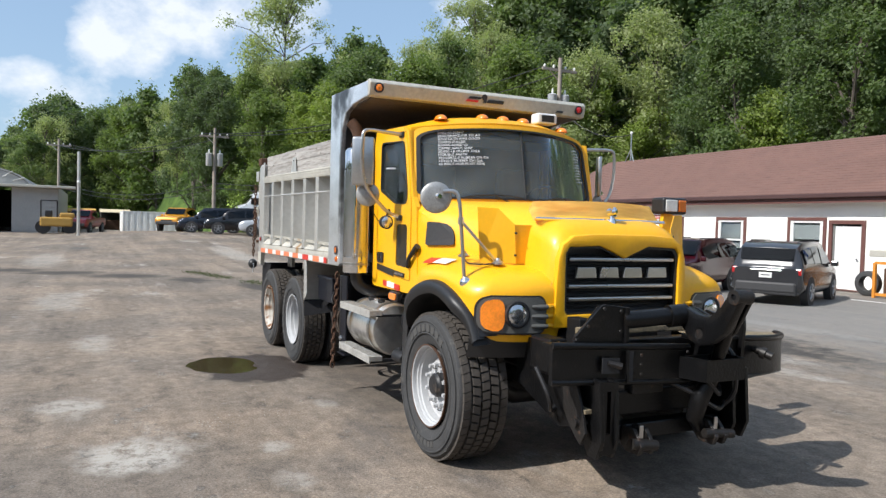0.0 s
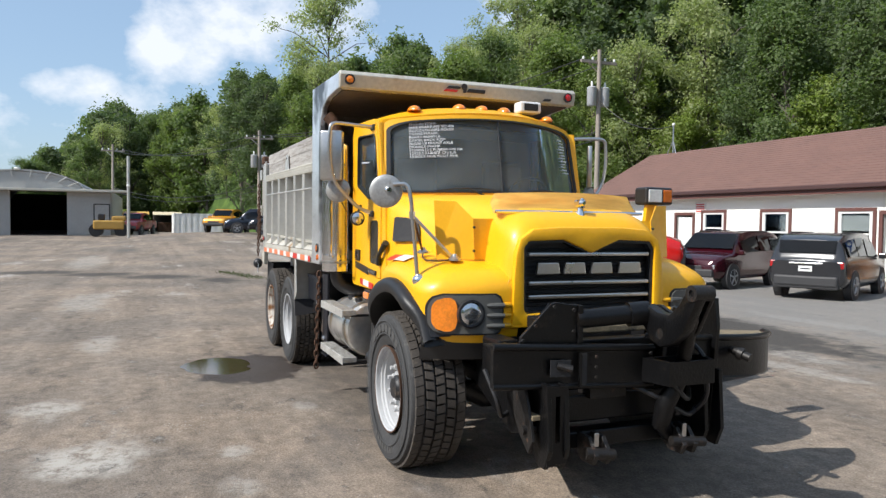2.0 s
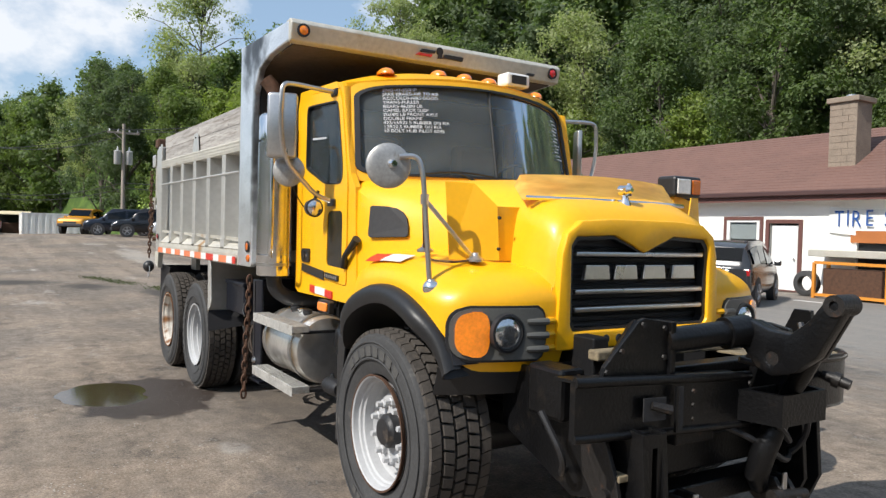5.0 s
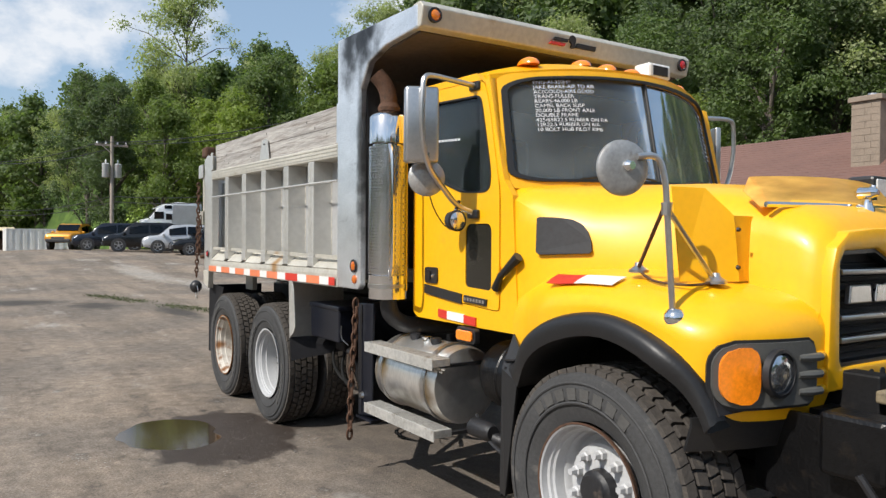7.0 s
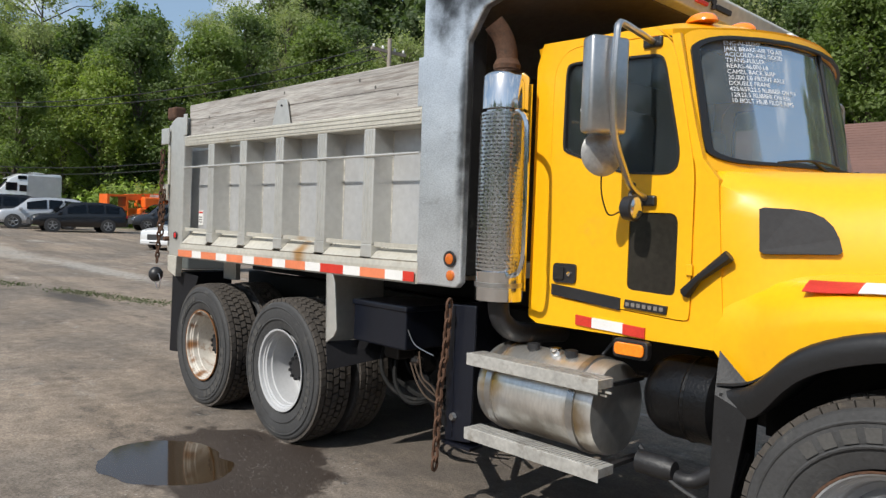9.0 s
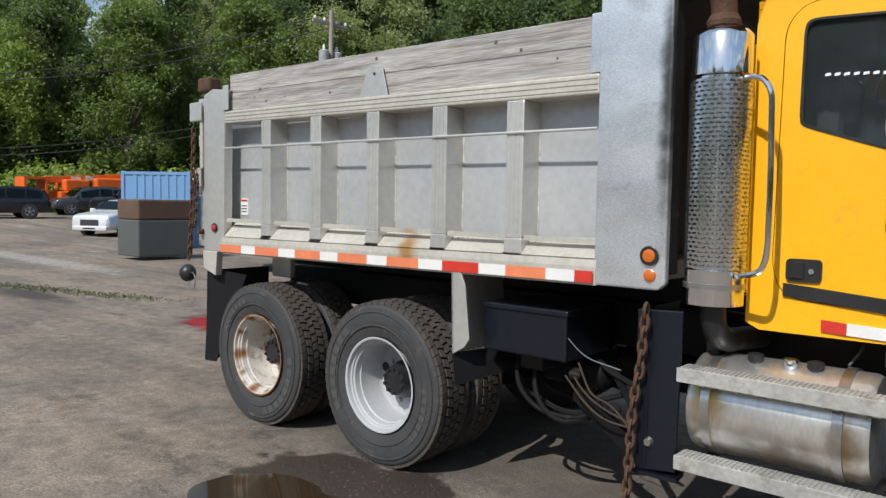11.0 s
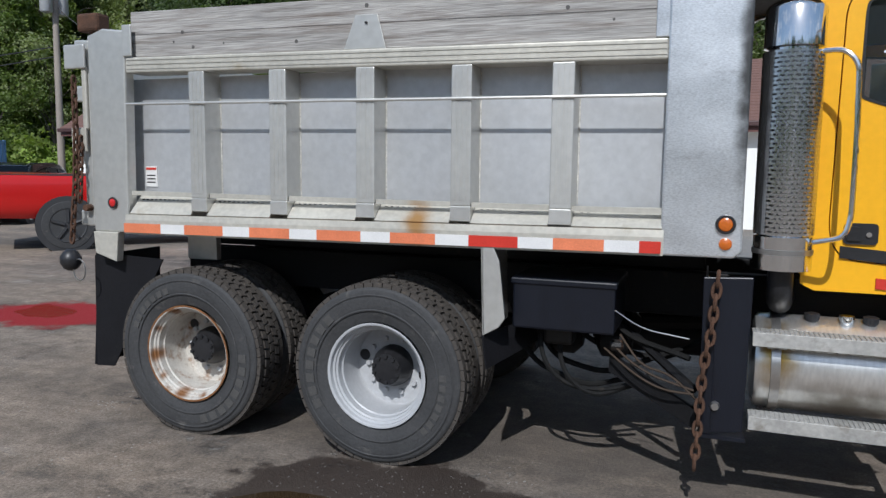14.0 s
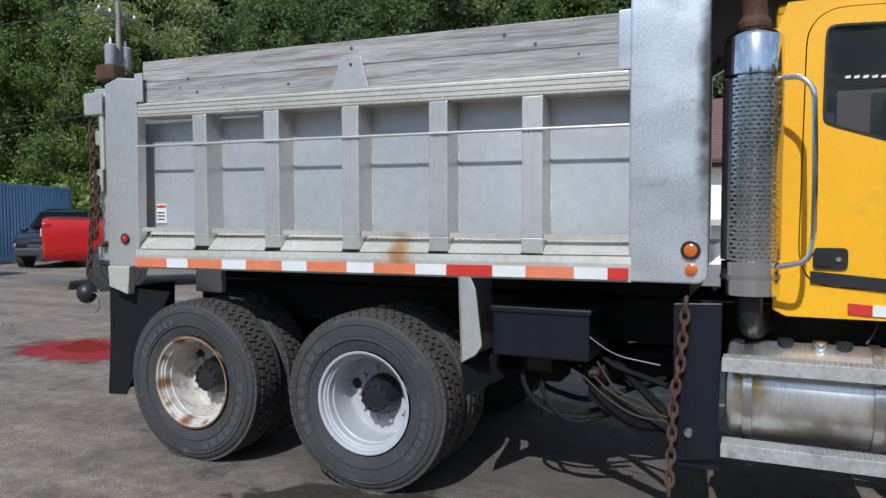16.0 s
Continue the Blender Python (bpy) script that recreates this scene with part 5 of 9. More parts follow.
chain([(-6.47, BY0 - 0.03, 1.85), (-6.49, BY0 - 0.04, 1.45)], BODY, 0.05, 0.008)
for x, z, r, m, lab in ((-2.615, 1.452, 0.046, AMBER_DEEP, "round amber lamp in a black ring"), (-6.252, 1.458, 0.036, RED_LENS, "round red side lamp")):
    ring = part("side_lamp", lathe("y", (x, BY0, z), [(-0.008, r), (-0.016, r * 0.95), (-0.016, r * 0.74), (-0.006, r * 0.72)], 22), BLACK, BODY, lab, True)
    part("lens", lathe("y", (x, BY0 - 0.006, z), [(0, r * 0.74), (-0.010, r * 0.66), (-0.016, r * 0.35)], 20), m, ring, "", True)
part("side_lamp", lathe("y", (-2.612, BY0, 1.36), [(0, 0.030), (-0.010, 0.028), (-0.016, 0.018)], 20), AMBER_DEEP, BODY, "small amber reflector", True)
lb = part("warning_label", box(-6.125, -6.035, BY0 + 0.151, BY0 + 0.1575, 1.56, 1.69), WHITE_TAPE, BODY, "white warning label with a red band")
part("text_bar", box(-6.12, -6.04, BY0 + 0.148, BY0 + 0.1505, 1.668, 1.682), RED_TAPE, lb)
for k in range(3):
    part("text_bar", box(-6.115, -6.05, BY0 + 0.1485, BY0 + 0.1505, 1.585 + 0.022 * k, 1.592 + 0.022 * k), SOOT, lb)

# frame, axles and dark things beneath the body
frame_ob = part("chassis_rail", box(-6.3, 0.45, -0.46, -0.36, 0.86, 1.12, 0.01), CHASSIS, truck)
part("chassis_rail", box(-6.3, 0.45, 0.36, 0.46, 0.86, 1.12, 0.01), CHASSIS, truck)
part("cross_member", box(-6.0, -5.9, -0.36, 0.36, 0.88, 1.08), CHASSIS, truck)
part("cross_member", box(-3.2, -3.1, -0.36, 0.36, 0.88, 1.08), CHASSIS, truck)
part("body_subframe", box(-6.3, -2.7, -0.42, 0.46, 1.13, 1.32, 0.01), CHASSIS, truck)
for x in (-5.73, -4.425):
    ax = part("axle", tube([(x, -1.0, 0.52), (x, 1.05, 0.52)], 0.10, 12), CHASSIS, truck, smooth=True)
    part("differential", lathe("y", (x, 0.03, 0.55), [(-0.22, 0.12), (-0.14, 0.25), (0.14, 0.25), (0.22, 0.12)], 18), CHASSIS, ax, "", True)
part("axle", box(-0.48, -0.36, -0.85, 0.9, 0.42, 0.55, 0.03), CHASSIS, truck)
for y in (-0.52, 0.52):
    part("leaf_spring", loft([[(-6.0 + 1.85 * t, y + w, 0.95 - 0.3 * (4 * t * (1 - t))) for w in (-0.05, 0.05)] for t in [k / 8 for k in range(9)]]), CHASSIS, truck)
part("drive_shaft", tube([(-4.2, 0.03, 0.62), (-1.4, 0.03, 0.85)], 0.06, 10), CHASSIS, truck)
part("gearbox", lathe("x", (-1.5, 0.03, 0.86), [(-0.5, 0.14), (-0.3, 0.22), (0.2, 0.27), (0.3, 0.33)], 18), CHASSIS, truck, "", True)
part("engine", box(-1.0, 0.15, -0.30, 0.36, 0.72, 1.35, 0.06), CHASSIS, truck)
for k, pts in enumerate(([(-3.7, -0.6, 0.9), (-3.5, -0.75, 0.62), (-3.2, -0.75, 0.55), (-2.8, -0.6, 0.7)], [(-3.6, -0.55, 0.95), (-3.3, -0.65, 0.7), (-2.9, -0.6, 0.62), (-2.6, -0.5, 0.8)],
                         [(-3.75, -0.7, 0.85), (-3.62, -0.8, 0.6), (-3.3, -0.8, 0.48), (-3.0, -0.7, 0.55)], [(-3.3, -0.6, 0.98), (-3.1, -0.75, 0.78), (-2.75, -0.9, 0.72)])):
    part("air_hose", tube(smooth_line(pts), 0.016, 6), HOSE, truck, smooth=True)
for k, pts in enumerate(([(-3.55, -0.9, 0.86), (-3.52, -0.98, 0.66), (-3.40, -0.95, 0.52), (-3.15, -0.92, 0.50), (-2.95, -0.95, 0.62)], [(-3.45, -0.85, 0.86), (-3.42, -0.95, 0.60), (-3.25, -0.95, 0.46), (-3.0, -0.9, 0.56)],
                         [(-3.15, -1.0, 0.80), (-3.05, -1.06, 0.72), (-2.92, -1.1, 0.66), (-2.72, -1.14, 0.62)], [(-3.18, -1.0, 0.76), (-3.02, -1.08, 0.66), (-2.88, -1.12, 0.60), (-2.72, -1.14, 0.60)], [(-3.10, -1.0, 0.84), (-2.98, -1.08, 0.70), (-2.84, -1.12, 0.69), (-2.71, -1.14, 0.58)])):
    part("air_hose", tube(smooth_line(pts), 0.014 if k < 2 else 0.006, 6), HOSE if k < 2 else TAN_HOSE, truck, smooth=True)
part("valve_block", box(-3.52, -3.36, -0.95, -0.80, 0.74, 0.86, 0.02), PLOW_WORN, truck)
part("spring_arm", thicken(loft([[(-3.15, -0.92, 0.72), (-2.70, -1.05, 0.50)], [(-3.15, -0.92, 0.62), (-2.70, -1.05, 0.40)]]), 0.03), CHASSIS, truck)
part("hose_clamp", lathe("x", (-3.12, -1.0, 0.78), [(-0.03, 0.02), (-0.02, 0.032), (0.03, 0.032), (0.04, 0.02)], 10), PLOW_WORN, truck)
for k in range(4):
    part("brake_chamber", lathe("x", (-3.45 + 0.28 * (k % 2), -0.62 + 0.5 * (k // 2), 0.72), [(-0.1, 0.05), (-0.07, 0.10), (0.05, 0.10), (0.1, 0.05)], 14), CHASSIS, truck, "", True)
part("air_tank", lathe("x", (-3.0, 0.1, 0.62), [(-0.4, 0.05), (-0.36, 0.12), (0.36, 0.12), (0.4, 0.05)], 14), CHASSIS, truck, "", True)
part("crossbrace", tube([(-3.35, -0.45, 0.95), (-2.72, -1.0, 0.58)], 0.025, 6), CHASSIS, truck)
part("cable", tube(smooth_line([(-3.12, -1.08, 0.98), (-2.98, -1.15, 0.91), (-2.75, -1.2, 0.89)]), 0.0035, 6), STEEL, truck, "thin bright cable")

# black box and bracket ahead of the drive wheels
tb = part("tool_box", box(-3.66, -3.12, -1.10, -0.62, 0.85, 1.11, 0.012), NAVY_BLACK, truck, "blue-black steel box under the body")
part("lid", box(-3.67, -3.11, -1.11, -0.61, 1.09, 1.125, 0.008), NAVY_BLACK, tb)
part("fender_bracket", plate("y", -1.235, -1.222, [(-3.80, 1.30), (-3.74, 1.31), (-3.70, 1.22), (-3.665, 0.92), (-3.70, 0.87), (-3.785, 0.82)], r=0.004), ALU, truck, "bent aluminium bracket")
b = loft([[(-3.80, -1.235, 1.30), (-3.80, -0.75, 1.30)], [(-3.785, -1.235, 0.83), (-3.785, -0.75, 0.83)]])
part("fender_panel", thicken(b, 0.008), ALU, truck)
b = loft([[(-3.785, -1.23, 0.83), (-3.62, -0.75, 0.84)], [(-3.76, -1.23, 0.64), (-3.58, -0.8, 0.72)]])
part("mud_flap", thicken(b, 0.01), MUDFLAP, truck, "torn black rubber flap")
b = loft([[(-6.52 + 0.0 * k, -1.13 + 0.6 * k, 1.10) for k in (0, 1)], [(-6.53, -1.13, 0.7), (-6.53, -0.53, 0.7)], [(-6.56, -1.13, 0.35), (-6.56, -0.53, 0.35)]])
part("mud_flap", thicken(b, 0.012), MUDFLAP, truck, "black rubber mud flap behind the rear wheels")
b = loft([[(-6.50, -1.13, 1.12), (-5.95, -1.13, 1.10)], [(-6.53, -1.13, 0.35), (-6.38, -1.13, 0.36)]])
part("flap_side", thicken(b, 0.01), MUDFLAP, truck)
part("frame_plate", box(-5.95, -5.72, -0.9, -0.85, 1.08, 1.25, 0.005), ALU, truck)
flap = part("front_guard", plate("y", -1.15, -1.13, [(-2.69, 0.41), (-2.49, 0.44), (-2.475, 1.20), (-2.70, 1.19)], r=0.006), NAVY_BLACK, truck, "blue-black upright guard behind the tank")
part("guard_return", box(-2.69, -2.68, -1.13, -0.7, 0.45, 1.19), NAVY_BLACK, flap)
part("guard_foot", plate("z", 0.395, 0.412, [(-2.70, -1.162), (-2.475, -1.16), (-2.49, -1.04), (-2.69, -1.04)]), NAVY_BLACK, flap)
part("guard_seam", box(-2.638, -2.630, -1.154, -1.149, 0.44, 1.18, 0.002), NAVY_BLACK, flap)
part("bolt", lathe("y", (-2.62, -1.152, 0.56), [(-0.02, 0.018), (0, 0.025)], 8), STEEL, flap)
chain([(-2.635, -1.20, 1.19), (-2.66, -1.20, 0.85)], truck, 0.062, 0.0095)
chain([(-2.67, -1.20, 0.85), (-2.685, -1.205, 0.70), (-2.70, -1.21, 0.28)], truck, 0.062, 0.0095)

# fuel tank with its steps
tk = part("fuel_tank", lathe("x", (-2.06, -0.92, 0.76), [(-0.40, 0.18), (-0.39, 0.225), (-0.37, 0.235), (0.33, 0.235), (0.355, 0.225), (0.365, 0.18)], 40), TANK, truck, "stained polished fuel tank", True)
for x in (-2.36, -1.82):
    part("strap", lathe("x", (x, -0.92, 0.76), [(-0.022, 0.24), (-0.02, 0.246), (0.02, 0.246), (0.022, 0.24)], 40), STEEL, tk, "", True)
for x in (-2.20, -2.05, -1.95):
    part("fitting", lathe("z", (x, -0.98, 0.975), [(0, 0.022), (0.02, 0.035), (0.045, 0.035), (0.05, 0.02)], 12), BLACK if x != -2.05 else CHROME, tk, "", True)
for z, x1, n in ((0.905, -1.62, "upper_step"), (0.50, -1.60, "lower_step")):
    st = part(n, plate("z", z, z + 0.045, [(-2.47, -1.21), (x1, -1.21), (x1, -1.09), (-2.47, -1.09)], r=0.003), STEP_ALU, truck, "serrated aluminium step")
    for k in range(40):
        x = -2.455 + k * 0.0208
        part("tread_bar", box(x, x + 0.010, -1.200, -1.100, z + 0.045, z + 0.049), STEP_ALU, st)
    part("step_lip", box(-2.47, x1, -1.216, -1.210, z - 0.018, z + 0.047, 0.002), STEP_ALU, st)
    for x in (-2.40, -1.70):
        part("step_bracket", box(x - 0.02, x + 0.02, -1.12, -0.72, z - 0.02, z + 0.0), BLACK, st)
for k in range(16):
    for j in range(2):
        x = -2.40 + 0.05 * k + 0.025 * j
        part("slot_bar", box(x, x + 0.034, -1.150, -1.140, 0.866 + 0.018 * j, 0.876 + 0.018 * j), ALU, tk)
at = part("air_reservoir", lathe("x", (-1.36, -0.78, 0.86), [(-0.235, 0.0), (-0.230, 0.06), (-0.213, 0.115), (-0.18, 0.160), (-0.14, 0.186), (-0.09, 0.198), (0.14, 0.198), (0.18, 0.15), (0.19, 0.05)], 36), PLOW, truck, "black drum behind the front wheel", True)
part("band", lathe("x", (-1.34, -0.78, 0.86), [(-0.01, 0.199), (0.0, 0.205), (0.01, 0.199)], 36), PLOW, at)
part("filter", lathe("x", (-1.44, -0.98, 0.56), [(-0.10, 0.03), (-0.09, 0.055), (0.05, 0.055), (0.09, 0.04)], 16), BLACK_RUST, truck, "", True)
part("elbow", tube(smooth_line([(-1.40, -0.98, 0.54), (-1.30, -0.92, 0.50), (-1.20, -0.9, 0.58)]), 0.036, 10), BLACK_RUST, truck, "", True)
part("coolant_hose", tube(smooth_line([(-1.55, -0.95, 0.62), (-1.35, -1.0, 0.50), (-1.12, -0.95, 0.42), (-1.05, -0.9, 0.70)]), 0.012, 6), BLACK, truck, "", True)
part("hose", tube(smooth_line([(-1.85, -0.85, 1.0), (-1.80, -0.82, 1.08), (-1.82, -0.8, 1.14)]), 0.008, 6), BLACK, truck, "", True)


# ---- wheels of the truck ----
def tread_mesh(r, w, rows, blocks, seed):
    """The blocks of a tyre's tread, each standing proud of the casing."""
    b = bmesh.new()
    for j in range(rows):
        y = -w / 2 + w * (j + 0.5) / rows
        bw = w / rows * 0.76
        for k in range(blocks):
            a = 2 * math.pi * (k + (0.5 if j % 2 else 0)) / blocks
            outer_row = j in (0, rows - 1)
            da = 2 * math.pi / blocks * (0.45 if outer_row else 0.39)
            edge = 0.990 if outer_row else 1.0
            q = []
            for rr in (r * 0.945, r * edge):
                for s, t in ((-1, -1), (1, -1), (1, 1), (-1, 1)):
                    skew = 0.22 * da * (1 if j % 2 else -1) * s
                    ang = a + t * da + skew
                    q.append(b.verts.new((rr * math.sin(ang), y + s * bw / 2, rr * math.cos(ang))))
            for f in ((4, 5, 6, 7), (0, 1, 5, 4), (1, 2, 6, 5), (2, 3, 7, 6), (3, 0, 4, 7)):
                b.faces.new([q[i] for i in f])
    return b


def casing(r, w, rim):
    h = w / 2
    return [(-h * 0.62, rim), (-h * 0.86, rim * 1.03), (-h * 0.97, r * 0.66), (-h * 1.06, r * 0.78), (-h * 1.04, r * 0.82), (-h * 1.045, r * 0.83), (-h * 0.98, r * 0.915), (-h * 0.97, r * 0.93), (-h * 0.9, r * 0.948),
            (h * 0.9, r * 0.948), (h * 0.98, r * 0.92), (h * 1.06, r * 0.78), (h * 0.97, r * 0.66), (h * 0.86, rim * 1.03), (h * 0.62, rim)]


def letters_on_sidewall(parent, c, r, y, material, spans):
    """Raised maker's marks on a sidewall, as plain blocks."""
    for a0, a1, n, hgt in spans:
        for k in range(n):
            a, e = radians(a0 + (a1 - a0) * k / n), radians(a0 + (a1 - a0) * (k + 0.66) / n)
            b = bmesh.new()
            q = [b.verts.new((c[0] + rr * math.sin(t), yy, c[2] + rr * math.cos(t))) for yy in (y, y - 0.004) for rr, t in ((r, a), (r, e), (r + hgt, e), (r + hgt, a))]
            for f in ((4, 5, 6, 7), (0, 1, 5, 4), (1, 2, 6, 5), (2, 3, 7, 6), (3, 0, 4, 7)):
                b.faces.new([q[i] for i in f])
            part("raised_mark", b, material, parent)


PALE_RUBBER = mat("scuffed_rubber_marks", (0.066, 0.064, 0.061), 0.8, 0, 0.2, 10, 80, 0.1)


def big_wheel(x, y, z, r, w, deep, rimmat, front, s=1, mark=0.0):
    """One tyre on its wheel; s=+1 turns the outer face to low y. deep: how far the disc sits inside the outer face."""
    c = (x, y, z)
    wh = part("wheel", lathe("y", c, [(s * a, q) for a, q in casing(r, w, 0.30)], 56, closed=True), RUBBER, truck, "dusty black truck tyre", True)
    b = tread_mesh(r, w * 0.9, 5, 56 if not front else 54, 1)
    b.transform(Matrix.Translation(c))
    part("tread", b, TREAD, wh, "worn tread blocks")
    for rr in (0.70, 0.86):
        part("sidewall_ring", lathe("y", c, [(-s * w * 0.524, r * rr), (-s * w * 0.531, r * (rr + 0.012)), (-s * w * 0.524, r * (rr + 0.024))], 56, closed=True), RUBBER, wh)
    o = -s * w / 2
    prof = [(o * 0.90, 0.300), (o * 0.98, 0.306), (o * 0.985, 0.297), (o * 0.955, 0.290), (o * 0.80, 0.286), (o * 0.77, 0.275), (o * 0.70, 0.272), (o * 0.66, 0.262), (o * 0.40, 0.258), (o * 0.36, 0.250), (o + s * deep * 0.88, 0.245), (o + s * deep * 0.97, 0.243), (o + s * deep, 0.238), (o + s * deep, 0.12), (o + s * (deep + 0.012), 0.10)]
    rim = part("rim", lathe("y", c, prof, 48, first=False), rimmat, wh, "white steel wheel", True)
    if rimmat is RIM_RUST or front:
        part("rim_edge", lathe("y", c, [(o * 0.88, 0.301), (o * 0.995, 0.308), (o * 0.997, 0.299), (o * 0.96, 0.293)], 48, closed=True), RIM_LIP if not front else RUST, rim, "rusted rim edge", True)
    yd = y + o + s * deep
    if front:
        part("hub_plate", lathe("y", (x, yd, z), [(-s * 0.0, 0.215), (-s * 0.05, 0.20), (-s * 0.055, 0.10)], 36), RIM, rim, "", True)
        for k in range(10):
            a = 2 * math.pi * k / 10
            part("wheel_nut", lathe("y", (x + 0.155 * math.sin(a), yd - s * 0.05, z + 0.155 * math.cos(a)), [(0, 0.026), (-s * 0.03, 0.026), (-s * 0.035, 0.018), (-s * 0.065, 0.016)], 6), RIM, rim)
        hb = part("hub", lathe("y", (x, yd - s * 0.05, z), [(0, 0.095), (-s * 0.05, 0.09), (-s * 0.06, 0.075), (-s * 0.075, 0.07), (-s * 0.08, 0.02)], 24), BLACK_RUST, wh, "dark rusty hub cap", True)
    else:
        hb = part("hub", lathe("y", (x, yd, z), [(0, 0.125), (-s * 0.05, 0.12), (-s * 0.10, 0.095), (-s * 0.12, 0.092), (-s * 0.125, 0.06)], 24), BLACK, wh, "black drive hub", True)
        for k in range(10):
            a = 2 * math.pi * k / 10
            part("hub_stud", lathe("y", (x + 0.078 * math.sin(a), yd - s * 0.12, z + 0.078 * math.cos(a)), [(0, 0.014), (-s * 0.016, 0.012)], 6), BLACK_RUST, hb)
        for k in range(10):
            a = 2 * math.pi * (k + 0.5) / 10
            part("wheel_nut", lathe("y", (x + 0.165 * math.sin(a), yd, z + 0.165 * math.cos(a)), [(0, 0.018), (-s * 0.022, 0.016)], 6), RIM, rim)
        for a in (mark, mark + 180):
            t = radians(a)
            part("hand_hole", lathe("y", (x + 0.198 * math.sin(t), yd - s * 0.004, z + 0.198 * math.cos(t)), [(0.0, 0.034), (-s * 0.003, 0.030)], 16), DARK, rim)
    letters_on_sidewall(wh, (x, y, z), r * 0.735, y - s * w * 0.522, PALE_RUBBER, ((-45 + mark, 40 + mark, 8, 0.052), (160 + mark, 215 + mark, 7, 0.04)))
    return wh


big_wheel(-0.42, -0.985, 0.535, 0.552, 0.40, 0.17, RIM, True, 1)
big_wheel(-0.42, 1.045, 0.535, 0.552, 0.40, 0.17, RIM, True, -1)
for x, rm, mk in ((-4.425, RIM, -77), (-5.73, RIM_RUST, 130)):
    big_wheel(x, -1.06, 0.522, 0.535, 0.29, 0.27, rm, False, 1, mk)
    big_wheel(x, -0.72, 0.522, 0.535, 0.29, 0.10, RIM, False, 1, 20)
    big_wheel(x, 1.12, 0.522, 0.535, 0.29, 0.20, RIM, False, -1, mk)
    big_wheel(x, 0.78, 0.522, 0.535, 0.29, 0.10, RIM, False, -1, 20)

# ---- cab ----
FAR = 0.925   # half width of the cab on the driver side, measured from the hood's middle
cab = part("cab", box(-2.22, -1.2, YC - 0.93, YC + FAR - 0.075, 1.16, 1.24, 0.02), YELLOW, truck, "glossy yellow cab")


def softened(poly, cut=0.03, n=4):
    """The same outline with its corners rounded off."""
    out = []
    for a, p, c in zip(poly[-1:] + poly[:-1], poly, poly[1:] + poly[:1]):
        a, p, c = Vector(a), Vector(p), Vector(c)
        u, v = a - p, c - p
        u, v = p + u.normalized() * min(cut, u.length * 0.45), p + v.normalized() * min(cut, v.length * 0.45)
        for k in range(n + 1):
            t = k / n
            q = u * (1 - t) ** 2 + p * (2 * t * (1 - t)) + v * t * t
            out.append((q.x, q.y))
    return out


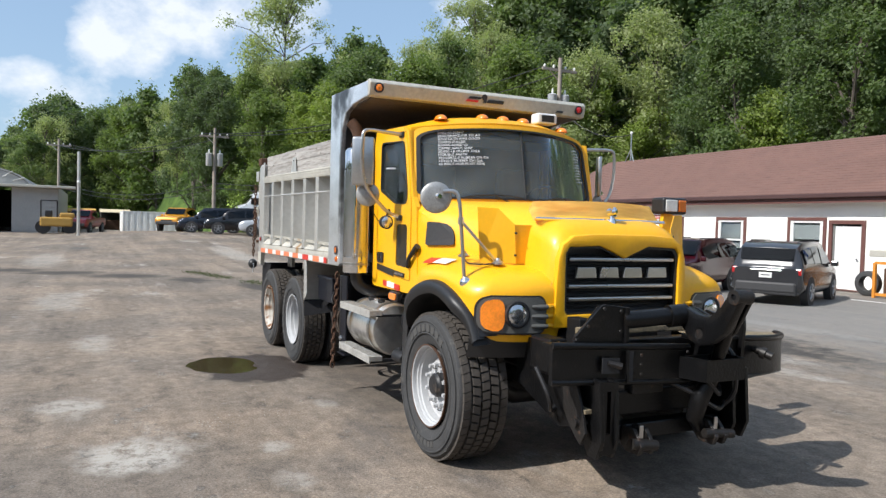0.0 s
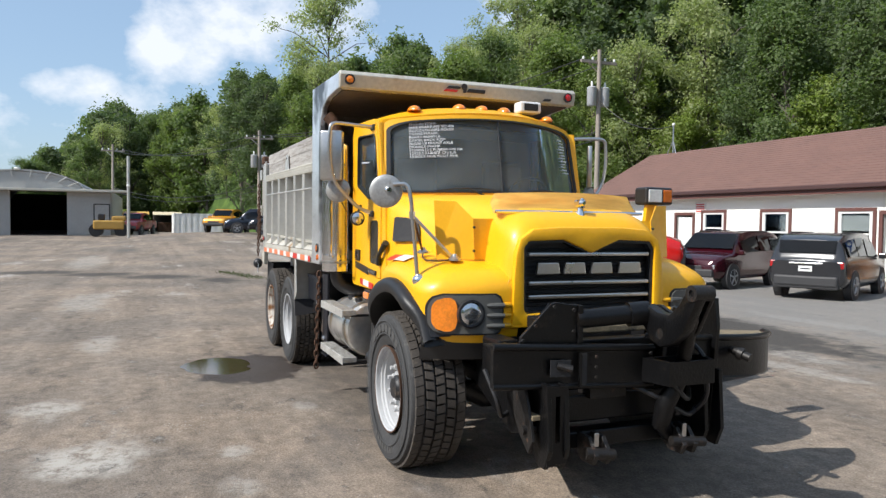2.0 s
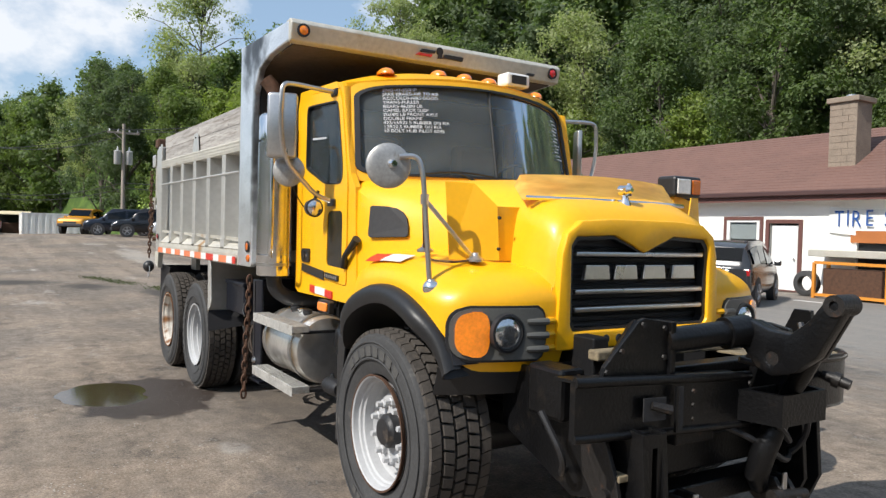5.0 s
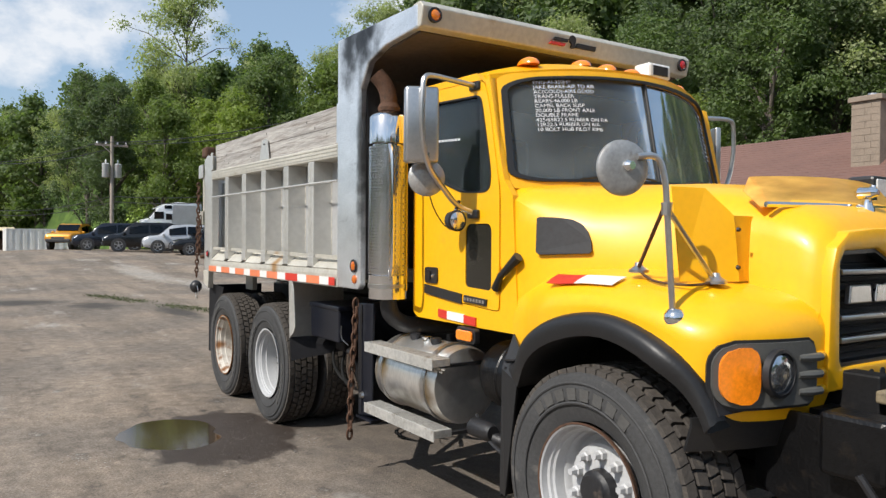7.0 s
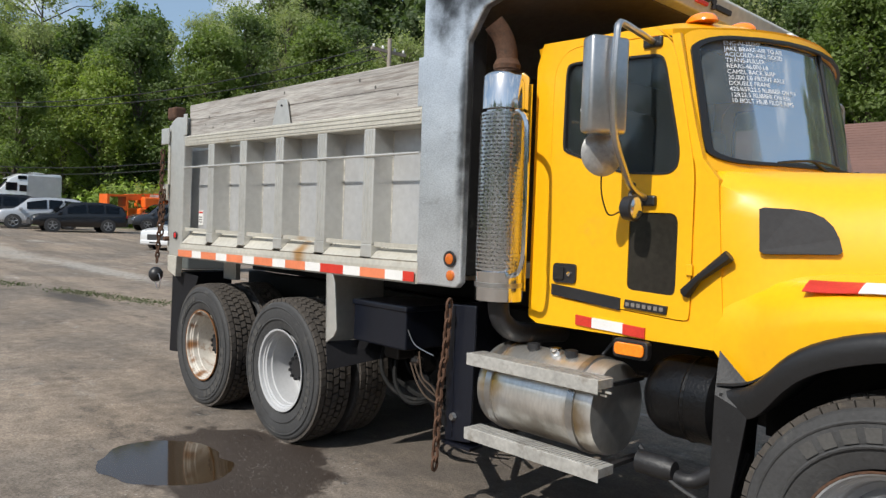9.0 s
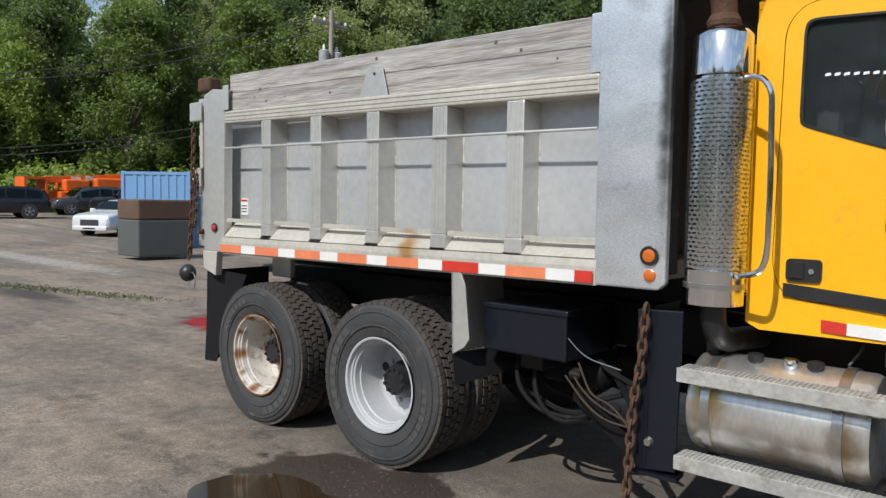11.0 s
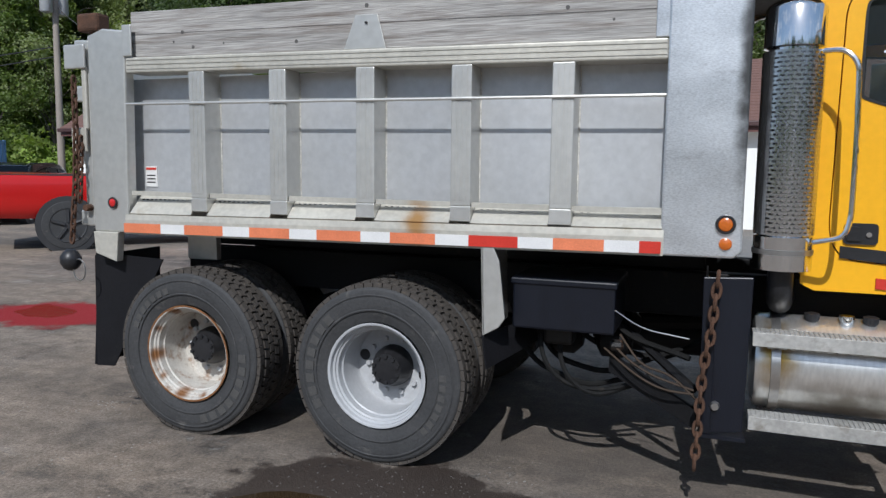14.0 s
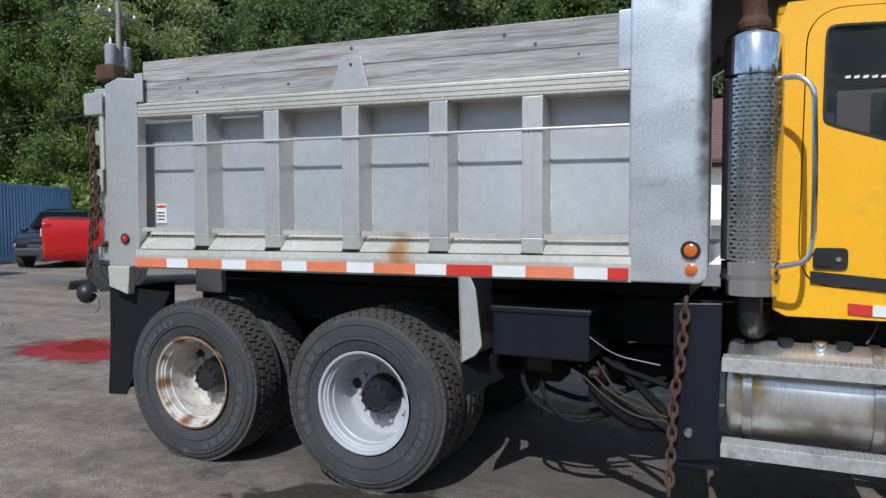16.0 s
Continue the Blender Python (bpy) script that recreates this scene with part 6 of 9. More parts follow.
def cab_side(y, s):
    lo = lambda a, c: (min(a, c), max(a, c))
    i = lambda d: y + s * d
    win = [(-2.065, 2.06), (-2.05, 2.035), (-1.70, 1.915), (-1.45, 1.905), (-1.405, 1.94), (-1.40, 2.02), (-1.49, 2.43), (-1.52, 2.47), (-2.03, 2.495), (-2.06, 2.47)]
    win = softened(win, 0.06)
    low = [(-1.65, 1.36), (-1.41, 1.35), (-1.395, 1.37), (-1.395, 1.70), (-1.42, 1.73), (-1.62, 1.73), (-1.65, 1.70)]
    low = softened(low, 0.03)
    outline = [(-2.155, 1.42), (-2.12, 1.32), (-2.06, 1.28), (-1.33, 1.235), (-1.315, 1.26), (-1.32, 1.92), (-1.425, 2.42), (-1.46, 2.52), (-1.50, 2.555), (-2.00, 2.575), (-2.08, 2.55), (-2.14, 2.47)]
    outline = softened(outline, 0.07)
    panel = [(-2.26, 1.16), (-2.20, 1.13), (-1.14, 1.13), (-1.17, 1.30), (-1.215, 1.88), (-1.29, 1.97), (-1.44, 2.50), (-1.56, 2.60), (-2.22, 2.62), (-2.26, 2.5)]
    if s < 0:
        panel[4:8] = [(-1.27, 1.88), (-1.36, 1.97), (-1.52, 2.44), (-1.78, 2.58)]
    part("side_panel", plate("y", *lo(i(0.012), i(0.05)), panel, [outline]), YELLOW, cab)
    door = part("door", plate("y", *lo(i(0.006), i(0.045)), softened([(-2.15, 1.42), (-2.115, 1.325), (-2.058, 1.286), (-1.335, 1.241), (-1.321, 1.262), (-1.326, 1.92), (-1.43, 2.418), (-1.464, 2.514), (-1.502, 2.549), (-2.0, 2.569), (-2.077, 2.545), (-2.134, 2.468)], 0.07), [win, low], r=0.003), YELLOW, cab, "yellow cab door")
    part("door_glass", plate("y", *lo(i(0.024), i(0.028)), [(-2.075, 2.03), (-1.70, 1.905), (-1.40, 1.895), (-1.39, 2.02), (-1.48, 2.44), (-1.52, 2.48), (-2.04, 2.505), (-2.075, 2.47)]), DOOR_GLASS, door)
    part("seal", plate("y", *lo(i(0.002), i(0.03)), win, [softened([(-2.05, 2.065), (-2.040, 2.045), (-1.70, 1.925), (-1.455, 1.915), (-1.415, 1.945), (-1.411, 2.02), (-1.50, 2.425), (-1.527, 2.46), (-2.025, 2.485), (-2.05, 2.462)], 0.06)]), FLARE, door, "black rubber seal")
    if s > 0:
        for k in range(7):
            x = -1.975 + 0.036 * k
            b = plate("y", *lo(i(0.019), i(0.022)), [(x, 2.244 - 0.002 * k), (x + 0.022, 2.246 - 0.002 * k), (x + 0.023, 2.258 - 0.002 * k), (x + 0.002, 2.256 - 0.002 * k)])
            part("text_bar", b, CHALK, door)
    part("lower_glass", plate("y", *lo(i(0.012), i(0.02)), low), KICK, door, "dark kick window")
    hd = part("handle", plate("y", *lo(i(-0.006), i(0.012)), rounded(-2.09, -1.945, 1.362, 1.462, 0.02)), BLACK, door, "black recessed handle")
    part("lock", lathe("y", (-1.985, i(-0.006), 1.41), [(0, 0.012), (-s * 0.008, 0.012), (-s * 0.008, 0.004)], 10), CHROME, hd)
    part("paddle", plate("y", *lo(i(-0.014), i(-0.006)), rounded(-2.078, -2.015, 1.378, 1.446, 0.01)), FLARE, hd)
    part("black_strip", plate("y", *lo(i(-0.001), i(0.007)), [(-2.10, 1.295), (-1.68, 1.255), (-1.68, 1.315), (-2.10, 1.352)]), BLACK, door)
    bd = part("badge", plate("y", *lo(i(-0.006), i(0.007)), [(-1.655, 1.272), (-1.43, 1.262), (-1.425, 1.300), (-1.65, 1.312)], r=0.002), BLACK, door, "small black badge")
    for k in range(7):
        part("badge_mark", plate("y", *lo(i(-0.009), i(-0.006)), [(-1.643 + 0.030 * k, 1.281 - 0.001 * k), (-1.623 + 0.030 * k, 1.280 - 0.001 * k), (-1.623 + 0.030 * k, 1.299 - 0.001 * k), (-1.643 + 0.030 * k, 1.300 - 0.001 * k)]), CHROME, bd)
    for k, (a, c) in enumerate(((-1.94, -1.84), (-1.84, -1.66), (-1.66, -1.54))):
        z = 1.175 - (a + 1.94) * 0.05
        part("tape_strip", plate("y", *lo(i(0.002), i(0.012)), [(a, z - 0.02), (c, z - 0.026), (c, z + 0.024), (a, z + 0.03)]), WHITE_TAPE if k == 1 else RED_TAPE, cab)
    mk = part("side_marker", plate("y", *lo(i(-0.03), i(0.01)), rounded(-1.69, -1.50, 1.035, 1.125, 0.02), r=0.006), BLACK, cab, "amber side marker in a black bracket")
    part("lens", plate("y", *lo(i(-0.045), i(-0.03)), rounded(-1.675, -1.515, 1.05, 1.11, 0.02), r=0.006), AMBER, mk)
    part("hinge", box(-1.34, -1.31, *lo(i(-0.006), i(0.006)), 1.45, 1.50, 0.003), YELLOW, door)


cab_side(YC - 1.005, 1)
cab_side(YC + FAR, -1)


def cab_skin(u, v):
    """The bowed front of the cab: u across (-1..1 at the glass edge), v up (0..1)."""
    x = -1.065 - 0.13 * v - 0.24 * abs(u) ** 2.1
    return Vector((x, YC + (0.95 if u < 0 else FAR - 0.065) * u * (1 - 0.035 * v), 1.97 - 0.015 * u * u + v * (0.625 - 0.04 * u * u)))


def ring_uv(n, su, sv, cu=0.0, cv=0.5, r=0.16):
    out = []
    for u, v in rounded(-1, 1, -1, 1, r * 2, n):
        out.append((cu + u * su, cv + v * sv))
    return out


def densify(loop, k):
    return [(a[0] + (c[0] - a[0]) * i / k, a[1] + (c[1] - a[1]) * i / k) for a, c in zip(loop, loop[1:] + loop[:1]) for i in range(k)]


inner, outer = densify(ring_uv(5, 1.0, 0.5, r=0.11), 8), densify(ring_uv(5, 1.02, 0.565, r=0.05), 8)
b = bmesh.new()
ri, ro = [b.verts.new(cab_skin(*p)) for p in inner], [b.verts.new(cab_skin(*p)) for p in outer]
for k in range(len(ri)):
    b.faces.new((ri[k], ri[(k + 1) % len(ri)], ro[(k + 1) % len(ri)], ro[k]))
part("windscreen_surround", thicken(b, 0.012), YELLOW, cab, "", True)
for s in (-1, 1):
    rows = []
    for k in range(15):
        v = -0.07 + 1.10 * k / 14
        p = cab_skin(s * 1.014, v)
        q = Vector((-1.21 - 0.085 * step(1.86, 1.98, p.z) - 0.125 * max(0, (p.z - 1.96) / 0.54), YC + s * 0.992 if s < 0 else YC + FAR - 0.013, p.z - 0.005))
        m1 = p.lerp(q, 0.35) + Vector((0.006, s * 0.006, 0))
        m2 = p.lerp(q, 0.7) + Vector((0.006, s * 0.005, 0))
        rows.append([p, m1, m2, q, q + Vector((-0.04, 0, 0))])
    part("pillar", thicken(loft(rows), 0.008), YELLOW, cab, "", True)
b = bmesh.new()
mid = densify(ring_uv(5, 0.972, 0.482, r=0.11), 8)
off = Vector((0.008, 0, 0.004))
ri, ro = [b.verts.new(cab_skin(*p) + off) for p in mid], [b.verts.new(cab_skin(u * 1.035, 0.5 + (v - 0.5) * 1.05) + off) for u, v in mid]
for k in range(len(ri)):
    b.faces.new((ri[k], ri[(k + 1) % len(ri)], ro[(k + 1) % len(ri)], ro[k]))
part("rubber_surround", thicken(b, 0.016), FLARE, cab, "black windscreen rubber", True)
b = loft([[cab_skin(-1 + 2 * i / 24, j / 10) - Vector((0.004, 0, 0)) for i in range(25)] for j in range(11)])
part("windscreen", b, GLASS, cab, "bowed two-piece windscreen", True)
part("centre_bar", tube([cab_skin(0.0, j / 8) + Vector((0.004, 0, 0)) for j in range(9)], 0.010, 6), FLARE, cab)
for y0, y1 in ((-0.55, -0.02), (0.28, 0.74)):
    pts = [cab_skin((y0 + (y1 - y0) * t - YC) / 0.95, 0.03 + 0.035 * math.sin(t * 3)) + Vector((0.022, 0, 0)) for t in [k / 8 for k in range(9)]]
    wp_ = part("wiper", tube(pts, 0.007, 6), BLACK, cab)
    part("wiper_arm", tube([pts[4], pts[4] + Vector((0.05, 0.12, -0.06))], 0.008, 6), BLACK, wp_)
# jottings written on the glass
jottings = ["ENG-AI-350HP", "JAKE BRAKE-AIR TO AIR", "AC(COLD)-AIRS GOOD", "TRANS-FULLER", "REARS-46,000 LB", "CAMEL BACK SUSP", "20,000 LB FRONT AXLE", "DOUBLE FRAME", "425/65R22.5 RUBBER ON F/A", "12R22.5 RUBBER ON R/A", "10 BOLT HUB PILOT RIMS"]
for k, words in enumerate(jottings):
    v = 0.945 - 0.046 * k
    u0 = -0.82
    p, q, up = cab_skin(u0, v), cab_skin(u0 + 0.1, v), cab_skin(u0, v + 0.05)
    ex = (cab_skin(-0.25, v) - p).normalized()
    ez = (up - p).normalized()
    ey = ex.cross(ez).normalized()
    m = Matrix(((ex.x, ez.x, -ey.x, 0), (ex.y, ez.y, -ey.y, 0), (ex.z, ez.z, -ey.z, 0), (0, 0, 0, 1)))
    cu = bpy.data.curves.new("note", "FONT")
    cu.body, cu.size = words, 0.032
    tmp = new("tmp", cu)
    me = bpy.data.meshes.new_from_object(tmp)
    bpy.data.objects.remove(tmp)
    for vert in me.vertices:
        uu = u0 + vert.co.x / 0.95 * 1.10
        vert.co = cab_skin(uu, v + vert.co.y / 0.66) + Vector((0.006, -0.003, 0.002))
    if k == 0:
        script = bmesh.new()
    script.from_mesh(me)
    bpy.data.meshes.remove(me)
tagged(part("written_note", script, CHALK, cab, "white marker writing on the glass"), kind="stuff")
for k in range(12):
    v = 0.86 - 0.045 * k
    a = 0.80 + 0.012 * (k % 3)
    b = loft([[cab_skin(a + 0.011 * i, v + dv) + Vector((0.007, 0.0, 0)) for i in range(7 + k % 4)] for dv in (0.0, 0.014)])
    part("text_bar", b, CHALK, cab)
# roof
rows = []
for j in range(13):
    t = j / 12
    row = []
    for i in range(25):
        s = -1 + 2 * i / 24
        xe = cab_skin(s * 1.085, 1.10).x + 0.0
        x = -2.26 + (xe + 2.26) * t
        ztop = cab_skin(s * 1.085, 1.10).z
        crown = 2.60 + 0.135 * (1 - abs(s) ** 2.8)
        k = step(0.72, 1.0, t)
        z = crown * (1 - k) + ztop * k
        row.append(Vector((x, YC + s * (0.985 - 0.035 * k) * (1 if s < 0 else (FAR - 0.02) / 0.985), z)))
    rows.append(row)
part("roof", thicken(loft(rows), 0.03), YELLOW, cab, "chalky faded yellow roof", True)
part("cab_back", box(-2.27, -2.22, YC - 0.97, YC + FAR - 0.035, 1.2, 2.62, 0.02), YELLOW, cab)
for y in (-0.62, -0.20, 0.02, 0.24, 0.68):
    z = 2.60 + 0.135 * (1 - abs((y - YC) / (0.985 if y < YC else FAR - 0.02)) ** 2.8)
    b = lathe("z", (0, 0, 0), [(0, 0.058), (0.014, 0.056), (0.034, 0.043), (0.046, 0.022), (0.049, 0.006)], 20)
    b.transform(Matrix.Translation((-1.51, y, z - 0.012)) @ Matrix.Diagonal((1.45, 1.0, 1.0, 1)))
    part("roof_lamp", b, AMBER, cab, "amber roof lamp", True)
wl_ = part("work_light", box(-1.62, -1.48, 0.40, 0.62, 2.735, 2.84, 0.02), WHITE, cab, "white box light on the roof")
part("front_panel", box(-1.481, -1.475, 0.44, 0.58, 2.755, 2.82), SOOT, wl_)
# inside of the cab
part("seat", box(-2.05, -1.6, -0.62, -0.20, 1.45, 1.62, 0.05), GREY_CLOTH, cab)
part("seat_back", box(-2.10, -1.98, -0.62, -0.20, 1.60, 2.32, 0.05), GREY_CLOTH, cab)
part("seat", box(-2.05, -1.6, 0.28, 0.70, 1.45, 1.62, 0.05), GREY_CLOTH, cab)
part("seat_back", box(-2.10, -1.98, 0.28, 0.70, 1.60, 2.32, 0.05), GREY_CLOTH, cab)
part("dashboard", box(-1.46, -1.22, YC - 0.86, YC + FAR - 0.14, 1.55, 1.93, 0.05), DARK, cab)
part("headliner", box(-2.2, -1.50, YC - 0.9, YC + FAR - 0.105, 2.545, 2.56), GREY_CLOTH, cab)
part("back_lining", box(-2.21, -2.19, YC - 0.95, YC + FAR - 0.055, 1.25, 2.55), DARK, cab)
part("cab_floor", box(-2.2, -1.2, YC - 0.95, YC + FAR - 0.055, 1.24, 1.27), DARK, cab)
part("steering_wheel", tube([(-1.52 + 0.09 * math.sin(a), 0.49 + 0.22 * math.cos(a), 1.93 + 0.2 * math.sin(a)) for a in [k * math.pi / 10 for k in range(20)]], 0.014, 6, closed=True), BLACK, cab)

# ---- hood and fenders ----
hood = part("hood", box(-1.16, -1.12, YC - 0.8, YC + 0.8, 1.6, 1.88, 0.02), YELLOW, truck, "glossy yellow hood with flared fenders")
SEC = (
    (-1.36, ((0, 1.95), (0.3, 1.95), (0.55, 1.95), (0.75, 1.945), (0.90, 1.935), (0.975, 1.89), (0.985, 1.62), (0.985, 1.46), (0.985, 1.30), (0.985, 1.16))),
    (-1.20, ((0, 1.95), (0.3, 1.95), (0.55, 1.948), (0.75, 1.94), (0.90, 1.92), (0.975, 1.85), (0.985, 1.62), (0.985, 1.46), (0.985, 1.30), (0.985, 1.16))),
    (-1.00, ((0, 1.952), (0.3, 1.948), (0.52, 1.94), (0.70, 1.918), (0.85, 1.865), (0.93, 1.75), (0.955, 1.62), (0.965, 1.48), (0.98, 1.34), (1.0, 1.14))),
    (-0.78, ((0, 1.95), (0.28, 1.945), (0.48, 1.93), (0.62, 1.895), (0.74, 1.82), (0.82, 1.72), (0.86, 1.60), (0.90, 1.47), (1.02, 1.38), (1.15, 1.26))),
    (-0.50, ((0, 1.94), (0.26, 1.935), (0.44, 1.92), (0.56, 1.88), (0.65, 1.80), (0.70, 1.70), (0.74, 1.58), (0.80, 1.48), (0.99, 1.43), (1.17, 1.33))),
    (-0.22, ((0, 1.905), (0.25, 1.90), (0.42, 1.885), (0.53, 1.845), (0.60, 1.77), (0.64, 1.67), (0.67, 1.56), (0.74, 1.465), (0.97, 1.42), (1.16, 1.30))),
    (-0.02, ((0, 1.86), (0.24, 1.855), (0.41, 1.84), (0.52, 1.80), (0.585, 1.72), (0.615, 1.62), (0.64, 1.51), (0.70, 1.43), (0.93, 1.39), (1.12, 1.25))),
    (0.14, ((0, 1.80), (0.24, 1.797), (0.41, 1.785), (0.51, 1.75), (0.58, 1.68), (0.605, 1.57), (0.625, 1.46), (0.67, 1.37), (0.86, 1.34), (1.05, 1.24))),
    (0.225, ((0, 1.745), (0.24, 1.743), (0.40, 1.735), (0.505, 1.705), (0.57, 1.635), (0.595, 1.53), (0.61, 1.42), (0.64, 1.31), (0.78, 1.285), (0.95, 1.235))),
    (0.265, ((0, 1.69), (0.24, 1.69), (0.39, 1.685), (0.49, 1.66), (0.55, 1.60), (0.575, 1.50), (0.585, 1.39), (0.60, 1.26), (0.68, 1.245), (0.80, 1.235))),
)
rows = []
for x, half in SEC:
    if x > -0.9:
        y7 = half[6][0]
        half = half[:7] + ((y7 + 0.015, half[6][1] - 0.1), (y7 + 0.02, 1.36), (y7 + 0.02, 1.2))
    rows.append([Vector((x, YC - y, z)) for y, z in half[::-1]] + [Vector((x, YC + y, z)) for y, z in half[1:]])
b = loft(rows)
bmesh.ops.subdivide_edges(b, edges=b.edges[:], cuts=1, use_grid_fill=True, smooth=0.6)
part("hood_skin", thicken(b, 0.02), YELLOW, hood, "", True)


def bent(points, n):
    """A smooth line through knots, of n even steps a span."""
    p = [Vector(q) for q in points]
    out = []
    for i in range(len(p) - 1):
        a, c, d, e = p[max(i - 1, 0)], p[i], p[i + 1], p[min(i + 2, len(p) - 1)]
        for k in range(n):
            t = k / n
            out.append(0.5 * ((2 * c) + (d - a) * t + (2 * a - 5 * c + 4 * d - e) * t * t + (3 * c - a - 3 * d + e) * t ** 3))
    return out + [p[-1]]


def nose(y):
    """How far forward the fender's front stands, by the distance from the middle."""
    return 0.285 - 0.155 * max(0, (y - 0.62) / 0.55) ** 2.0


# the fender's outline in plan with its lower edge, shoulder and the crest behind it
OUTLINE = ((-1.22, 0.990, 1.15, 1.20, -1.22, 0.90, 1.42), (-1.05, 1.030, 1.01, 1.20, -1.05, 0.87, 1.45), (-0.90, 1.105, 1.08, 1.25, -0.90, 0.82, 1.485),
           (-0.75, 1.155, 1.225, 1.31, -0.75, 0.78, 1.50), (-0.50, 1.185, 1.315, 1.35, -0.50, 0.74, 1.505), (-0.25, 1.185, 1.315, 1.345, -0.27, 0.70, 1.50),
           (-0.05, 1.180, 1.255, 1.30, -0.14, 0.66, 1.49), (0.06, 1.165, 1.19, 1.265, -0.08, 0.64, 1.475), (0.13, 1.130, 1.10, 1.255, -0.04, 0.63, 1.465),
           (nose(1.08), 1.08, 1.01, 1.262, -0.02, 0.62, 1.46), (nose(1.0), 1.0, 0.955, 1.267, -0.01, 0.61, 1.455), (nose(0.9), 0.9, 0.945, 1.27, 0.0, 0.60, 1.45),
           (nose(0.78), 0.78, 0.943, 1.272, 0.01, 0.58, 1.45), (nose(0.66), 0.66, 0.943, 1.275, 0.02, 0.55, 1.45), (0.287, 0.54, 0.943, 1.28, 0.03, 0.52, 1.45))
ARCH = ((-1.12, 0.985), (-0.96, 1.01), (-0.83, 1.16), (-0.69, 1.255), (-0.43, 1.325), (-0.20, 1.305), (0.03, 1.215), (0.13, 1.10), (0.19, 0.96))
INNER = ((-1.08, 0.88), (-0.93, 0.90), (-0.80, 1.07), (-0.66, 1.165), (-0.42, 1.235), (-0.22, 1.225), (0.0, 1.14), (0.10, 1.03), (0.15, 0.92))
for s in (-1, 1):
    Y = lambda h: YC + s * h
    ring = bent([(x, y, 0) for x, y, *_ in OUTLINE], 3)
    low = bent([(zb, zs, 0) for _, _, zb, zs, *_ in OUTLINE], 3)
    crest_line = bent([q[4:] for q in OUTLINE], 3)
    rows = []
    for p, e, c in zip(ring, low, crest_line):
        zb, zs = e.x, e.y
        col = []
        for k in (0, 0.35, 0.7):
            tuck = 0.045 * max(0, 1 - k / 0.35) * step(0.1, 0.2, p.x)
            col.append(Vector((p.x - tuck, Y(p.y), zb + (zs - zb) * k)))
        for k in range(10):
            th = math.pi / 2 * k / 9
            f = 1 - math.cos(th)
            col.append(Vector((p.x + (c.x - p.x) * f, Y(p.y + (c.y - p.y) * f), zs + (c.z - zs) * math.sin(th))))
        back = 0.10 * step(-0.95, -0.6, p.x)
        col.append(Vector((c.x - 0.03, Y(c.y - 0.05), c.z + 0.02)))
        col.append(Vector((c.x - 0.05, Y(c.y - 0.09), c.z + 0.075)))
        col.append(Vector((c.x - 0.06, Y(c.y - 0.11), c.z + 0.15)))
        rows.append(col)
    part("fender", thicken(loft(rows), 0.015), YELLOW, hood, "rounded yellow fender", True)
    ao, ai = bent([(x, 0, z) for x, z in ARCH], 4), bent([(x, 0, z) for x, z in INNER], 4)
    for line in (ao, ai):
        for _ in range(6):
            line[1:-1] = [(a + c * 2 + e) / 4 for a, c, e in zip(line, line[1:], line[2:])]
    side = lambda x: 1.185 - 0.085 * step(-0.02, 0.19, x) - 0.13 * step(-0.80, -1.12, x)
    rows = []
    for p, q in zip(ao, ai):
        w = side(p.x)
        rows.append([Vector((p.x, Y(w - 0.02), p.z + 0.012)), Vector((p.x, Y(w + 0.03), p.z + 0.012)), Vector((p.x, Y(w + 0.052), p.z)), Vector((p.x * 0.8 + q.x * 0.2, Y(w + 0.064), p.z * 0.8 + q.z * 0.2)),
                     Vector((p.x * 0.4 + q.x * 0.6, Y(w + 0.066), p.z * 0.4 + q.z * 0.6)), Vector((q.x, Y(w + 0.055), q.z)), Vector((q.x, Y(w + 0.03), q.z - 0.004)), Vector((q.x, Y(0.82), q.z + 0.02))])
    part("fender_flare", thicken(loft(rows), 0.010), FLARE, hood, "black rubber fender flare", True)
    rows = [[Vector((p.x, Y(h), p.z + 0.03)) for p in ao] for h in (1.12, 0.6)]
    part("wheel_well", thicken(loft(rows), 0.008), BLACK, hood, "", True)
    b = loft([[Vector((-1.10, Y(1.13), 0.98)), Vector((-1.10, Y(0.75), 0.98))], [Vector((-1.13, Y(1.13), 0.30)), Vector((-1.13, Y(0.75), 0.30))]])
    part("splash_flap", thicken(b, 0.012), FLARE, hood, "black rubber splash flap")
    b = loft([[Vector((-1.16, Y(1.02), 1.14)), Vector((-0.96, Y(1.10), 1.0))], [Vector((-1.12, Y(1.13), 0.97)), Vector((-0.97, Y(1.15), 0.92))], [Vector((-1.13, Y(1.13), 0.32)), Vector((-1.06, Y(1.15), 0.32))]])
    part("splash_side", thicken(b, 0.012), FLARE, hood)
    vy = (0.42, 0.6, 0.75, 0.9, 1.0, 1.08, 1.13, 1.15)
    part("valance", thicken(loft([[Vector((nose(y) - 0.05 - 0.10 * (z < 0.9) * 0.3, Y(y), z)) for y in vy] for z in (0.965, 0.93, 0.83)]), 0.02), FLARE, hood, "black rubber valance", True)
    # headlamp
    def lamp_skin(y0, y1, z0, z1, lift, r, n=14):
        rows = []
        for j in range(n + 1):
            v = j / n
            zz = z0 + (z1 - z0) * v
            d = min(zz - z0, z1 - zz)
            inset = r - math.sqrt(max(0, r * r - (r - d) ** 2)) if d < r else 0
            a, c = y0 + inset * 0.5, y1 - inset
            rows.append([Vector((nose(a + (c - a) * i / 10) + lift, Y(a + (c - a) * i / 10), zz)) for i in range(11)])
        return loft(rows)
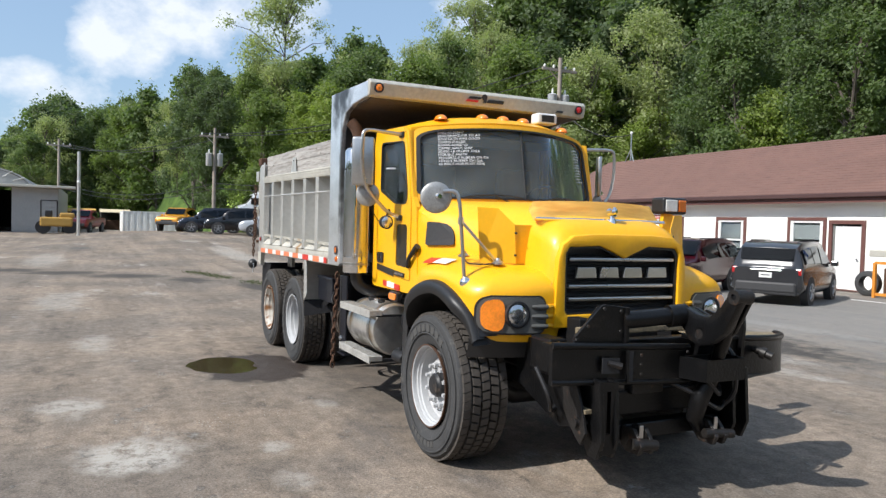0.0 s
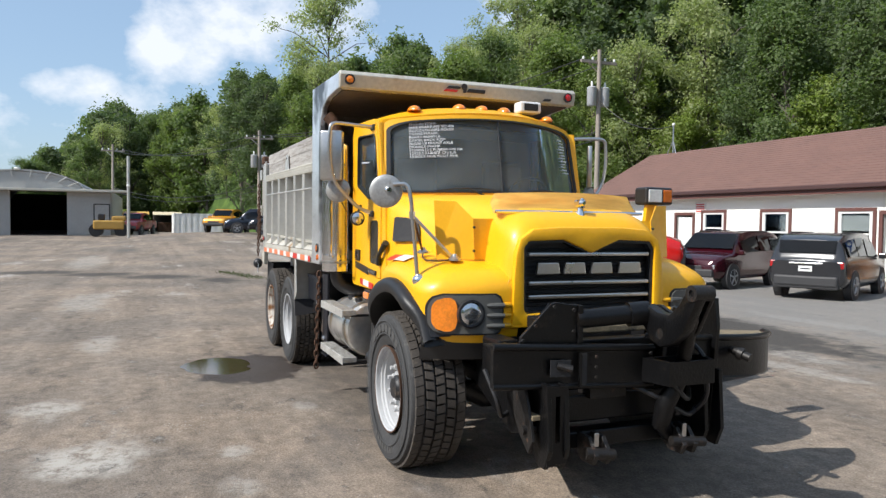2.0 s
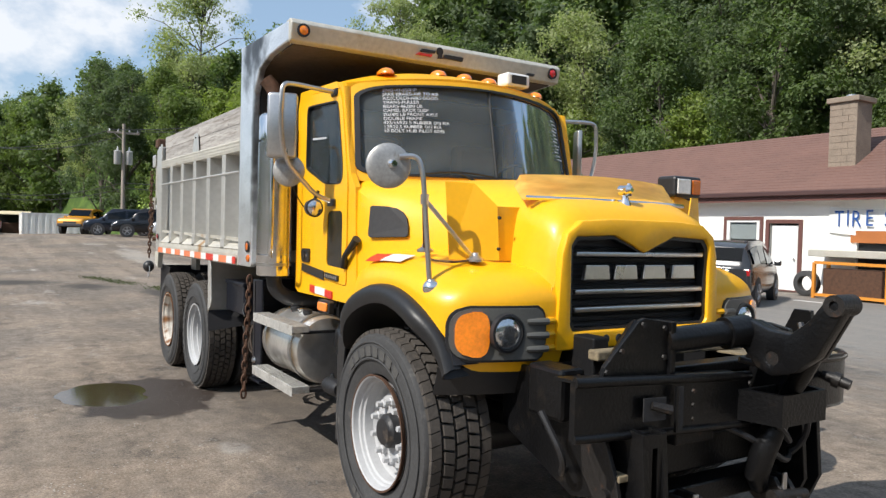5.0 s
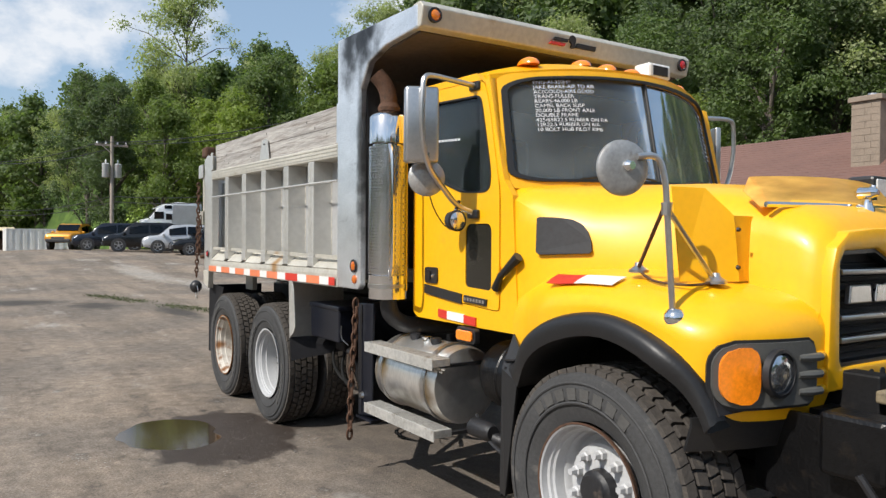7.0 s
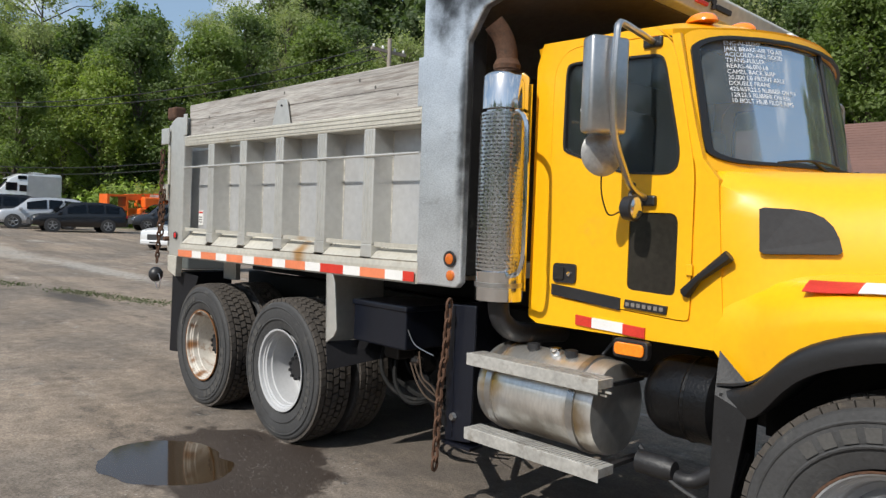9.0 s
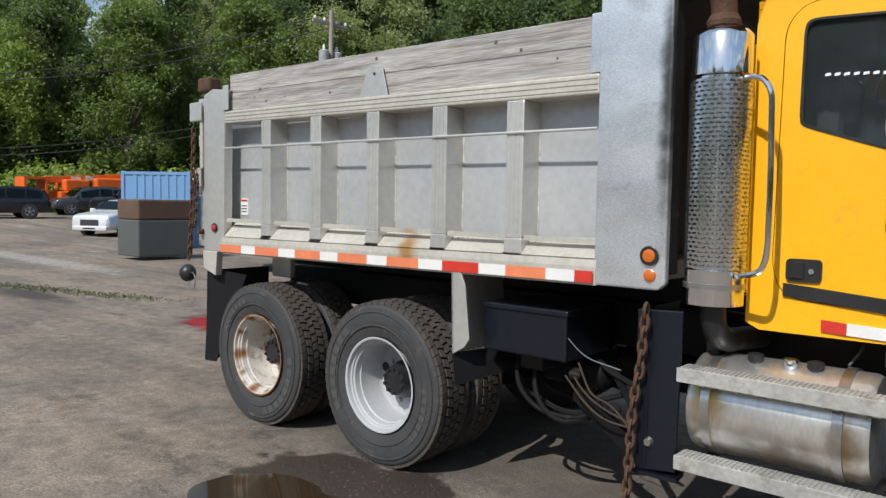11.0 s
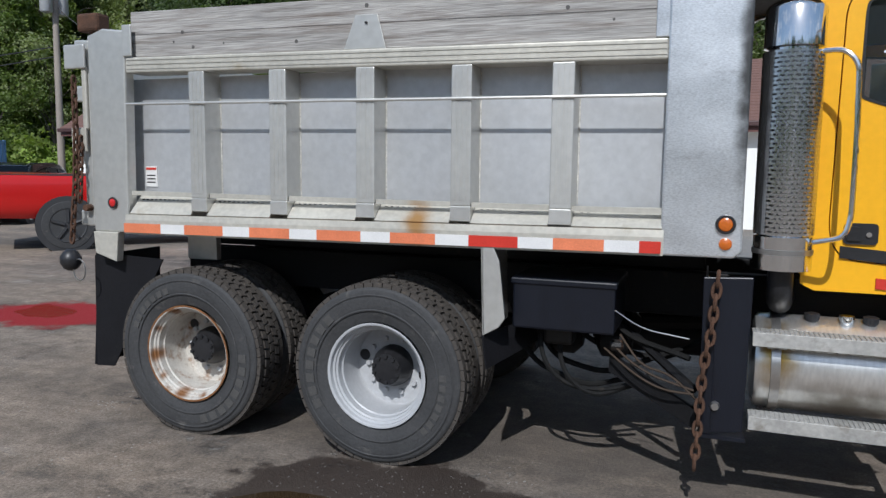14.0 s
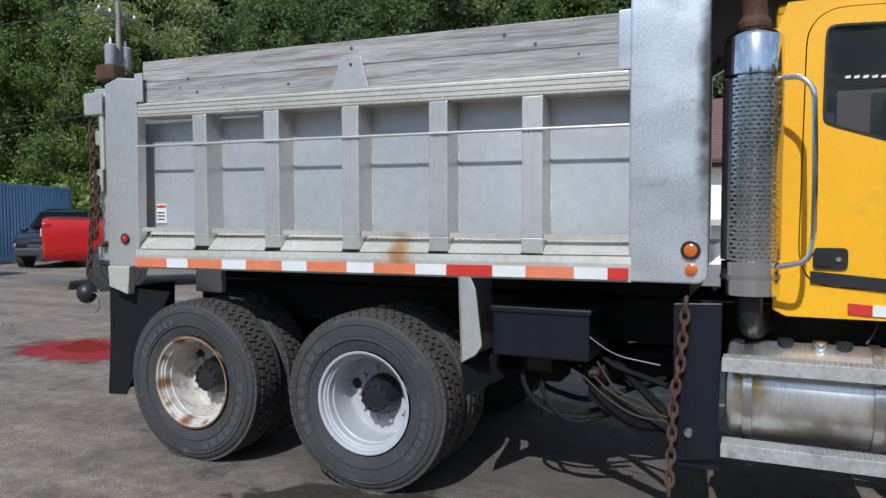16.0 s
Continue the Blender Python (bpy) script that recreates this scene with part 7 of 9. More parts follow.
    part("bezel_gap", thicken(lamp_skin(0.655, 1.145, 1.000, 1.268, 0.006, 0.10), 0.010), BLACK, hood, "", True)
    hl = part("headlamp", thicken(lamp_skin(0.668, 1.135, 1.012, 1.256, 0.016, 0.092), 0.014), BEZEL, hood, "grey headlamp bezel", True)
    part("indicator", thicken(lamp_skin(0.965, 1.118, 1.028, 1.242, 0.032, 0.078), 0.016), AMBER, hl, "amber indicator lens", True)
    LY = 0.878
    part("lamp_ring", lathe("x", (nose(LY) + 0.012, Y(LY), 1.140), [(0, 0.094), (0.026, 0.092), (0.028, 0.080), (0.008, 0.078)], 32, closed=True), BLACK, hl, "", True)
    part("reflector", lathe("x", (nose(LY) + 0.002, Y(LY), 1.140), [(0, 0.02), (0.004, 0.05), (0.020, 0.078)], 32), LAMP, hl, "", True)
    part("lamp_glass", lathe("x", (nose(LY) + 0.024, Y(LY), 1.140), [(0, 0.079), (0.012, 0.065), (0.018, 0.03)], 32), LAMP, hl, "clear round lamp", True)
    for k in range(3):
        z = 1.060 + 0.066 * k
        part("bezel_fin", tube([(nose(0.77) + 0.012, Y(0.77), z), (nose(0.72) + 0.026, Y(0.72), z), (nose(0.66) + 0.024, Y(0.66), z)], [0.012, 0.017, 0.017], 8), BEZEL, hl, "", True)
        part("fender_rib", tube([(nose(0.66) + 0.004, Y(0.66), z), (nose(0.61) + 0.004, Y(0.61), z), (nose(0.58) - 0.012, Y(0.58), z)], [0.018, 0.016, 0.006], 8), YELLOW, hood, "", True)
    # vent in the hood side
    v_ = [(-1.045, 1.75), (-1.03, 1.757), (-0.93, 1.752), (-0.87, 1.742), (-0.825, 1.72), (-0.79, 1.685), (-0.762, 1.635), (-0.745, 1.585), (-0.755, 1.572), (-1.01, 1.562), (-1.027, 1.575)]
    def vent_y(x, z):
        t = (x + 1.0) / 0.22
        return (0.955 - (z - 1.62) * 0.19) * (1 - t) + (0.862 - (z - 1.60) * 0.33) * t

    b = bmesh.new()
    b.faces.new([b.verts.new((x, Y(vent_y(x, z) + 0.006), z)) for x, z in v_])
    vt = part("hood_vent", thicken(b, 0.012), DARK, hood, "dark hood vent")
    lt = part("hood_latch", tube([(-1.34, Y(1.005), 1.37), (-1.27, Y(1.03), 1.44), (-1.14, Y(1.01), 1.55)], [0.028, 0.018, 0.028], 8), FLARE, hood, "black rubber hood latch", True)
    for k, (a, c) in enumerate(((-0.80, -0.60), (-0.60, -0.36))):
        rows = []
        for th in (0.60, 0.75, 0.90):
            row = []
            for j in range(5):
                x = a + (c - a) * j / 4
                w, zs, yc, zc = 1.165 + 0.02 * step(-0.75, -0.5, x), 1.315 + 0.035 * step(-0.75, -0.5, x), 0.78 - 0.10 * (x + 0.75), 1.502
                f = 1 - math.cos(th)
                row.append(Vector((x, Y(w + (yc - w) * f) + s * 0.012, zs + (zc - zs) * math.sin(th) + 0.012)))
            rows.append(row)
        part("tape_strip", thicken(loft(rows), 0.003), WHITE_TAPE if k else RED_TAPE, hood)
    # yellow splash plate in front of the mirror post
    q = [(-0.17, 0.97, 1.87), (-0.11, 0.83, 1.865), (-0.04, 0.73, 1.75), (-0.01, 0.73, 1.47), (-0.13, 0.96, 1.47)]
    b = bmesh.new()
    b.faces.new([b.verts.new((x, Y(h), z)) for x, h, z in q])
    sh = part("splash_plate", thicken(b, 0.006), YELLOW, hood, "flat yellow shield plate")
    b = loft([[Vector((-0.042, Y(0.73), 1.75)), Vector((-0.012, Y(0.73), 1.47))], [Vector((-0.055, Y(0.57), 1.75)), Vector((-0.02, Y(0.63), 1.47))]])
    part("plate_return", thicken(b, 0.005), YELLOW, sh)
    for z in (1.69, 1.53):
        part("bolt", lathe("x", (-0.015, Y(0.735), z), [(0, 0.010), (0.012, 0.008)], 8), BLACK, sh)

# grille
G0, G1 = YC - 0.51, YC + 0.51
opening = [(G0 + 0.02, 1.13), (G1 - 0.02, 1.13), (G1, 1.16), (G1 + 0.005, 1.56), (G1 - 0.03, 1.605), (YC + 0.22, 1.615), (YC + 0.08, 1.56), (YC, 1.525), (YC - 0.08, 1.56), (YC - 0.22, 1.615), (G0 + 0.03, 1.605), (G0 - 0.005, 1.56), (G0, 1.16)]
border = [(YC - 0.60, 1.04), (YC + 0.60, 1.04), (YC + 0.585, 1.40), (YC + 0.575, 1.52), (YC + 0.545, 1.62), (YC + 0.45, 1.685), (YC + 0.24, 1.70), (YC, 1.70), (YC - 0.24, 1.70), (YC - 0.45, 1.685), (YC - 0.545, 1.62), (YC - 0.575, 1.52), (YC - 0.585, 1.40)]
part("grille_surround", plate("x", 0.22, 0.305, border, [opening], r=0.012), YELLOW, hood, "", True)
gr = part("grille", box(0.20, 0.215, G0 - 0.02, G1 + 0.02, 1.12, 1.62), DARK, hood, "black grille with bright bars")
part("grille_frame", plate("x", 0.235, 0.285, opening, [[(YC + (y - YC) * 0.955, 1.36 + (z - 1.36) * 0.93) for y, z in opening]]), BLACK, gr)
for k in range(16):
    z = 1.145 + k * 0.027
    part("mesh_bar", tube([(0.222, G0 + 0.02, z), (0.222, G1 - 0.02, z)], 0.006, 5), BLACK, gr)
for z in (1.517, 1.327, 1.237):
    part("bright_bar", box(0.245, 0.292, G0 + 0.035, G1 - 0.035, z - 0.013, z + 0.013, 0.008), STEEL, gr, "scuffed bright bar", True)
for k, (a, c) in enumerate(((-0.385, -0.205), (-0.175, -0.005), (0.035, 0.21), (0.255, 0.445))):
    part("name_block", plate("x", 0.262, 0.288, [(a, 1.385), (c, 1.385), (c - 0.012, 1.462), (a + 0.012, 1.462)], r=0.006), STEEL, gr, "bright nameplate block" if k == 0 else "")
for k in range(9):
    y = YC - 0.36 + 0.09 * k
    part("grille_hole", lathe("x", (0.300, y, 1.085), [(0, 0.024), (0.008, 0.022)], 14), DARK, hood)
part("crest", tube([(0.20, YC - 0.40, 1.735), (0.245, YC - 0.15, 1.70), (0.29, YC, 1.615), (0.245, YC + 0.15, 1.70), (0.20, YC + 0.40, 1.735)], 0.008, 6), YELLOW, hood, "", True)
# bug shield, chrome strip and ornament
shield_u = [k / 20 - 1 for k in range(41)]
shield_h = lambda u: 0.152 * (1 - 0.10 * u * u) * (1 - max(0, (abs(u) - 0.93) / 0.07) ** 3 * 0.45)
b = loft([[(0.10 - 0.10 * abs(u) ** 2 - 0.10 * f, YC + (0.60 - 0.02 * f) * u, 1.79 + shield_h(u) * f) for u in shield_u] for f in (0, 0.35, 0.7, 1)])
part("bug_shield", thicken(b, 0.005), BUG_SHIELD, hood, "amber-tinted clear plastic bug shield", True)
part("chrome_strip", tube([(0.125 - 0.10 * abs(u) ** 2, YC + 0.60 * u, 1.80) for u in [k / 8 - 1 for k in range(17)]], 0.013, 6), CHROME, hood, "", True)
om = part("ornament", lathe("z", (0.14, YC, 1.765), [(0, 0.035), (0.03, 0.032), (0.05, 0.022), (0.07, 0.02)], 14), CHROME, hood, "small bright hood ornament", True)
b = lathe("x", (0.135, YC, 1.865), [(-0.05, 0.012), (-0.03, 0.028), (0.01, 0.026), (0.035, 0.03), (0.055, 0.012)], 12)
lathe("z", (0.165, YC, 1.84), [(-0.01, 0.018), (0.04, 0.016), (0.06, 0.01)], 8, b)
part("figure", b, CHROME, om, "", True)

# ---- mirrors, lamps and pipes ----
for s in (-1, 1):
    Y = lambda h: YC + s * h
    po = None if s > 0 else part("mirror_post", tube(smooth_line([(-0.06, Y(1.30), 1.965), (-0.03, Y(1.21), 1.975), (-0.015, Y(1.19), 1.88), (-0.015, Y(1.14), 1.36)]), 0.013, 8), STEEL, truck, "bright mirror post on the fender", True)
    if s < 0:
        part("brace", tube([(-0.015, Y(1.185), 1.79), (-0.33, Y(0.99), 1.515)], 0.009, 6), RUST, po)
        part("brace", tube([(-0.012, Y(1.185), 1.77), (-0.015, Y(0.88), 1.475)], 0.011, 6), STEEL, po)
        for p in ((-0.33, Y(0.985), 1.50), (-0.015, Y(0.875), 1.465)):
            part("foot", lathe("z", p, [(0, 0.045), (0.012, 0.045), (0.03, 0.02), (0.045, 0.016)], 12), STEEL, po, "", True)
        part("clamp", lathe("z", (-0.015, Y(1.18), 1.76), [(-0.02, 0.02), (0.03, 0.022)], 8), STEEL, po)
        b = bmesh.new()
        bmesh.ops.create_uvsphere(b, u_segments=14, v_segments=8, radius=0.046)
        b.transform(Matrix.Translation((-0.012, Y(1.13), 1.335)))
        part("ball_mount", b, CHROME, po, "", True)
        b = lathe("x", (0, 0, 0), [(0.016, 0.03), (0.013, 0.075), (0.008, 0.100), (0.002, 0.108), (-0.008, 0.110), (-0.014, 0.107), (-0.016, 0.02)], 36)
        b.transform(Matrix.Translation((-0.10, Y(1.335), 1.922)) @ pose(0, 0, 0, 0, 0, 18 * s))
        mr = part("round_mirror", b, DULL_STEEL, po, "round convex mirror, back to the front", True)
        part("boss", lathe("x", (-0.088, Y(1.325), 1.93), [(0, 0.026), (0.012, 0.024), (0.03, 0.016)], 12), CHROME, mr)
        if s < 0:
            chn = [(-0.33, Y(0.985), 1.51), (-0.2, Y(1.04), 1.465), (-0.015, Y(1.0), 1.46), (-0.015, Y(0.88), 1.475)]
            part("chain_stay", tube(smooth_line(chn), 0.006, 5), RUST, po)
    # door mirror on its loop
    if s > 0:
        Y = lambda h: YC + h - (1.005 - FAR)
    arm = part("mirror_arm", tube(smooth_line([(-1.56, Y(0.99), 2.525), (-1.52, Y(1.30), 2.54), (-1.50, Y(1.385), 2.53), (-1.50, Y(1.40), 2.30), (-1.52, Y(1.36), 2.05), (-1.57, Y(1.12), 1.83), (-1.555, Y(1.0), 1.79)]), 0.016, 8), STEEL, truck, "bright mirror loop on the door", True)
    b = box(-0.045, 0.045, -0.095, 0.095, -0.21, 0.21, 0.02, segments=3) if s < 0 else box(-0.022, 0.022, -0.085, 0.085, -0.20, 0.20, 0.012, segments=3)
    b.transform(Matrix.Translation((-1.575, Y(1.355) if s < 0 else Y(1.26), 2.27)) @ pose(0, 0, 0, 0, 0, 60 if s > 0 else -25))
    hm = part("mirror_head", b, STEEL, arm, "tall polished mirror head", True)
    part("mark", lathe("x", (-1.52, Y(1.33) if s < 0 else Y(1.26), 2.10), [(0, 0.02), (0.003, 0.018)], 14), CHROME, hm)
    b = lathe("x", (0, 0, 0), [(0.02, 0.02), (0.018, 0.08), (0.0, 0.105), (-0.012, 0.10), (-0.014, 0.02)], 26)
    b.transform(Matrix.Translation((-1.62, Y(1.29), 1.985)) @ pose(0, 0, 0, 0, 0, 25 * s))
    part("spot_mirror", b, DULL_STEEL, arm, "round spot mirror", True)
    part("cable", tube(smooth_line([(-1.62, Y(1.29), 1.95), (-1.68, Y(1.2), 1.80), (-1.70, Y(1.1), 1.70), (-1.62, Y(1.1), 1.74)]), 0.004, 5), BLACK, arm)
    for p in ((-1.56, Y(0.985), 2.525), (-1.555, Y(0.995), 1.785)):
        part("mount", box(p[0] - 0.05, p[0] + 0.05, min(p[1], p[1] + s * 0.03), max(p[1], p[1] + s * 0.03), p[2] - 0.025, p[2] + 0.025, 0.01), FLARE, arm)
    b = lathe("x", (-1.60, Y(1.14), 1.745), [(0.0, 0.03), (0.02, 0.055), (0.07, 0.062), (0.075, 0.055)], 20)
    ld = part("spot_lamp", b, BLACK, arm, "small black work lamp", True)
    part("lens", lathe("x", (-1.527, Y(1.14), 1.745), [(0, 0.053), (0.008, 0.04), (0.012, 0.015)], 20), LAMP, ld, "", True)
    part("lamp_arm", tube([(-1.57, Y(1.13), 1.79), (-1.57, Y(1.10), 1.86)], 0.012, 6), BLACK, ld)
# plow lamps beside the hood
for y, s in ((1.02, 1), (-1.02, -1)):
    if s > 0:
        st = part("lamp_stand", plate("x", -0.34, -0.30, [(YC + 0.84, 1.42), (YC + 1.06, 1.42), (YC + 1.06, 1.86), (YC + 0.90, 1.90)], r=0.005), YELLOW, truck, "yellow lamp stand on the fender")
        lm = part("plow_lamp", box(-0.42, -0.26, YC + 0.86, YC + 1.12, 1.88, 2.02, 0.02), BLACK, st, "black plow lamp with an amber end")
        part("lens", box(-0.262, -0.252, YC + 0.88, YC + 1.005, 1.90, 2.00, 0.01), LAMP_WHITE, lm)
        part("amber_end", box(-0.30, -0.252, YC + 1.02, YC + 1.105, 1.90, 2.00, 0.01), AMBER_DEEP, lm)
# exhaust stack
stk = part("exhaust_pipe", lathe("z", (-2.36, -1.10, 0), [(1.235, 0.10), (1.245, 0.129), (1.40, 0.129), (1.405, 0.108), (2.255, 0.108), (2.26, 0.129), (2.43, 0.129), (2.452, 0.115), (2.466, 0.09), (2.47, 0.06)], 36), CHROME, truck, "polished stack with a slotted heat shield", True)
part("tail_pipe", tube(smooth_line([(-2.36, -1.10, 2.46), (-2.36, -1.10, 2.58), (-2.375, -1.125, 2.66), (-2.40, -1.175, 2.72)]), 0.056, 16, caps=False), RUST, stk, "", True)
part("pipe_mouth", lathe("z", (-2.36, -1.10, 2.48), [(0, 0.07), (0.02, 0.075), (0.05, 0.06)], 18), RUST, stk, "", True)
part("elbow", tube(smooth_line([(-2.36, -1.10, 1.26), (-2.36, -1.09, 1.14), (-2.35, -0.98, 1.06), (-2.30, -0.6, 1.04)]), 0.058, 14), BLACK_RUST, stk, "rusty pipe elbow", True)
# slotted shield: a thin sleeve with staggered slots through its outer side
verts, faces = [], []
NC, NR, PITCH = 156, 42, 0.02
for j in range(NR):
    for z in (1.41 + j * PITCH, 1.41 + j * PITCH + 0.0108):
        for k in range(NC):
            a = 2 * math.pi * k / NC
            verts.append((-2.36 + 0.132 * math.cos(a), -1.10 + 0.132 * math.sin(a), z))
for r in range(2 * NR - 1):
    for k in range(NC):
        if r % 2 and 228 < 360 * k / NC and (k + 3 * (r // 2 % 2)) % 6 < 4:
            continue
        if r % 2 and 360 * k / NC < 40 and (k + 3 * (r // 2 % 2)) % 6 < 4:
            continue
        faces.append((r * NC + k, r * NC + (k + 1) % NC, (r + 1) * NC + (k + 1) % NC, (r + 1) * NC + k))
me = bpy.data.meshes.new("heat_shield")
me.from_pydata(verts, [], faces)
sh_bm = bmesh.new()
sh_bm.from_mesh(me)
bpy.data.meshes.remove(me)
part("heat_shield", sh_bm, SLEEVE, stk, "polished sleeve with rows of slots", True)
for z in (1.33,):
    part("band_clamp", lathe("z", (-2.36, -1.10, z), [(-0.012, 0.1295), (-0.012, 0.1335), (0.012, 0.1335), (0.012, 0.1295)], 36), STEEL, stk, "", True)
part("grab_rail", tube(smooth_line([(-2.245, -1.16, 2.235), (-2.16, -1.20, 2.232), (-2.11, -1.21, 2.17), (-2.10, -1.21, 1.85), (-2.10, -1.21, 1.50), (-2.12, -1.21, 1.41), (-2.24, -1.16, 1.38)]), 0.013, 8), CHROME, stk, "", True)
part("perforated_guard", plate("y", -1.03, -1.026, [(-2.27, 1.30), (-2.235, 1.30), (-2.235, 2.40), (-2.27, 2.40)]), YELLOW, stk)

# ---- plow hitch and bumper ----
BAR = [(0.90, -1.005), (0.925, -1.0), (0.93, -0.96), (0.93, -0.80), (0.93, -0.5), (0.93, -0.2), (0.93, 0.06)]
tilt = lambda y: 1.047 - 0.052 * (y + 1.0)


def bar_skin(line, high, low, t):
    return thicken(loft([[(x, y, tilt(y) + h) for x, y in line] for h in (high, (high + low) / 2, low)]), t)


hitch = part("bumper", bar_skin(BAR, 0.0, -0.235, 0.03), PLOW, truck, "heavy black plow hitch on the bumper", True)
part("bumper_top", thicken(loft([[(x, y, tilt(y) + 0.002) for x, y in BAR[1:]], [(0.80, y, tilt(y) - 0.002) for x, y in BAR[1:]]]), 0.012), PLOW, hitch)
part("bumper_end", thicken(loft([[(0.915, -1.0, z), (0.86, -0.95, z), (0.78, -0.86, z)] for z in (0.83, 1.04)]), 0.012), PLOW, hitch)
part("end_block", box(0.42, 0.66, -0.84, -0.70, 0.80, 1.03, 0.02), PLOW, hitch)
part("bar_slot", box(0.958, 0.963, -0.455, -0.425, 0.80, 0.985), DARK, hitch)
part("slot_edge", box(0.958, 0.972, -0.478, -0.460, 0.795, 0.99, 0.003), PLOW, hitch)
part("bar_hole", plate("x", 0.956, 0.961, [(-0.66, 0.86), (-0.53, 0.855), (-0.53, 0.95), (-0.66, 0.955)]), DARK, hitch)
part("hole_pin", tube([(0.965, -0.62, 0.925), (1.0, -0.545, 0.905)], [0.016, 0.022], 8), PLOW_WORN, hitch, "", True)
WING = [(0.90, 0.36), (0.90, 0.55), (0.89, 0.75), (0.86, 0.92), (0.80, 1.07), (0.71, 1.19), (0.58, 1.28)]
part("bumper_wing", bar_skin(WING, 0.06, -0.19, 0.03), PLOW, hitch, "curved bumper end", True)
part("wing_lip", thicken(loft([[(x, y, tilt(y) - 0.19) for x, y in WING], [(x - 0.16, y - 0.12, tilt(y) - 0.26) for x, y in WING]]), 0.012), PLOW, hitch, "", True)
part("wing_top", thicken(loft([[(x - 0.01, y, tilt(y) + 0.055) for x, y in WING], [(0.46, 0.36 + 0.62 * k / 6, tilt(0.4 + 0.1 * k) + 0.045) for k in range(7)]]), 0.01), DUSTY, hitch, "dusty top of the bumper end", True)
wp = part("wing_pin", tube([(0.90, 0.69, 0.935), (0.95, 0.695, 0.925), (1.03, 0.72, 0.90)], [0.022, 0.030, 0.026], 10), PLOW_WORN, hitch, "", True)
part("pin_collar", tube([(0.955, 0.698, 0.922), (0.985, 0.708, 0.913)], 0.04, 10), PLOW_WORN, wp, "", True)
up = part("gusset_front", plate("x", 0.86, 0.885, [(-0.82, 1.03), (-0.44, 1.01), (-0.44, 1.25), (-0.585, 1.272), (-0.62, 1.262), (-0.81, 1.08)], r=0.004), PLOW, hitch)
part("gusset", plate("y", -0.445, -0.415, [(0.56, 1.0), (0.905, 1.0), (0.905, 1.252), (0.80, 1.25)], r=0.004), PLOW, hitch)
part("gusset_side", thicken(loft([[(0.872, -0.81, 1.05), (0.872, -0.62, 1.262)], [(0.82, -0.77, 1.035), (0.82, -0.60, 1.24)]]), 0.012), PLOW, hitch)
for y, z in ((-0.60, 1.245), (-0.47, 1.225), (-0.47, 1.10), (-0.72, 1.14), (-0.80, 1.06)):
    part("bolt", lathe("x", (0.885, y, z), [(0, 0.013), (0.010, 0.011)], 6), PLOW_WORN, up)
ram = part("ram", tube([(0.86, -0.44, 1.165), (0.93, -0.07, 1.195)], 0.056, 20), PLOW, hitch, "black hydraulic cylinder", True)
part("ram_cap", tube([(0.92, -0.12, 1.19), (0.945, 0.0, 1.20)], 0.072, 20), PLOW, ram, "", True)
part("radiator_bar", box(0.45, 0.52, -0.5, 0.55, 1.02, 1.07, 0.01), DUSTY, hitch)
ARM = [(0.90, 1.25), (0.98, 1.255), (1.08, 1.22), (1.18, 1.215), (1.26, 1.28), (1.33, 1.375), (1.37, 1.395), (1.405, 1.375), (1.41, 1.335), (1.37, 1.26), (1.30, 1.13), (1.20, 1.05), (1.10, 1.02), (1.02, 1.05), (0.96, 1.12), (0.90, 1.14)]
arm = part("lift_arm", plate("y", -0.035, 0.035, ARM, [[(1.10 + 0.03 * math.cos(k), 1.10 + 0.03 * math.sin(k)) for k in [i * math.pi / 5 for i in range(10)]]], r=0.014), PLOW, hitch, "worn black lift arm", True)
part("arm_plate", plate("y", 0.085, 0.115, [(x - 0.03, z - 0.01) for x, z in ARM], r=0.006), PLOW, arm, "", True)
part("arm_eye", lathe("y", (1.372, 0.02, 1.355), [(-0.065, 0.02), (-0.065, 0.045), (0.065, 0.045), (0.065, 0.02)], 18, closed=True), PLOW_WORN, arm, "rusty lift eye", True)
part("arm_pin", lathe("y", (1.10, 0.04, 1.10), [(-0.07, 0.03), (-0.07, 0.045), (0.11, 0.045), (0.11, 0.03)], 14), PLOW_WORN, arm, "", True)
part("arm_web", tube([(1.30, 0.04, 1.22), (1.12, 0.14, 1.0), (1.0, 0.22, 0.86)], [0.03, 0.045, 0.04], 10), PLOW, arm, "", True)
part("mast_plate", plate("y", 0.24, 0.27, [(0.74, 0.80), (0.94, 0.80), (1.03, 1.02), (1.0, 1.20), (0.88, 1.22), (0.76, 1.02)], r=0.004), PLOW, hitch)
part("mast_plate", plate("y", 0.52, 0.55, [(0.72, 0.40), (0.90, 0.40), (0.95, 1.10), (0.93, 1.27), (0.84, 1.27), (0.72, 1.02)], r=0.004), PLOW, hitch)
part("cross_tube", box(0.70, 0.80, -0.45, 0.56, 0.98, 1.03, 0.01), PLOW, hitch)
part("shelf_box", plate("z", 0.79, 0.93, [(0.93, -0.02), (1.12, 0.03), (1.12, 0.36), (0.93, 0.42)], [[(0.95, 0.02), (1.10, 0.055), (1.10, 0.335), (0.95, 0.385)]]), PLOW, hitch)
part("box_floor", plate("z", 0.79, 0.80, [(0.94, 0.0), (1.11, 0.04), (1.11, 0.35), (0.94, 0.40)]), PLOW, hitch)
LEG = [(0.74, 0.84), (1.0, 0.82), (1.03, 0.46), (0.98, 0.345), (0.90, 0.35), (0.78, 0.52)]
for y in (-0.69, -0.58):
    part("hitch_leg", plate("y", y - 0.014, y + 0.014, LEG, r=0.003), PLOW, hitch)
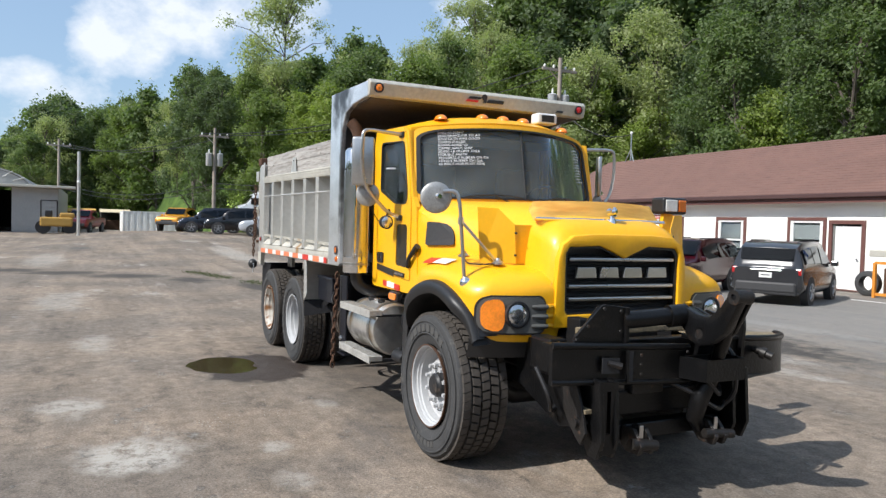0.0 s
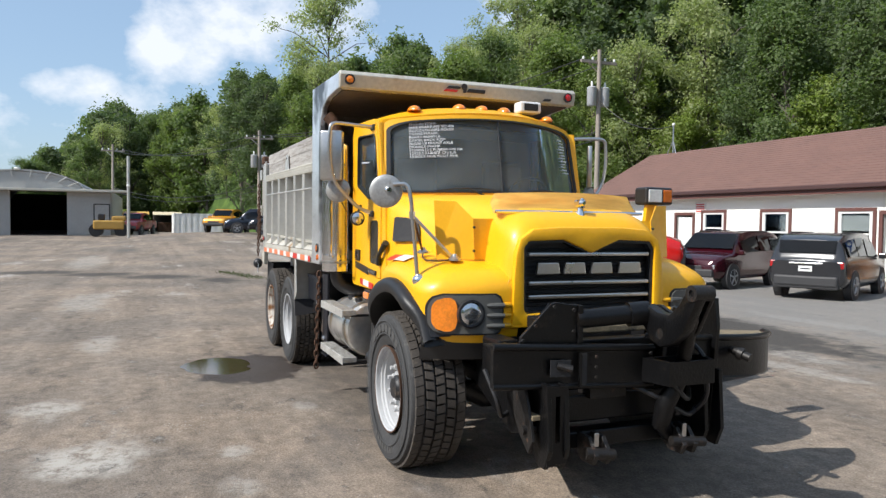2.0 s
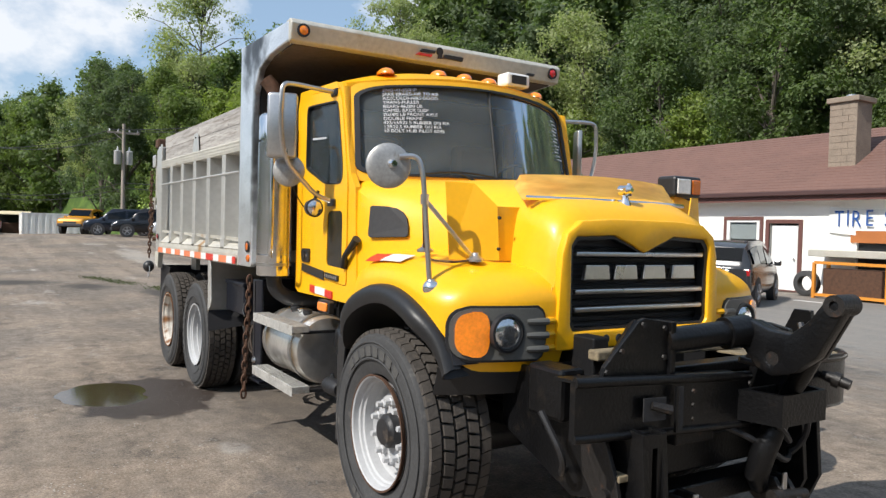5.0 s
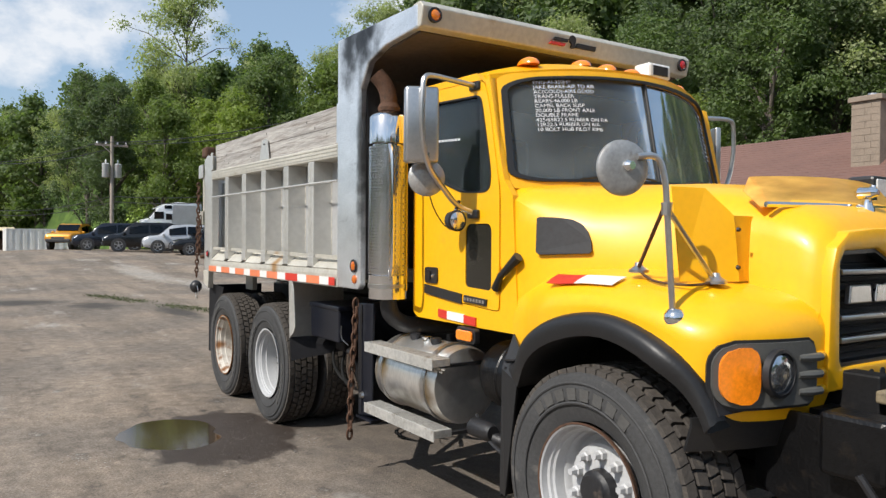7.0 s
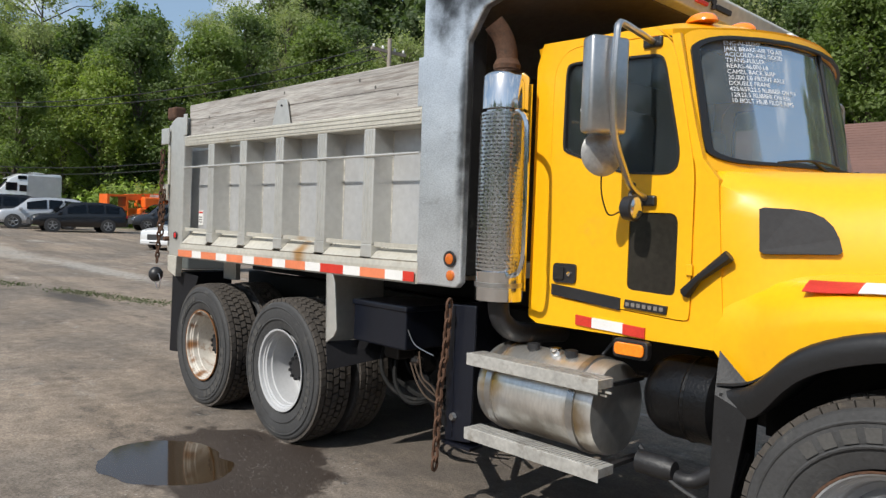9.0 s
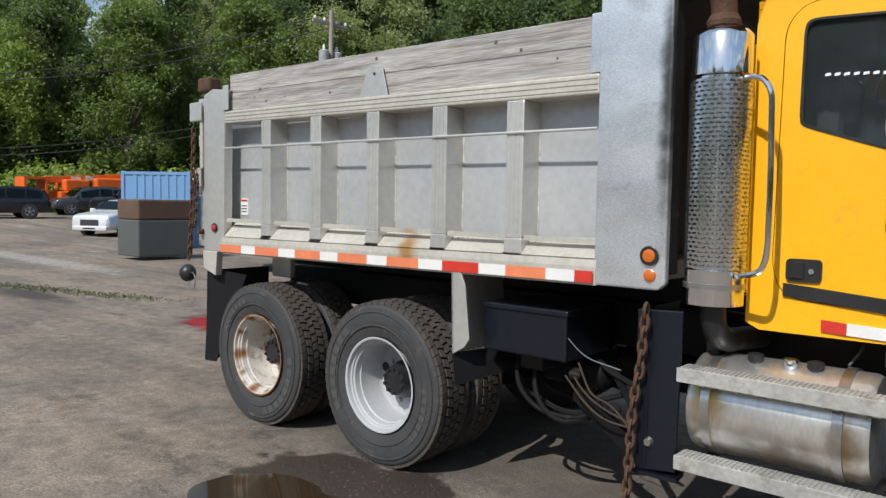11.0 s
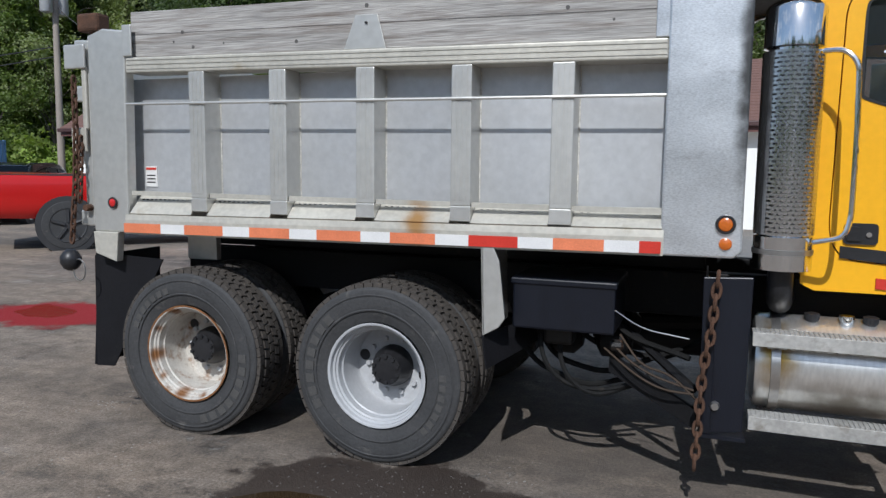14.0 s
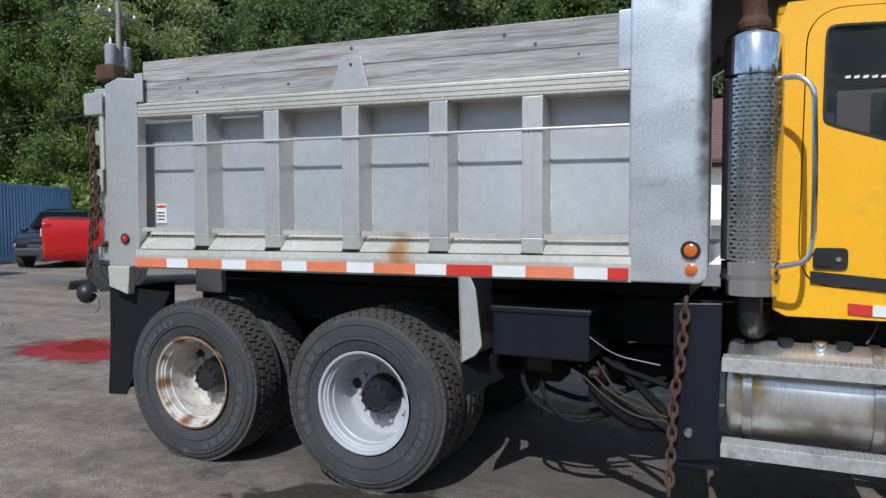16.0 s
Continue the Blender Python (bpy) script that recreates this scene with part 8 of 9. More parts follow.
part("hitch_leg_front", plate("x", 0.985, 1.005, [(-0.70, 0.82), (-0.57, 0.81), (-0.57, 0.38), (-0.70, 0.37)], [[(-0.65, 0.50), (-0.62, 0.50), (-0.62, 0.76), (-0.65, 0.76)]]), PLOW, hitch)
ear = part("leg_ear", plate("y", -0.765, -0.745, [(0.70, 0.80), (0.84, 0.80), (0.92, 0.62), (0.95, 0.50), (0.90, 0.42), (0.80, 0.50), (0.72, 0.60)], r=0.003), PLOW_WORN, hitch)
part("ear_step", box(0.80, 0.93, -0.755, -0.70, 0.61, 0.64, 0.006), DUSTY, ear)
part("ear_pin", tube([(0.87, -0.79, 0.55), (0.87, -0.68, 0.55)], 0.025, 10), PLOW_WORN, ear, "", True)
for y in (0.42, 0.54):
    part("hitch_leg", plate("y", y - 0.014, y + 0.014, [(x - 0.03, z + 0.01) for x, z in LEG], r=0.003), PLOW, hitch)
part("lower_beam", box(0.66, 0.80, -0.70, 0.56, 0.54, 0.70, 0.01), PLOW, hitch)
part("lower_beam", box(0.74, 0.86, -0.62, 0.54, 0.40, 0.50, 0.01), PLOW, hitch)
# plates added to close up the hitch's shadow on the ground
part("skid_plate", box(0.14, 0.78, -0.68, 0.52, 0.585, 0.60, 0.004), PLOW, hitch, "black plate added under the hitch to shade the ground")
for y in (-0.72, 0.56):
    part("push_frame", plate("y", y - 0.012, y + 0.012, [(0.10, 0.98), (0.78, 0.98), (0.78, 0.50), (0.62, 0.46), (0.10, 0.66)], r=0.004), PLOW, hitch)
edge_line = [(x - 0.004, y, tilt(y) - 0.006) for x, y in BAR[1:]]
part("rolled_edge", tube(edge_line, 0.021, 10), PLOW, hitch, "rubbed rolled edge of the bumper", True)
part("rolled_edge", tube([(x, y, z - 0.222) for x, y, z in edge_line], 0.018, 10), PLOW, hitch, "", True)
part("rolled_edge", tube([(x - 0.006, y, tilt(y) + 0.052) for x, y in WING], 0.021, 10), PLOW, hitch, "", True)
part("control_box", box(0.70, 0.84, -0.32, -0.06, 0.68, 0.78, 0.01), PLOW_WORN, hitch)
for y in (-0.40, -0.31, 0.22, 0.30):
    part("lug", plate("y", y - 0.014, y + 0.014, [(0.84, 0.50), (0.97, 0.50), (1.05, 0.41), (1.02, 0.35), (0.90, 0.35), (0.84, 0.40)], r=0.003), PLOW_WORN, hitch)
part("lug_pin", tube([(1.0, -0.45, 0.42), (1.02, -0.27, 0.40)], 0.035, 10), PLOW_WORN, hitch, "", True)
part("lug_pin", tube([(1.0, 0.15, 0.43), (1.02, 0.38, 0.41)], 0.03, 10), PLOW_WORN, hitch, "", True)
for y in (-0.38, 0.24):
    part("lug_handle", box(1.0, 1.012, y - 0.014, y + 0.014, 0.45, 0.53, 0.003), STEEL, hitch)
part("lower_arm", tube([(1.0, 0.20, 0.80), (0.98, 0.12, 0.66), (0.94, 0.12, 0.52), (0.90, 0.20, 0.44)], [0.05, 0.06, 0.055, 0.04], 12), PLOW, hitch, "", True)
for p in ([(0.90, 0.05, 0.88), (1.05, 0.12, 0.78), (1.02, 0.26, 0.66), (0.92, 0.34, 0.72)], [(0.86, 0.30, 1.05), (1.02, 0.38, 0.95), (1.0, 0.42, 0.66), (0.90, 0.36, 0.54)], [(0.90, 0.02, 1.06), (1.0, 0.16, 1.02), (1.06, 0.30, 1.08), (0.98, 0.36, 1.22)], [(0.84, -0.1, 0.78), (0.96, 0.06, 0.70), (0.98, 0.30, 0.56), (0.92, 0.40, 0.60)], [(0.60, -0.90, 0.85), (0.72, -0.86, 0.66), (0.62, -0.80, 0.55), (0.50, -0.6, 0.62)]):
    part("hydraulic_hose", tube(smooth_line(p), 0.015, 7), BLACK, hitch, "", True)
for y in (-0.36, 0.02):
    for z in (0.84, 0.90, 0.96):
        part("bolt", lathe("x", (0.958, y, z), [(0, 0.011), (0.010, 0.010)], 6), PLOW_WORN, hitch)
# front axle and engine underside; pan, liners and panel added to block skylight
axle = part("front_axle", tube([(-0.42, -0.95, 0.52), (-0.42, -0.6, 0.50), (-0.42, -0.45, 0.42), (-0.42, 0.5, 0.42), (-0.42, 0.66, 0.50), (-0.42, 1.0, 0.52)], [0.09, 0.08, 0.075, 0.075, 0.08, 0.09], 10), BLACK, truck, "black front axle beam", True)
for y in (-0.50, 0.56):
    part("leaf_spring", box(-1.15, 0.30, y - 0.05, y + 0.05, 0.56, 0.66, 0.02), BLACK, axle)
part("tie_rod", tube([(-0.64, -0.85, 0.46), (-0.64, 0.9, 0.46)], 0.025, 8), CHASSIS, axle)
part("oil_pan", box(-1.1, 0.05, -0.28, 0.34, 0.55, 0.95, 0.05), CHASSIS, truck)
part("inner_fender", box(-1.1, 0.16, -0.62, -0.59, 0.72, 1.20), CHASSIS, truck)
part("inner_fender", box(-1.1, 0.16, 0.65, 0.68, 0.72, 1.20), CHASSIS, truck)
part("splash_panel", box(0.26, 0.30, -0.62, 0.68, 0.52, 0.98), CHASSIS, truck)
part("radiator", box(0.10, 0.19, -0.5, 0.55, 0.75, 1.62), DARK, truck)


# ---- vehicles on the lot ----
PAINTS = {}


def car_paint(name, col, rough=0.22):
    if name not in PAINTS:
        PAINTS[name] = mat(name, col, rough, 0.25, 0.05, 1.5, 30, 0.0, coat=0.5)
    return PAINTS[name]


HUBCAP = mat("alloy_wheel", (0.42, 0.43, 0.44), 0.3, 0.8, 0.1, 8, 60, 0.02)
PLASTIC = mat("grey_plastic_trim", (0.035, 0.035, 0.037), 0.6, 0, 0.1, 5, 60, 0.05)
TAIL = mat("tail_lamp_red", (0.35, 0.01, 0.012), 0.15, 0, 0.1, 8, 60, 0.0, coat=0.8)
HEAD = mat("head_lamp_clear", (0.65, 0.67, 0.70), 0.12, 0.7, 0.15, 12, 60, 0.0, coat=1.0)


def vehicle(name, label, paint, st, wheels, r, width, glassed, windscreen, rear, group="", plate_back=True, bed=None, trim=True):
    """A car facing +x from rows (x, sill, belt, roof, half width): a skin with its glass, lamps and wheels."""
    v = thing(name, (0, 0, 0), label, "car" if "pickup" not in name else "pickup", group)
    def ring(s):
        x, zb, zt, zr, w = s
        t = 0.0 if zr - zt < 0.1 else 1.0
        inn = 0.80 if t else 0.93
        return [Vector((x, w * 0.90, zb)), Vector((x, w, zb + 0.14)), Vector((x, w * 1.01, (zb + zt) / 2 + 0.05)), Vector((x, w * 0.985, zt - 0.03 + 0.03 * t)), Vector((x, w * inn, zr - 0.035)), Vector((x, w * inn * 0.86, zr)), Vector((x, 0, zr + 0.02))]
    def at(x):
        for a, c in zip(st, st[1:]):
            if a[0] <= x <= c[0]:
                t = (x - a[0]) / (c[0] - a[0])
                return [p.lerp(q, t) for p, q in zip(ring(a), ring(c))]
    rows = []
    for k in range(len(st) - 1):
        for j in range(4):
            t = j / 4
            lin = [p.lerp(q, t) for p, q in zip(ring(st[k]), ring(st[k + 1]))]
            p0, p1, p2, p3 = (ring(st[min(max(k + o, 0), len(st) - 1)]) for o in (-1, 0, 1, 2))
            h = []
            for i, (a, c, d, e) in enumerate(zip(p0, p1, p2, p3)):
                cr = 0.5 * ((2 * c) + (d - a) * t + (2 * a - 5 * c + 4 * d - e) * t * t + (3 * c - a - 3 * d + e) * t ** 3)
                h.append(Vector((lin[i].x, lin[i].y * 0.4 + cr.y * 0.6, lin[i].z * 0.4 + cr.z * 0.6)))
            rows.append(h)
    rows.append(ring(st[-1]))
    smooth_rows = []
    for h in rows:
        g = bent(h, 2)
        smooth_rows.append(g + [Vector((p.x, -p.y, p.z)) for p in g[-2::-1]])
    body = part("body", loft(smooth_rows, caps=True), paint, v, "", True)
    for (x0, x1) in glassed:
        for s in (1, -1):
            q = []
            for x, f in ((x0, 0.10), (x1, 0.10), (x1, 0.88), (x0, 0.88)):
                a = at(x)
                p = a[3].lerp(a[4], f) + Vector((0, 0.042, 0.006))
                q.append(Vector((p.x, p.y * s, p.z)))
            b = bmesh.new()
            b.faces.new([b.verts.new(p) for p in q])
            part("side_window", thicken(b, 0.008), CAR_GLASS, body)
    for nm, (x0, x1, f) in (("windscreen", windscreen), ("rear_window", rear)):
        a, c = at(x0), at(x1)
        q = [a[4] * (1 - f) + c[4] * f, c[4] * 0.92 + a[4] * 0.08]
        out_x = 0.05 if nm == "windscreen" else -0.03
        pts = [Vector((p.x + out_x, p.y * s * 0.94, p.z + 0.07)) for p, s in ((q[0], 1), (q[0], -1), (q[1], -1), (q[1], 1))]
        b = bmesh.new()
        b.faces.new([b.verts.new(p) for p in pts])
        part(nm, thicken(b, 0.01), CAR_GLASS, body)
    xf, xr = st[-1][0], st[0][0]
    wf, zf = st[-2][4], st[-2][2]
    zr_ = st[1][2]
    for s in (1, -1):
        y0, y1 = sorted((s * wf * 0.62, s * wf * 0.97))
        part("headlight", box(xf - 0.28, xf - 0.03, y0, y1, zf - 0.19, zf - 0.05, 0.03), HEAD, v, "")
        y0, y1 = sorted((s * st[1][4] * 0.66, s * st[1][4] * 1.0))
        part("taillight", box(xr + 0.01, xr + 0.16, y0, y1, zr_ - 0.22, zr_ - 0.04, 0.03), TAIL, v, "")
        m = at(windscreen[0] - 0.25 if windscreen[0] > windscreen[1] else windscreen[0])
        p = m[3]
        part("mirror", box(p.x - 0.09, p.x + 0.09, *sorted((s * (p.y + 0.02), s * (p.y + 0.2))), p.z + 0.02, p.z + 0.17, 0.03), paint, v)
    if "suv" in name:
        for s in (1, -1):
            part("roof_rail", tube([(st[3][0], s * st[3][4] * 0.66, st[3][3] + 0.0), (st[3][0] + 0.15, s * st[3][4] * 0.68, st[3][3] + 0.06), (st[5][0] - 0.1, s * st[5][4] * 0.68, st[5][3] + 0.07), (st[5][0] + 0.08, s * st[5][4] * 0.66, st[5][3] - 0.02)], 0.02, 6), PLASTIC, v, "", True)
        part("lower_cladding", box(xr - 0.03, xr + 0.2, -wf * 0.96, wf * 0.96, st[1][1] - 0.08, st[1][1] + 0.10, 0.04), PLASTIC, v)
        part("hatch_strip", box(xr - 0.02, xr + 0.06, -wf * 0.5, wf * 0.5, zr_ - 0.12, zr_ - 0.08, 0.01), CHROME, v)
    part("grille", box(xf - 0.05, xf + 0.015, -wf * 0.5, wf * 0.5, zf - 0.32, zf - 0.08, 0.02), PLASTIC, v, "dark grille")
    if trim:
        part("front_bumper", box(xf - 0.14, xf + 0.05, -wf * 0.93, wf * 0.93, st[-2][1], st[-2][1] + 0.24, 0.05), PLASTIC, v)
    else:
        part("front_bumper", box(xf - 0.14, xf + 0.03, -wf * 0.93, wf * 0.93, st[-2][1] - 0.06, st[-2][1] + 0.14, 0.05), paint, v)
        part("lower_intake", box(xf - 0.05, xf + 0.035, -wf * 0.34, wf * 0.34, st[-2][1] - 0.01, st[-2][1] + 0.07, 0.02), PLASTIC, v)
    part("rear_bumper", box(xr - 0.06, xr + 0.14, -wf * 0.95, wf * 0.95, st[1][1] - 0.02, st[1][1] + 0.25, 0.05), PLASTIC if trim else paint, v)
    pb = part("number_plate", box(xr - 0.02 if bed is None else xr - 0.07, xr + 0.0 if bed is None else xr - 0.055, -0.16, 0.16, zr_ - 0.30, zr_ - 0.16), WHITE, v)
    part("plate_bar", box(xr - 0.028 if bed is None else xr - 0.078, xr - 0.02 if bed is None else xr - 0.07, -0.11, 0.11, zr_ - 0.242, zr_ - 0.218), NAVY_BLACK, pb)
    for x in wheels:
        for s in (1, -1):
            yo = s * (width / 2 - 0.10)
            part("wheel_arch", lathe("y", (x, s * (width / 2 - 0.06), r), [(-s * 0.12, r * 1.16), (s * 0.072, r * 1.16)], 26), PLASTIC, v)
            w = part("wheel", lathe("y", (x, yo, r), [(-s * 0.11, r * 0.6), (-s * 0.10, r), (s * 0.09, r), (s * 0.12, r * 0.93), (s * 0.125, r * 0.7)], 26), RUBBER, v, "", True)
            part("rim", lathe("y", (x, yo + s * 0.10, r), [(0, r * 0.70), (s * 0.034, r * 0.68), (s * 0.012, r * 0.55), (s * 0.022, r * 0.2), (s * 0.034, r * 0.1)], 22), HUBCAP, w, "", True)
            for k in range(5):
                a = 2 * math.pi * k / 5
                part("spoke", tube([(x + r * 0.12 * math.sin(a), yo + s * 0.135, r + r * 0.12 * math.cos(a)), (x + r * 0.62 * math.sin(a), yo + s * 0.128, r + r * 0.62 * math.cos(a))], r * 0.07, 5), HUBCAP, w)
    if bed:
        x0, x1, z = bed
        part("bed_liner", box(x0 + 0.06, x1 - 0.05, -width / 2 + 0.12, width / 2 - 0.12, z - 0.02, z + 0.012), PLASTIC, v, "black bed cover")
    return v


SUV = [(-2.20, 0.45, 0.95, 0.98, 0.80), (-2.12, 0.36, 1.02, 1.12, 0.88), (-2.00, 0.32, 1.05, 1.50, 0.91), (-1.55, 0.30, 1.06, 1.64, 0.92), (-0.4, 0.28, 1.03, 1.68, 0.93), (0.55, 0.28, 1.00, 1.62, 0.93), (0.85, 0.28, 0.99, 1.40, 0.93), (1.25, 0.28, 0.98, 1.06, 0.92), (1.85, 0.32, 0.92, 0.98, 0.88), (2.12, 0.36, 0.78, 0.86, 0.80), (2.20, 0.42, 0.66, 0.74, 0.70)]
BIG = [(x * 1.13, z * 1.08, t * 1.1, q * 1.12, w * 1.06) for x, z, t, q, w in SUV]
WAGON = [(-2.40, 0.45, 0.92, 0.96, 0.80), (-2.32, 0.34, 1.0, 1.08, 0.88), (-2.05, 0.30, 1.02, 1.45, 0.91), (-1.5, 0.28, 1.0, 1.60, 0.92), (-0.3, 0.27, 0.98, 1.63, 0.92), (0.45, 0.27, 0.96, 1.56, 0.92), (0.80, 0.27, 0.95, 1.32, 0.92), (1.30, 0.27, 0.93, 1.0, 0.91), (2.0, 0.30, 0.86, 0.92, 0.88), (2.32, 0.36, 0.72, 0.80, 0.80), (2.40, 0.42, 0.62, 0.70, 0.70)]
SEDAN = [(-2.38, 0.45, 0.90, 0.96, 0.78), (-2.30, 0.32, 0.98, 1.04, 0.88), (-1.65, 0.26, 0.96, 1.06, 0.91), (-0.95, 0.25, 0.94, 1.34, 0.91), (-0.2, 0.25, 0.93, 1.42, 0.91), (0.4, 0.25, 0.92, 1.36, 0.91), (0.85, 0.25, 0.90, 1.10, 0.91), (1.15, 0.25, 0.88, 0.96, 0.90), (1.95, 0.24, 0.82, 0.88, 0.88), (2.30, 0.26, 0.72, 0.80, 0.84), (2.38, 0.32, 0.62, 0.70, 0.76)]
TRUCKS = [(-2.90, 0.62, 1.22, 1.25, 0.93), (-2.86, 0.55, 1.24, 1.27, 0.98), (-1.05, 0.50, 1.24, 1.27, 0.99), (-0.98, 0.50, 1.22, 1.80, 0.99), (0.10, 0.48, 1.20, 1.90, 0.99), (0.75, 0.48, 1.18, 1.84, 0.99), (1.05, 0.48, 1.17, 1.60, 0.99), (1.40, 0.48, 1.16, 1.26, 0.98), (2.55, 0.50, 1.12, 1.18, 0.97), (2.85, 0.55, 1.0, 1.08, 0.92), (2.92, 0.60, 0.85, 0.95, 0.86)]

suv_g, big_g, wag_g, sed_g, trk_g = [(-1.85, -1.15), (-1.05, -0.35), (-0.25, 0.75)], [(-2.1, -1.3), (-1.2, -0.4), (-0.3, 0.85)], [(-1.95, -1.25), (-1.15, -0.35), (-0.25, 0.7)], [(-1.1, -0.35), (-0.25, 0.72)], [(-0.9, -0.12), (-0.02, 0.95)]


def parked(make, x, y, heading, size=1.0):
    make.matrix_basis = pose(x, y, ground_z(x, y), 0, 0, heading) @ Matrix.Scale(size, 4)
    return make


def suv(label, paint):
    return vehicle("suv", label, paint, SUV, (-1.33, 1.33), 0.35, 1.86, suv_g, (1.25, 0.55, 0.15), (-2.12, -2.0, 0.1))


def big_suv(label, paint):
    return vehicle("large_suv", label, paint, BIG, (-1.5, 1.52), 0.40, 1.98, big_g, (1.41, 0.62, 0.15), (-2.39, -2.26, 0.1), "cars parked in a row")


parked(suv("dark grey compact suv parked facing the shop", car_paint("dark_grey_car_paint", (0.034, 0.035, 0.039))), -9.15, 13.4, 115, 0.93)
parked(suv("maroon compact suv parked nose out by the shop", car_paint("maroon_car_paint", (0.045, 0.004, 0.009))), -12.1, 12.7, -70, 0.92)
pk = vehicle("pickup", "bright red crew pickup with a black bed cover, parked", car_paint("red_car_paint", (0.60, 0.012, 0.010)), TRUCKS, (-1.75, 1.85), 0.42, 2.04, trk_g, (1.40, 0.75, 0.15), (-1.05, -0.6, 0.3), bed=(-2.86, -1.05, 1.25))
parked(pk, -14.15, 8.4, 50, 1.18)
for o in pk.children_recursive:
    if o.name.startswith(("rim", "spoke")):
        o.data.materials[0] = PLASTIC
parked(suv("black suv parked against the blue container", car_paint("black_car_paint", (0.012, 0.012, 0.014))), -22.2, 11.2, -62)
# the far row
parked(big_suv("black large suv in the far row of cars", car_paint("black_car_paint", (0.012, 0.012, 0.014))), -49.9, 6.3, -98)
parked(big_suv("dark blue large suv in the far row of cars", car_paint("blue_black_car_paint", (0.012, 0.016, 0.028))), -54.2, 5.0, -98)
parked(vehicle("suv", "silver suv in the far row of cars", car_paint("silver_car_paint", (0.48, 0.50, 0.53), 0.3), [(x * 1.06, z, t * 1.04, q * 1.05, w) for x, z, t, q, w in SUV], (-1.4, 1.42), 0.37, 1.9, suv_g, (1.32, 0.58, 0.15), (-2.24, -2.12, 0.1), "cars parked in a row"), -46.7, 8.0, -100)
parked(vehicle("station_wagon", "black station wagon at the end of the far row", car_paint("black_car_paint", (0.012, 0.012, 0.014)), WAGON, (-1.35, 1.42), 0.34, 1.86, wag_g, (1.30, 0.45, 0.15), (-2.32, -2.05, 0.1), "cars parked in a row"), -43.2, 9.0, -96)
parked(vehicle("sedan", "white four-door sedan with a black grille", car_paint("white_car_paint", (0.72, 0.73, 0.74), 0.3), SEDAN, (-1.35, 1.40), 0.33, 1.85, sed_g, (1.15, 0.4, 0.15), (-1.65, -0.95, 0.25), trim=False), -31.5, 10.3, -62)
pky = vehicle("pickup", "old yellow pickup at the end of the far row", car_paint("amber_yellow_car_paint", (0.62, 0.27, 0.01), 0.4), TRUCKS, (-1.75, 1.85), 0.42, 2.04, trk_g, (1.40, 0.75, 0.15), (-1.05, -0.6, 0.3), "cars parked in a row", bed=(-2.86, -1.05, 1.25))
parked(pky, -59.0, 3.2, -28)
pkr = vehicle("pickup", "faded red pickup parked beside the steel pole", car_paint("faded_red_car_paint", (0.36, 0.05, 0.06), 0.5), TRUCKS, (-1.75, 1.85), 0.42, 2.04, trk_g, (1.40, 0.75, 0.15), (-1.05, -0.6, 0.3), bed=(-2.86, -1.05, 1.25))
parked(pkr, -64.5, -4.0, -15)
parked(suv("dark suv parked behind the far row", car_paint("grey_blue_car_paint", (0.05, 0.055, 0.065))), -47.0, 15.4, -95)
parked(vehicle("pickup", "black pickup parked behind the white sedan", car_paint("black_car_paint", (0.012, 0.012, 0.014)), TRUCKS, (-1.75, 1.85), 0.42, 2.04, trk_g, (1.40, 0.75, 0.15), (-1.05, -0.6, 0.3), bed=(-2.86, -1.05, 1.25)), -42.6, 16.6, -150)

# white semi tractor
sz = ground_z(-46.5, 9.6)
semi = thing("semi_tractor", (-46.5, 9.6, sz), "white semi tractor with a tall rounded sleeper", "truck")
SEMI = car_paint("white_cab_paint", (0.74, 0.75, 0.76), 0.35)
prof = [(5.4, 0.9), (5.3, 1.7), (5.8, 2.2), (6.3, 2.45), (6.9, 3.2), (7.6, 3.55), (8.4, 3.68), (10.2, 3.60), (10.2, 0.9)]
part("cab", plate("x", -47.6, -45.3, [(y + 0.9, sz + z) for y, z in prof], r=0.12), SEMI, semi, "", True)
part("sleeper_side", plate("x", -45.3, -45.28, [(8.7, sz + 1.0), (11.0, sz + 1.0), (11.0, sz + 3.4), (8.9, sz + 3.45)]), mat("grey_sleeper_side", (0.45, 0.45, 0.46), 0.5), semi)
part("windscreen", plate("x", -47.4, -45.5, [(7.0, sz + 2.42), (7.65, sz + 3.1), (7.63, sz + 3.13), (6.97, sz + 2.44)]), CAR_GLASS, semi)
for a, c, z0, z1 in ((7.5, 8.2, 2.35, 2.9), (8.35, 8.8, 2.3, 2.75), (8.25, 8.8, 3.15, 3.4)):
    part("side_window", box(-45.31, -45.27, a, c, sz + z0, sz + z1), CAR_GLASS, semi)
for y in (7.4, 10.6):
    w_ = part("wheel", lathe("x", (-45.5, y, sz + 0.5), [(-0.15, 0.3), (-0.15, 0.5), (0.12, 0.5), (0.15, 0.44), (0.15, 0.3)], 24), RUBBER, semi, "", True)
    part("rim", lathe("x", (-45.42, y, sz + 0.5), [(0, 0.29), (0.07, 0.27), (0.02, 0.1)], 20), HUBCAP, w_, "", True)

semi.matrix_basis = Matrix.Translation((-58.5, 10.6, ground_z(-58.5, 10.6))) @ Matrix.Scale(1.0, 4)

# orange lift machine behind the cars
oz = ground_z(-52, 17)
LIFT = mat("orange_machine_paint", (0.75, 0.13, 0.015), 0.45, 0, 0.1, 2, 40, 0.03)
lift = thing("boom_lift", (-52, 17, oz), "orange boom lift folded down behind the cars", "machine")
part("chassis", box(-53.2, -50.8, 15.2, 19.4, oz + 0.6, oz + 1.4, 0.1), LIFT, lift)
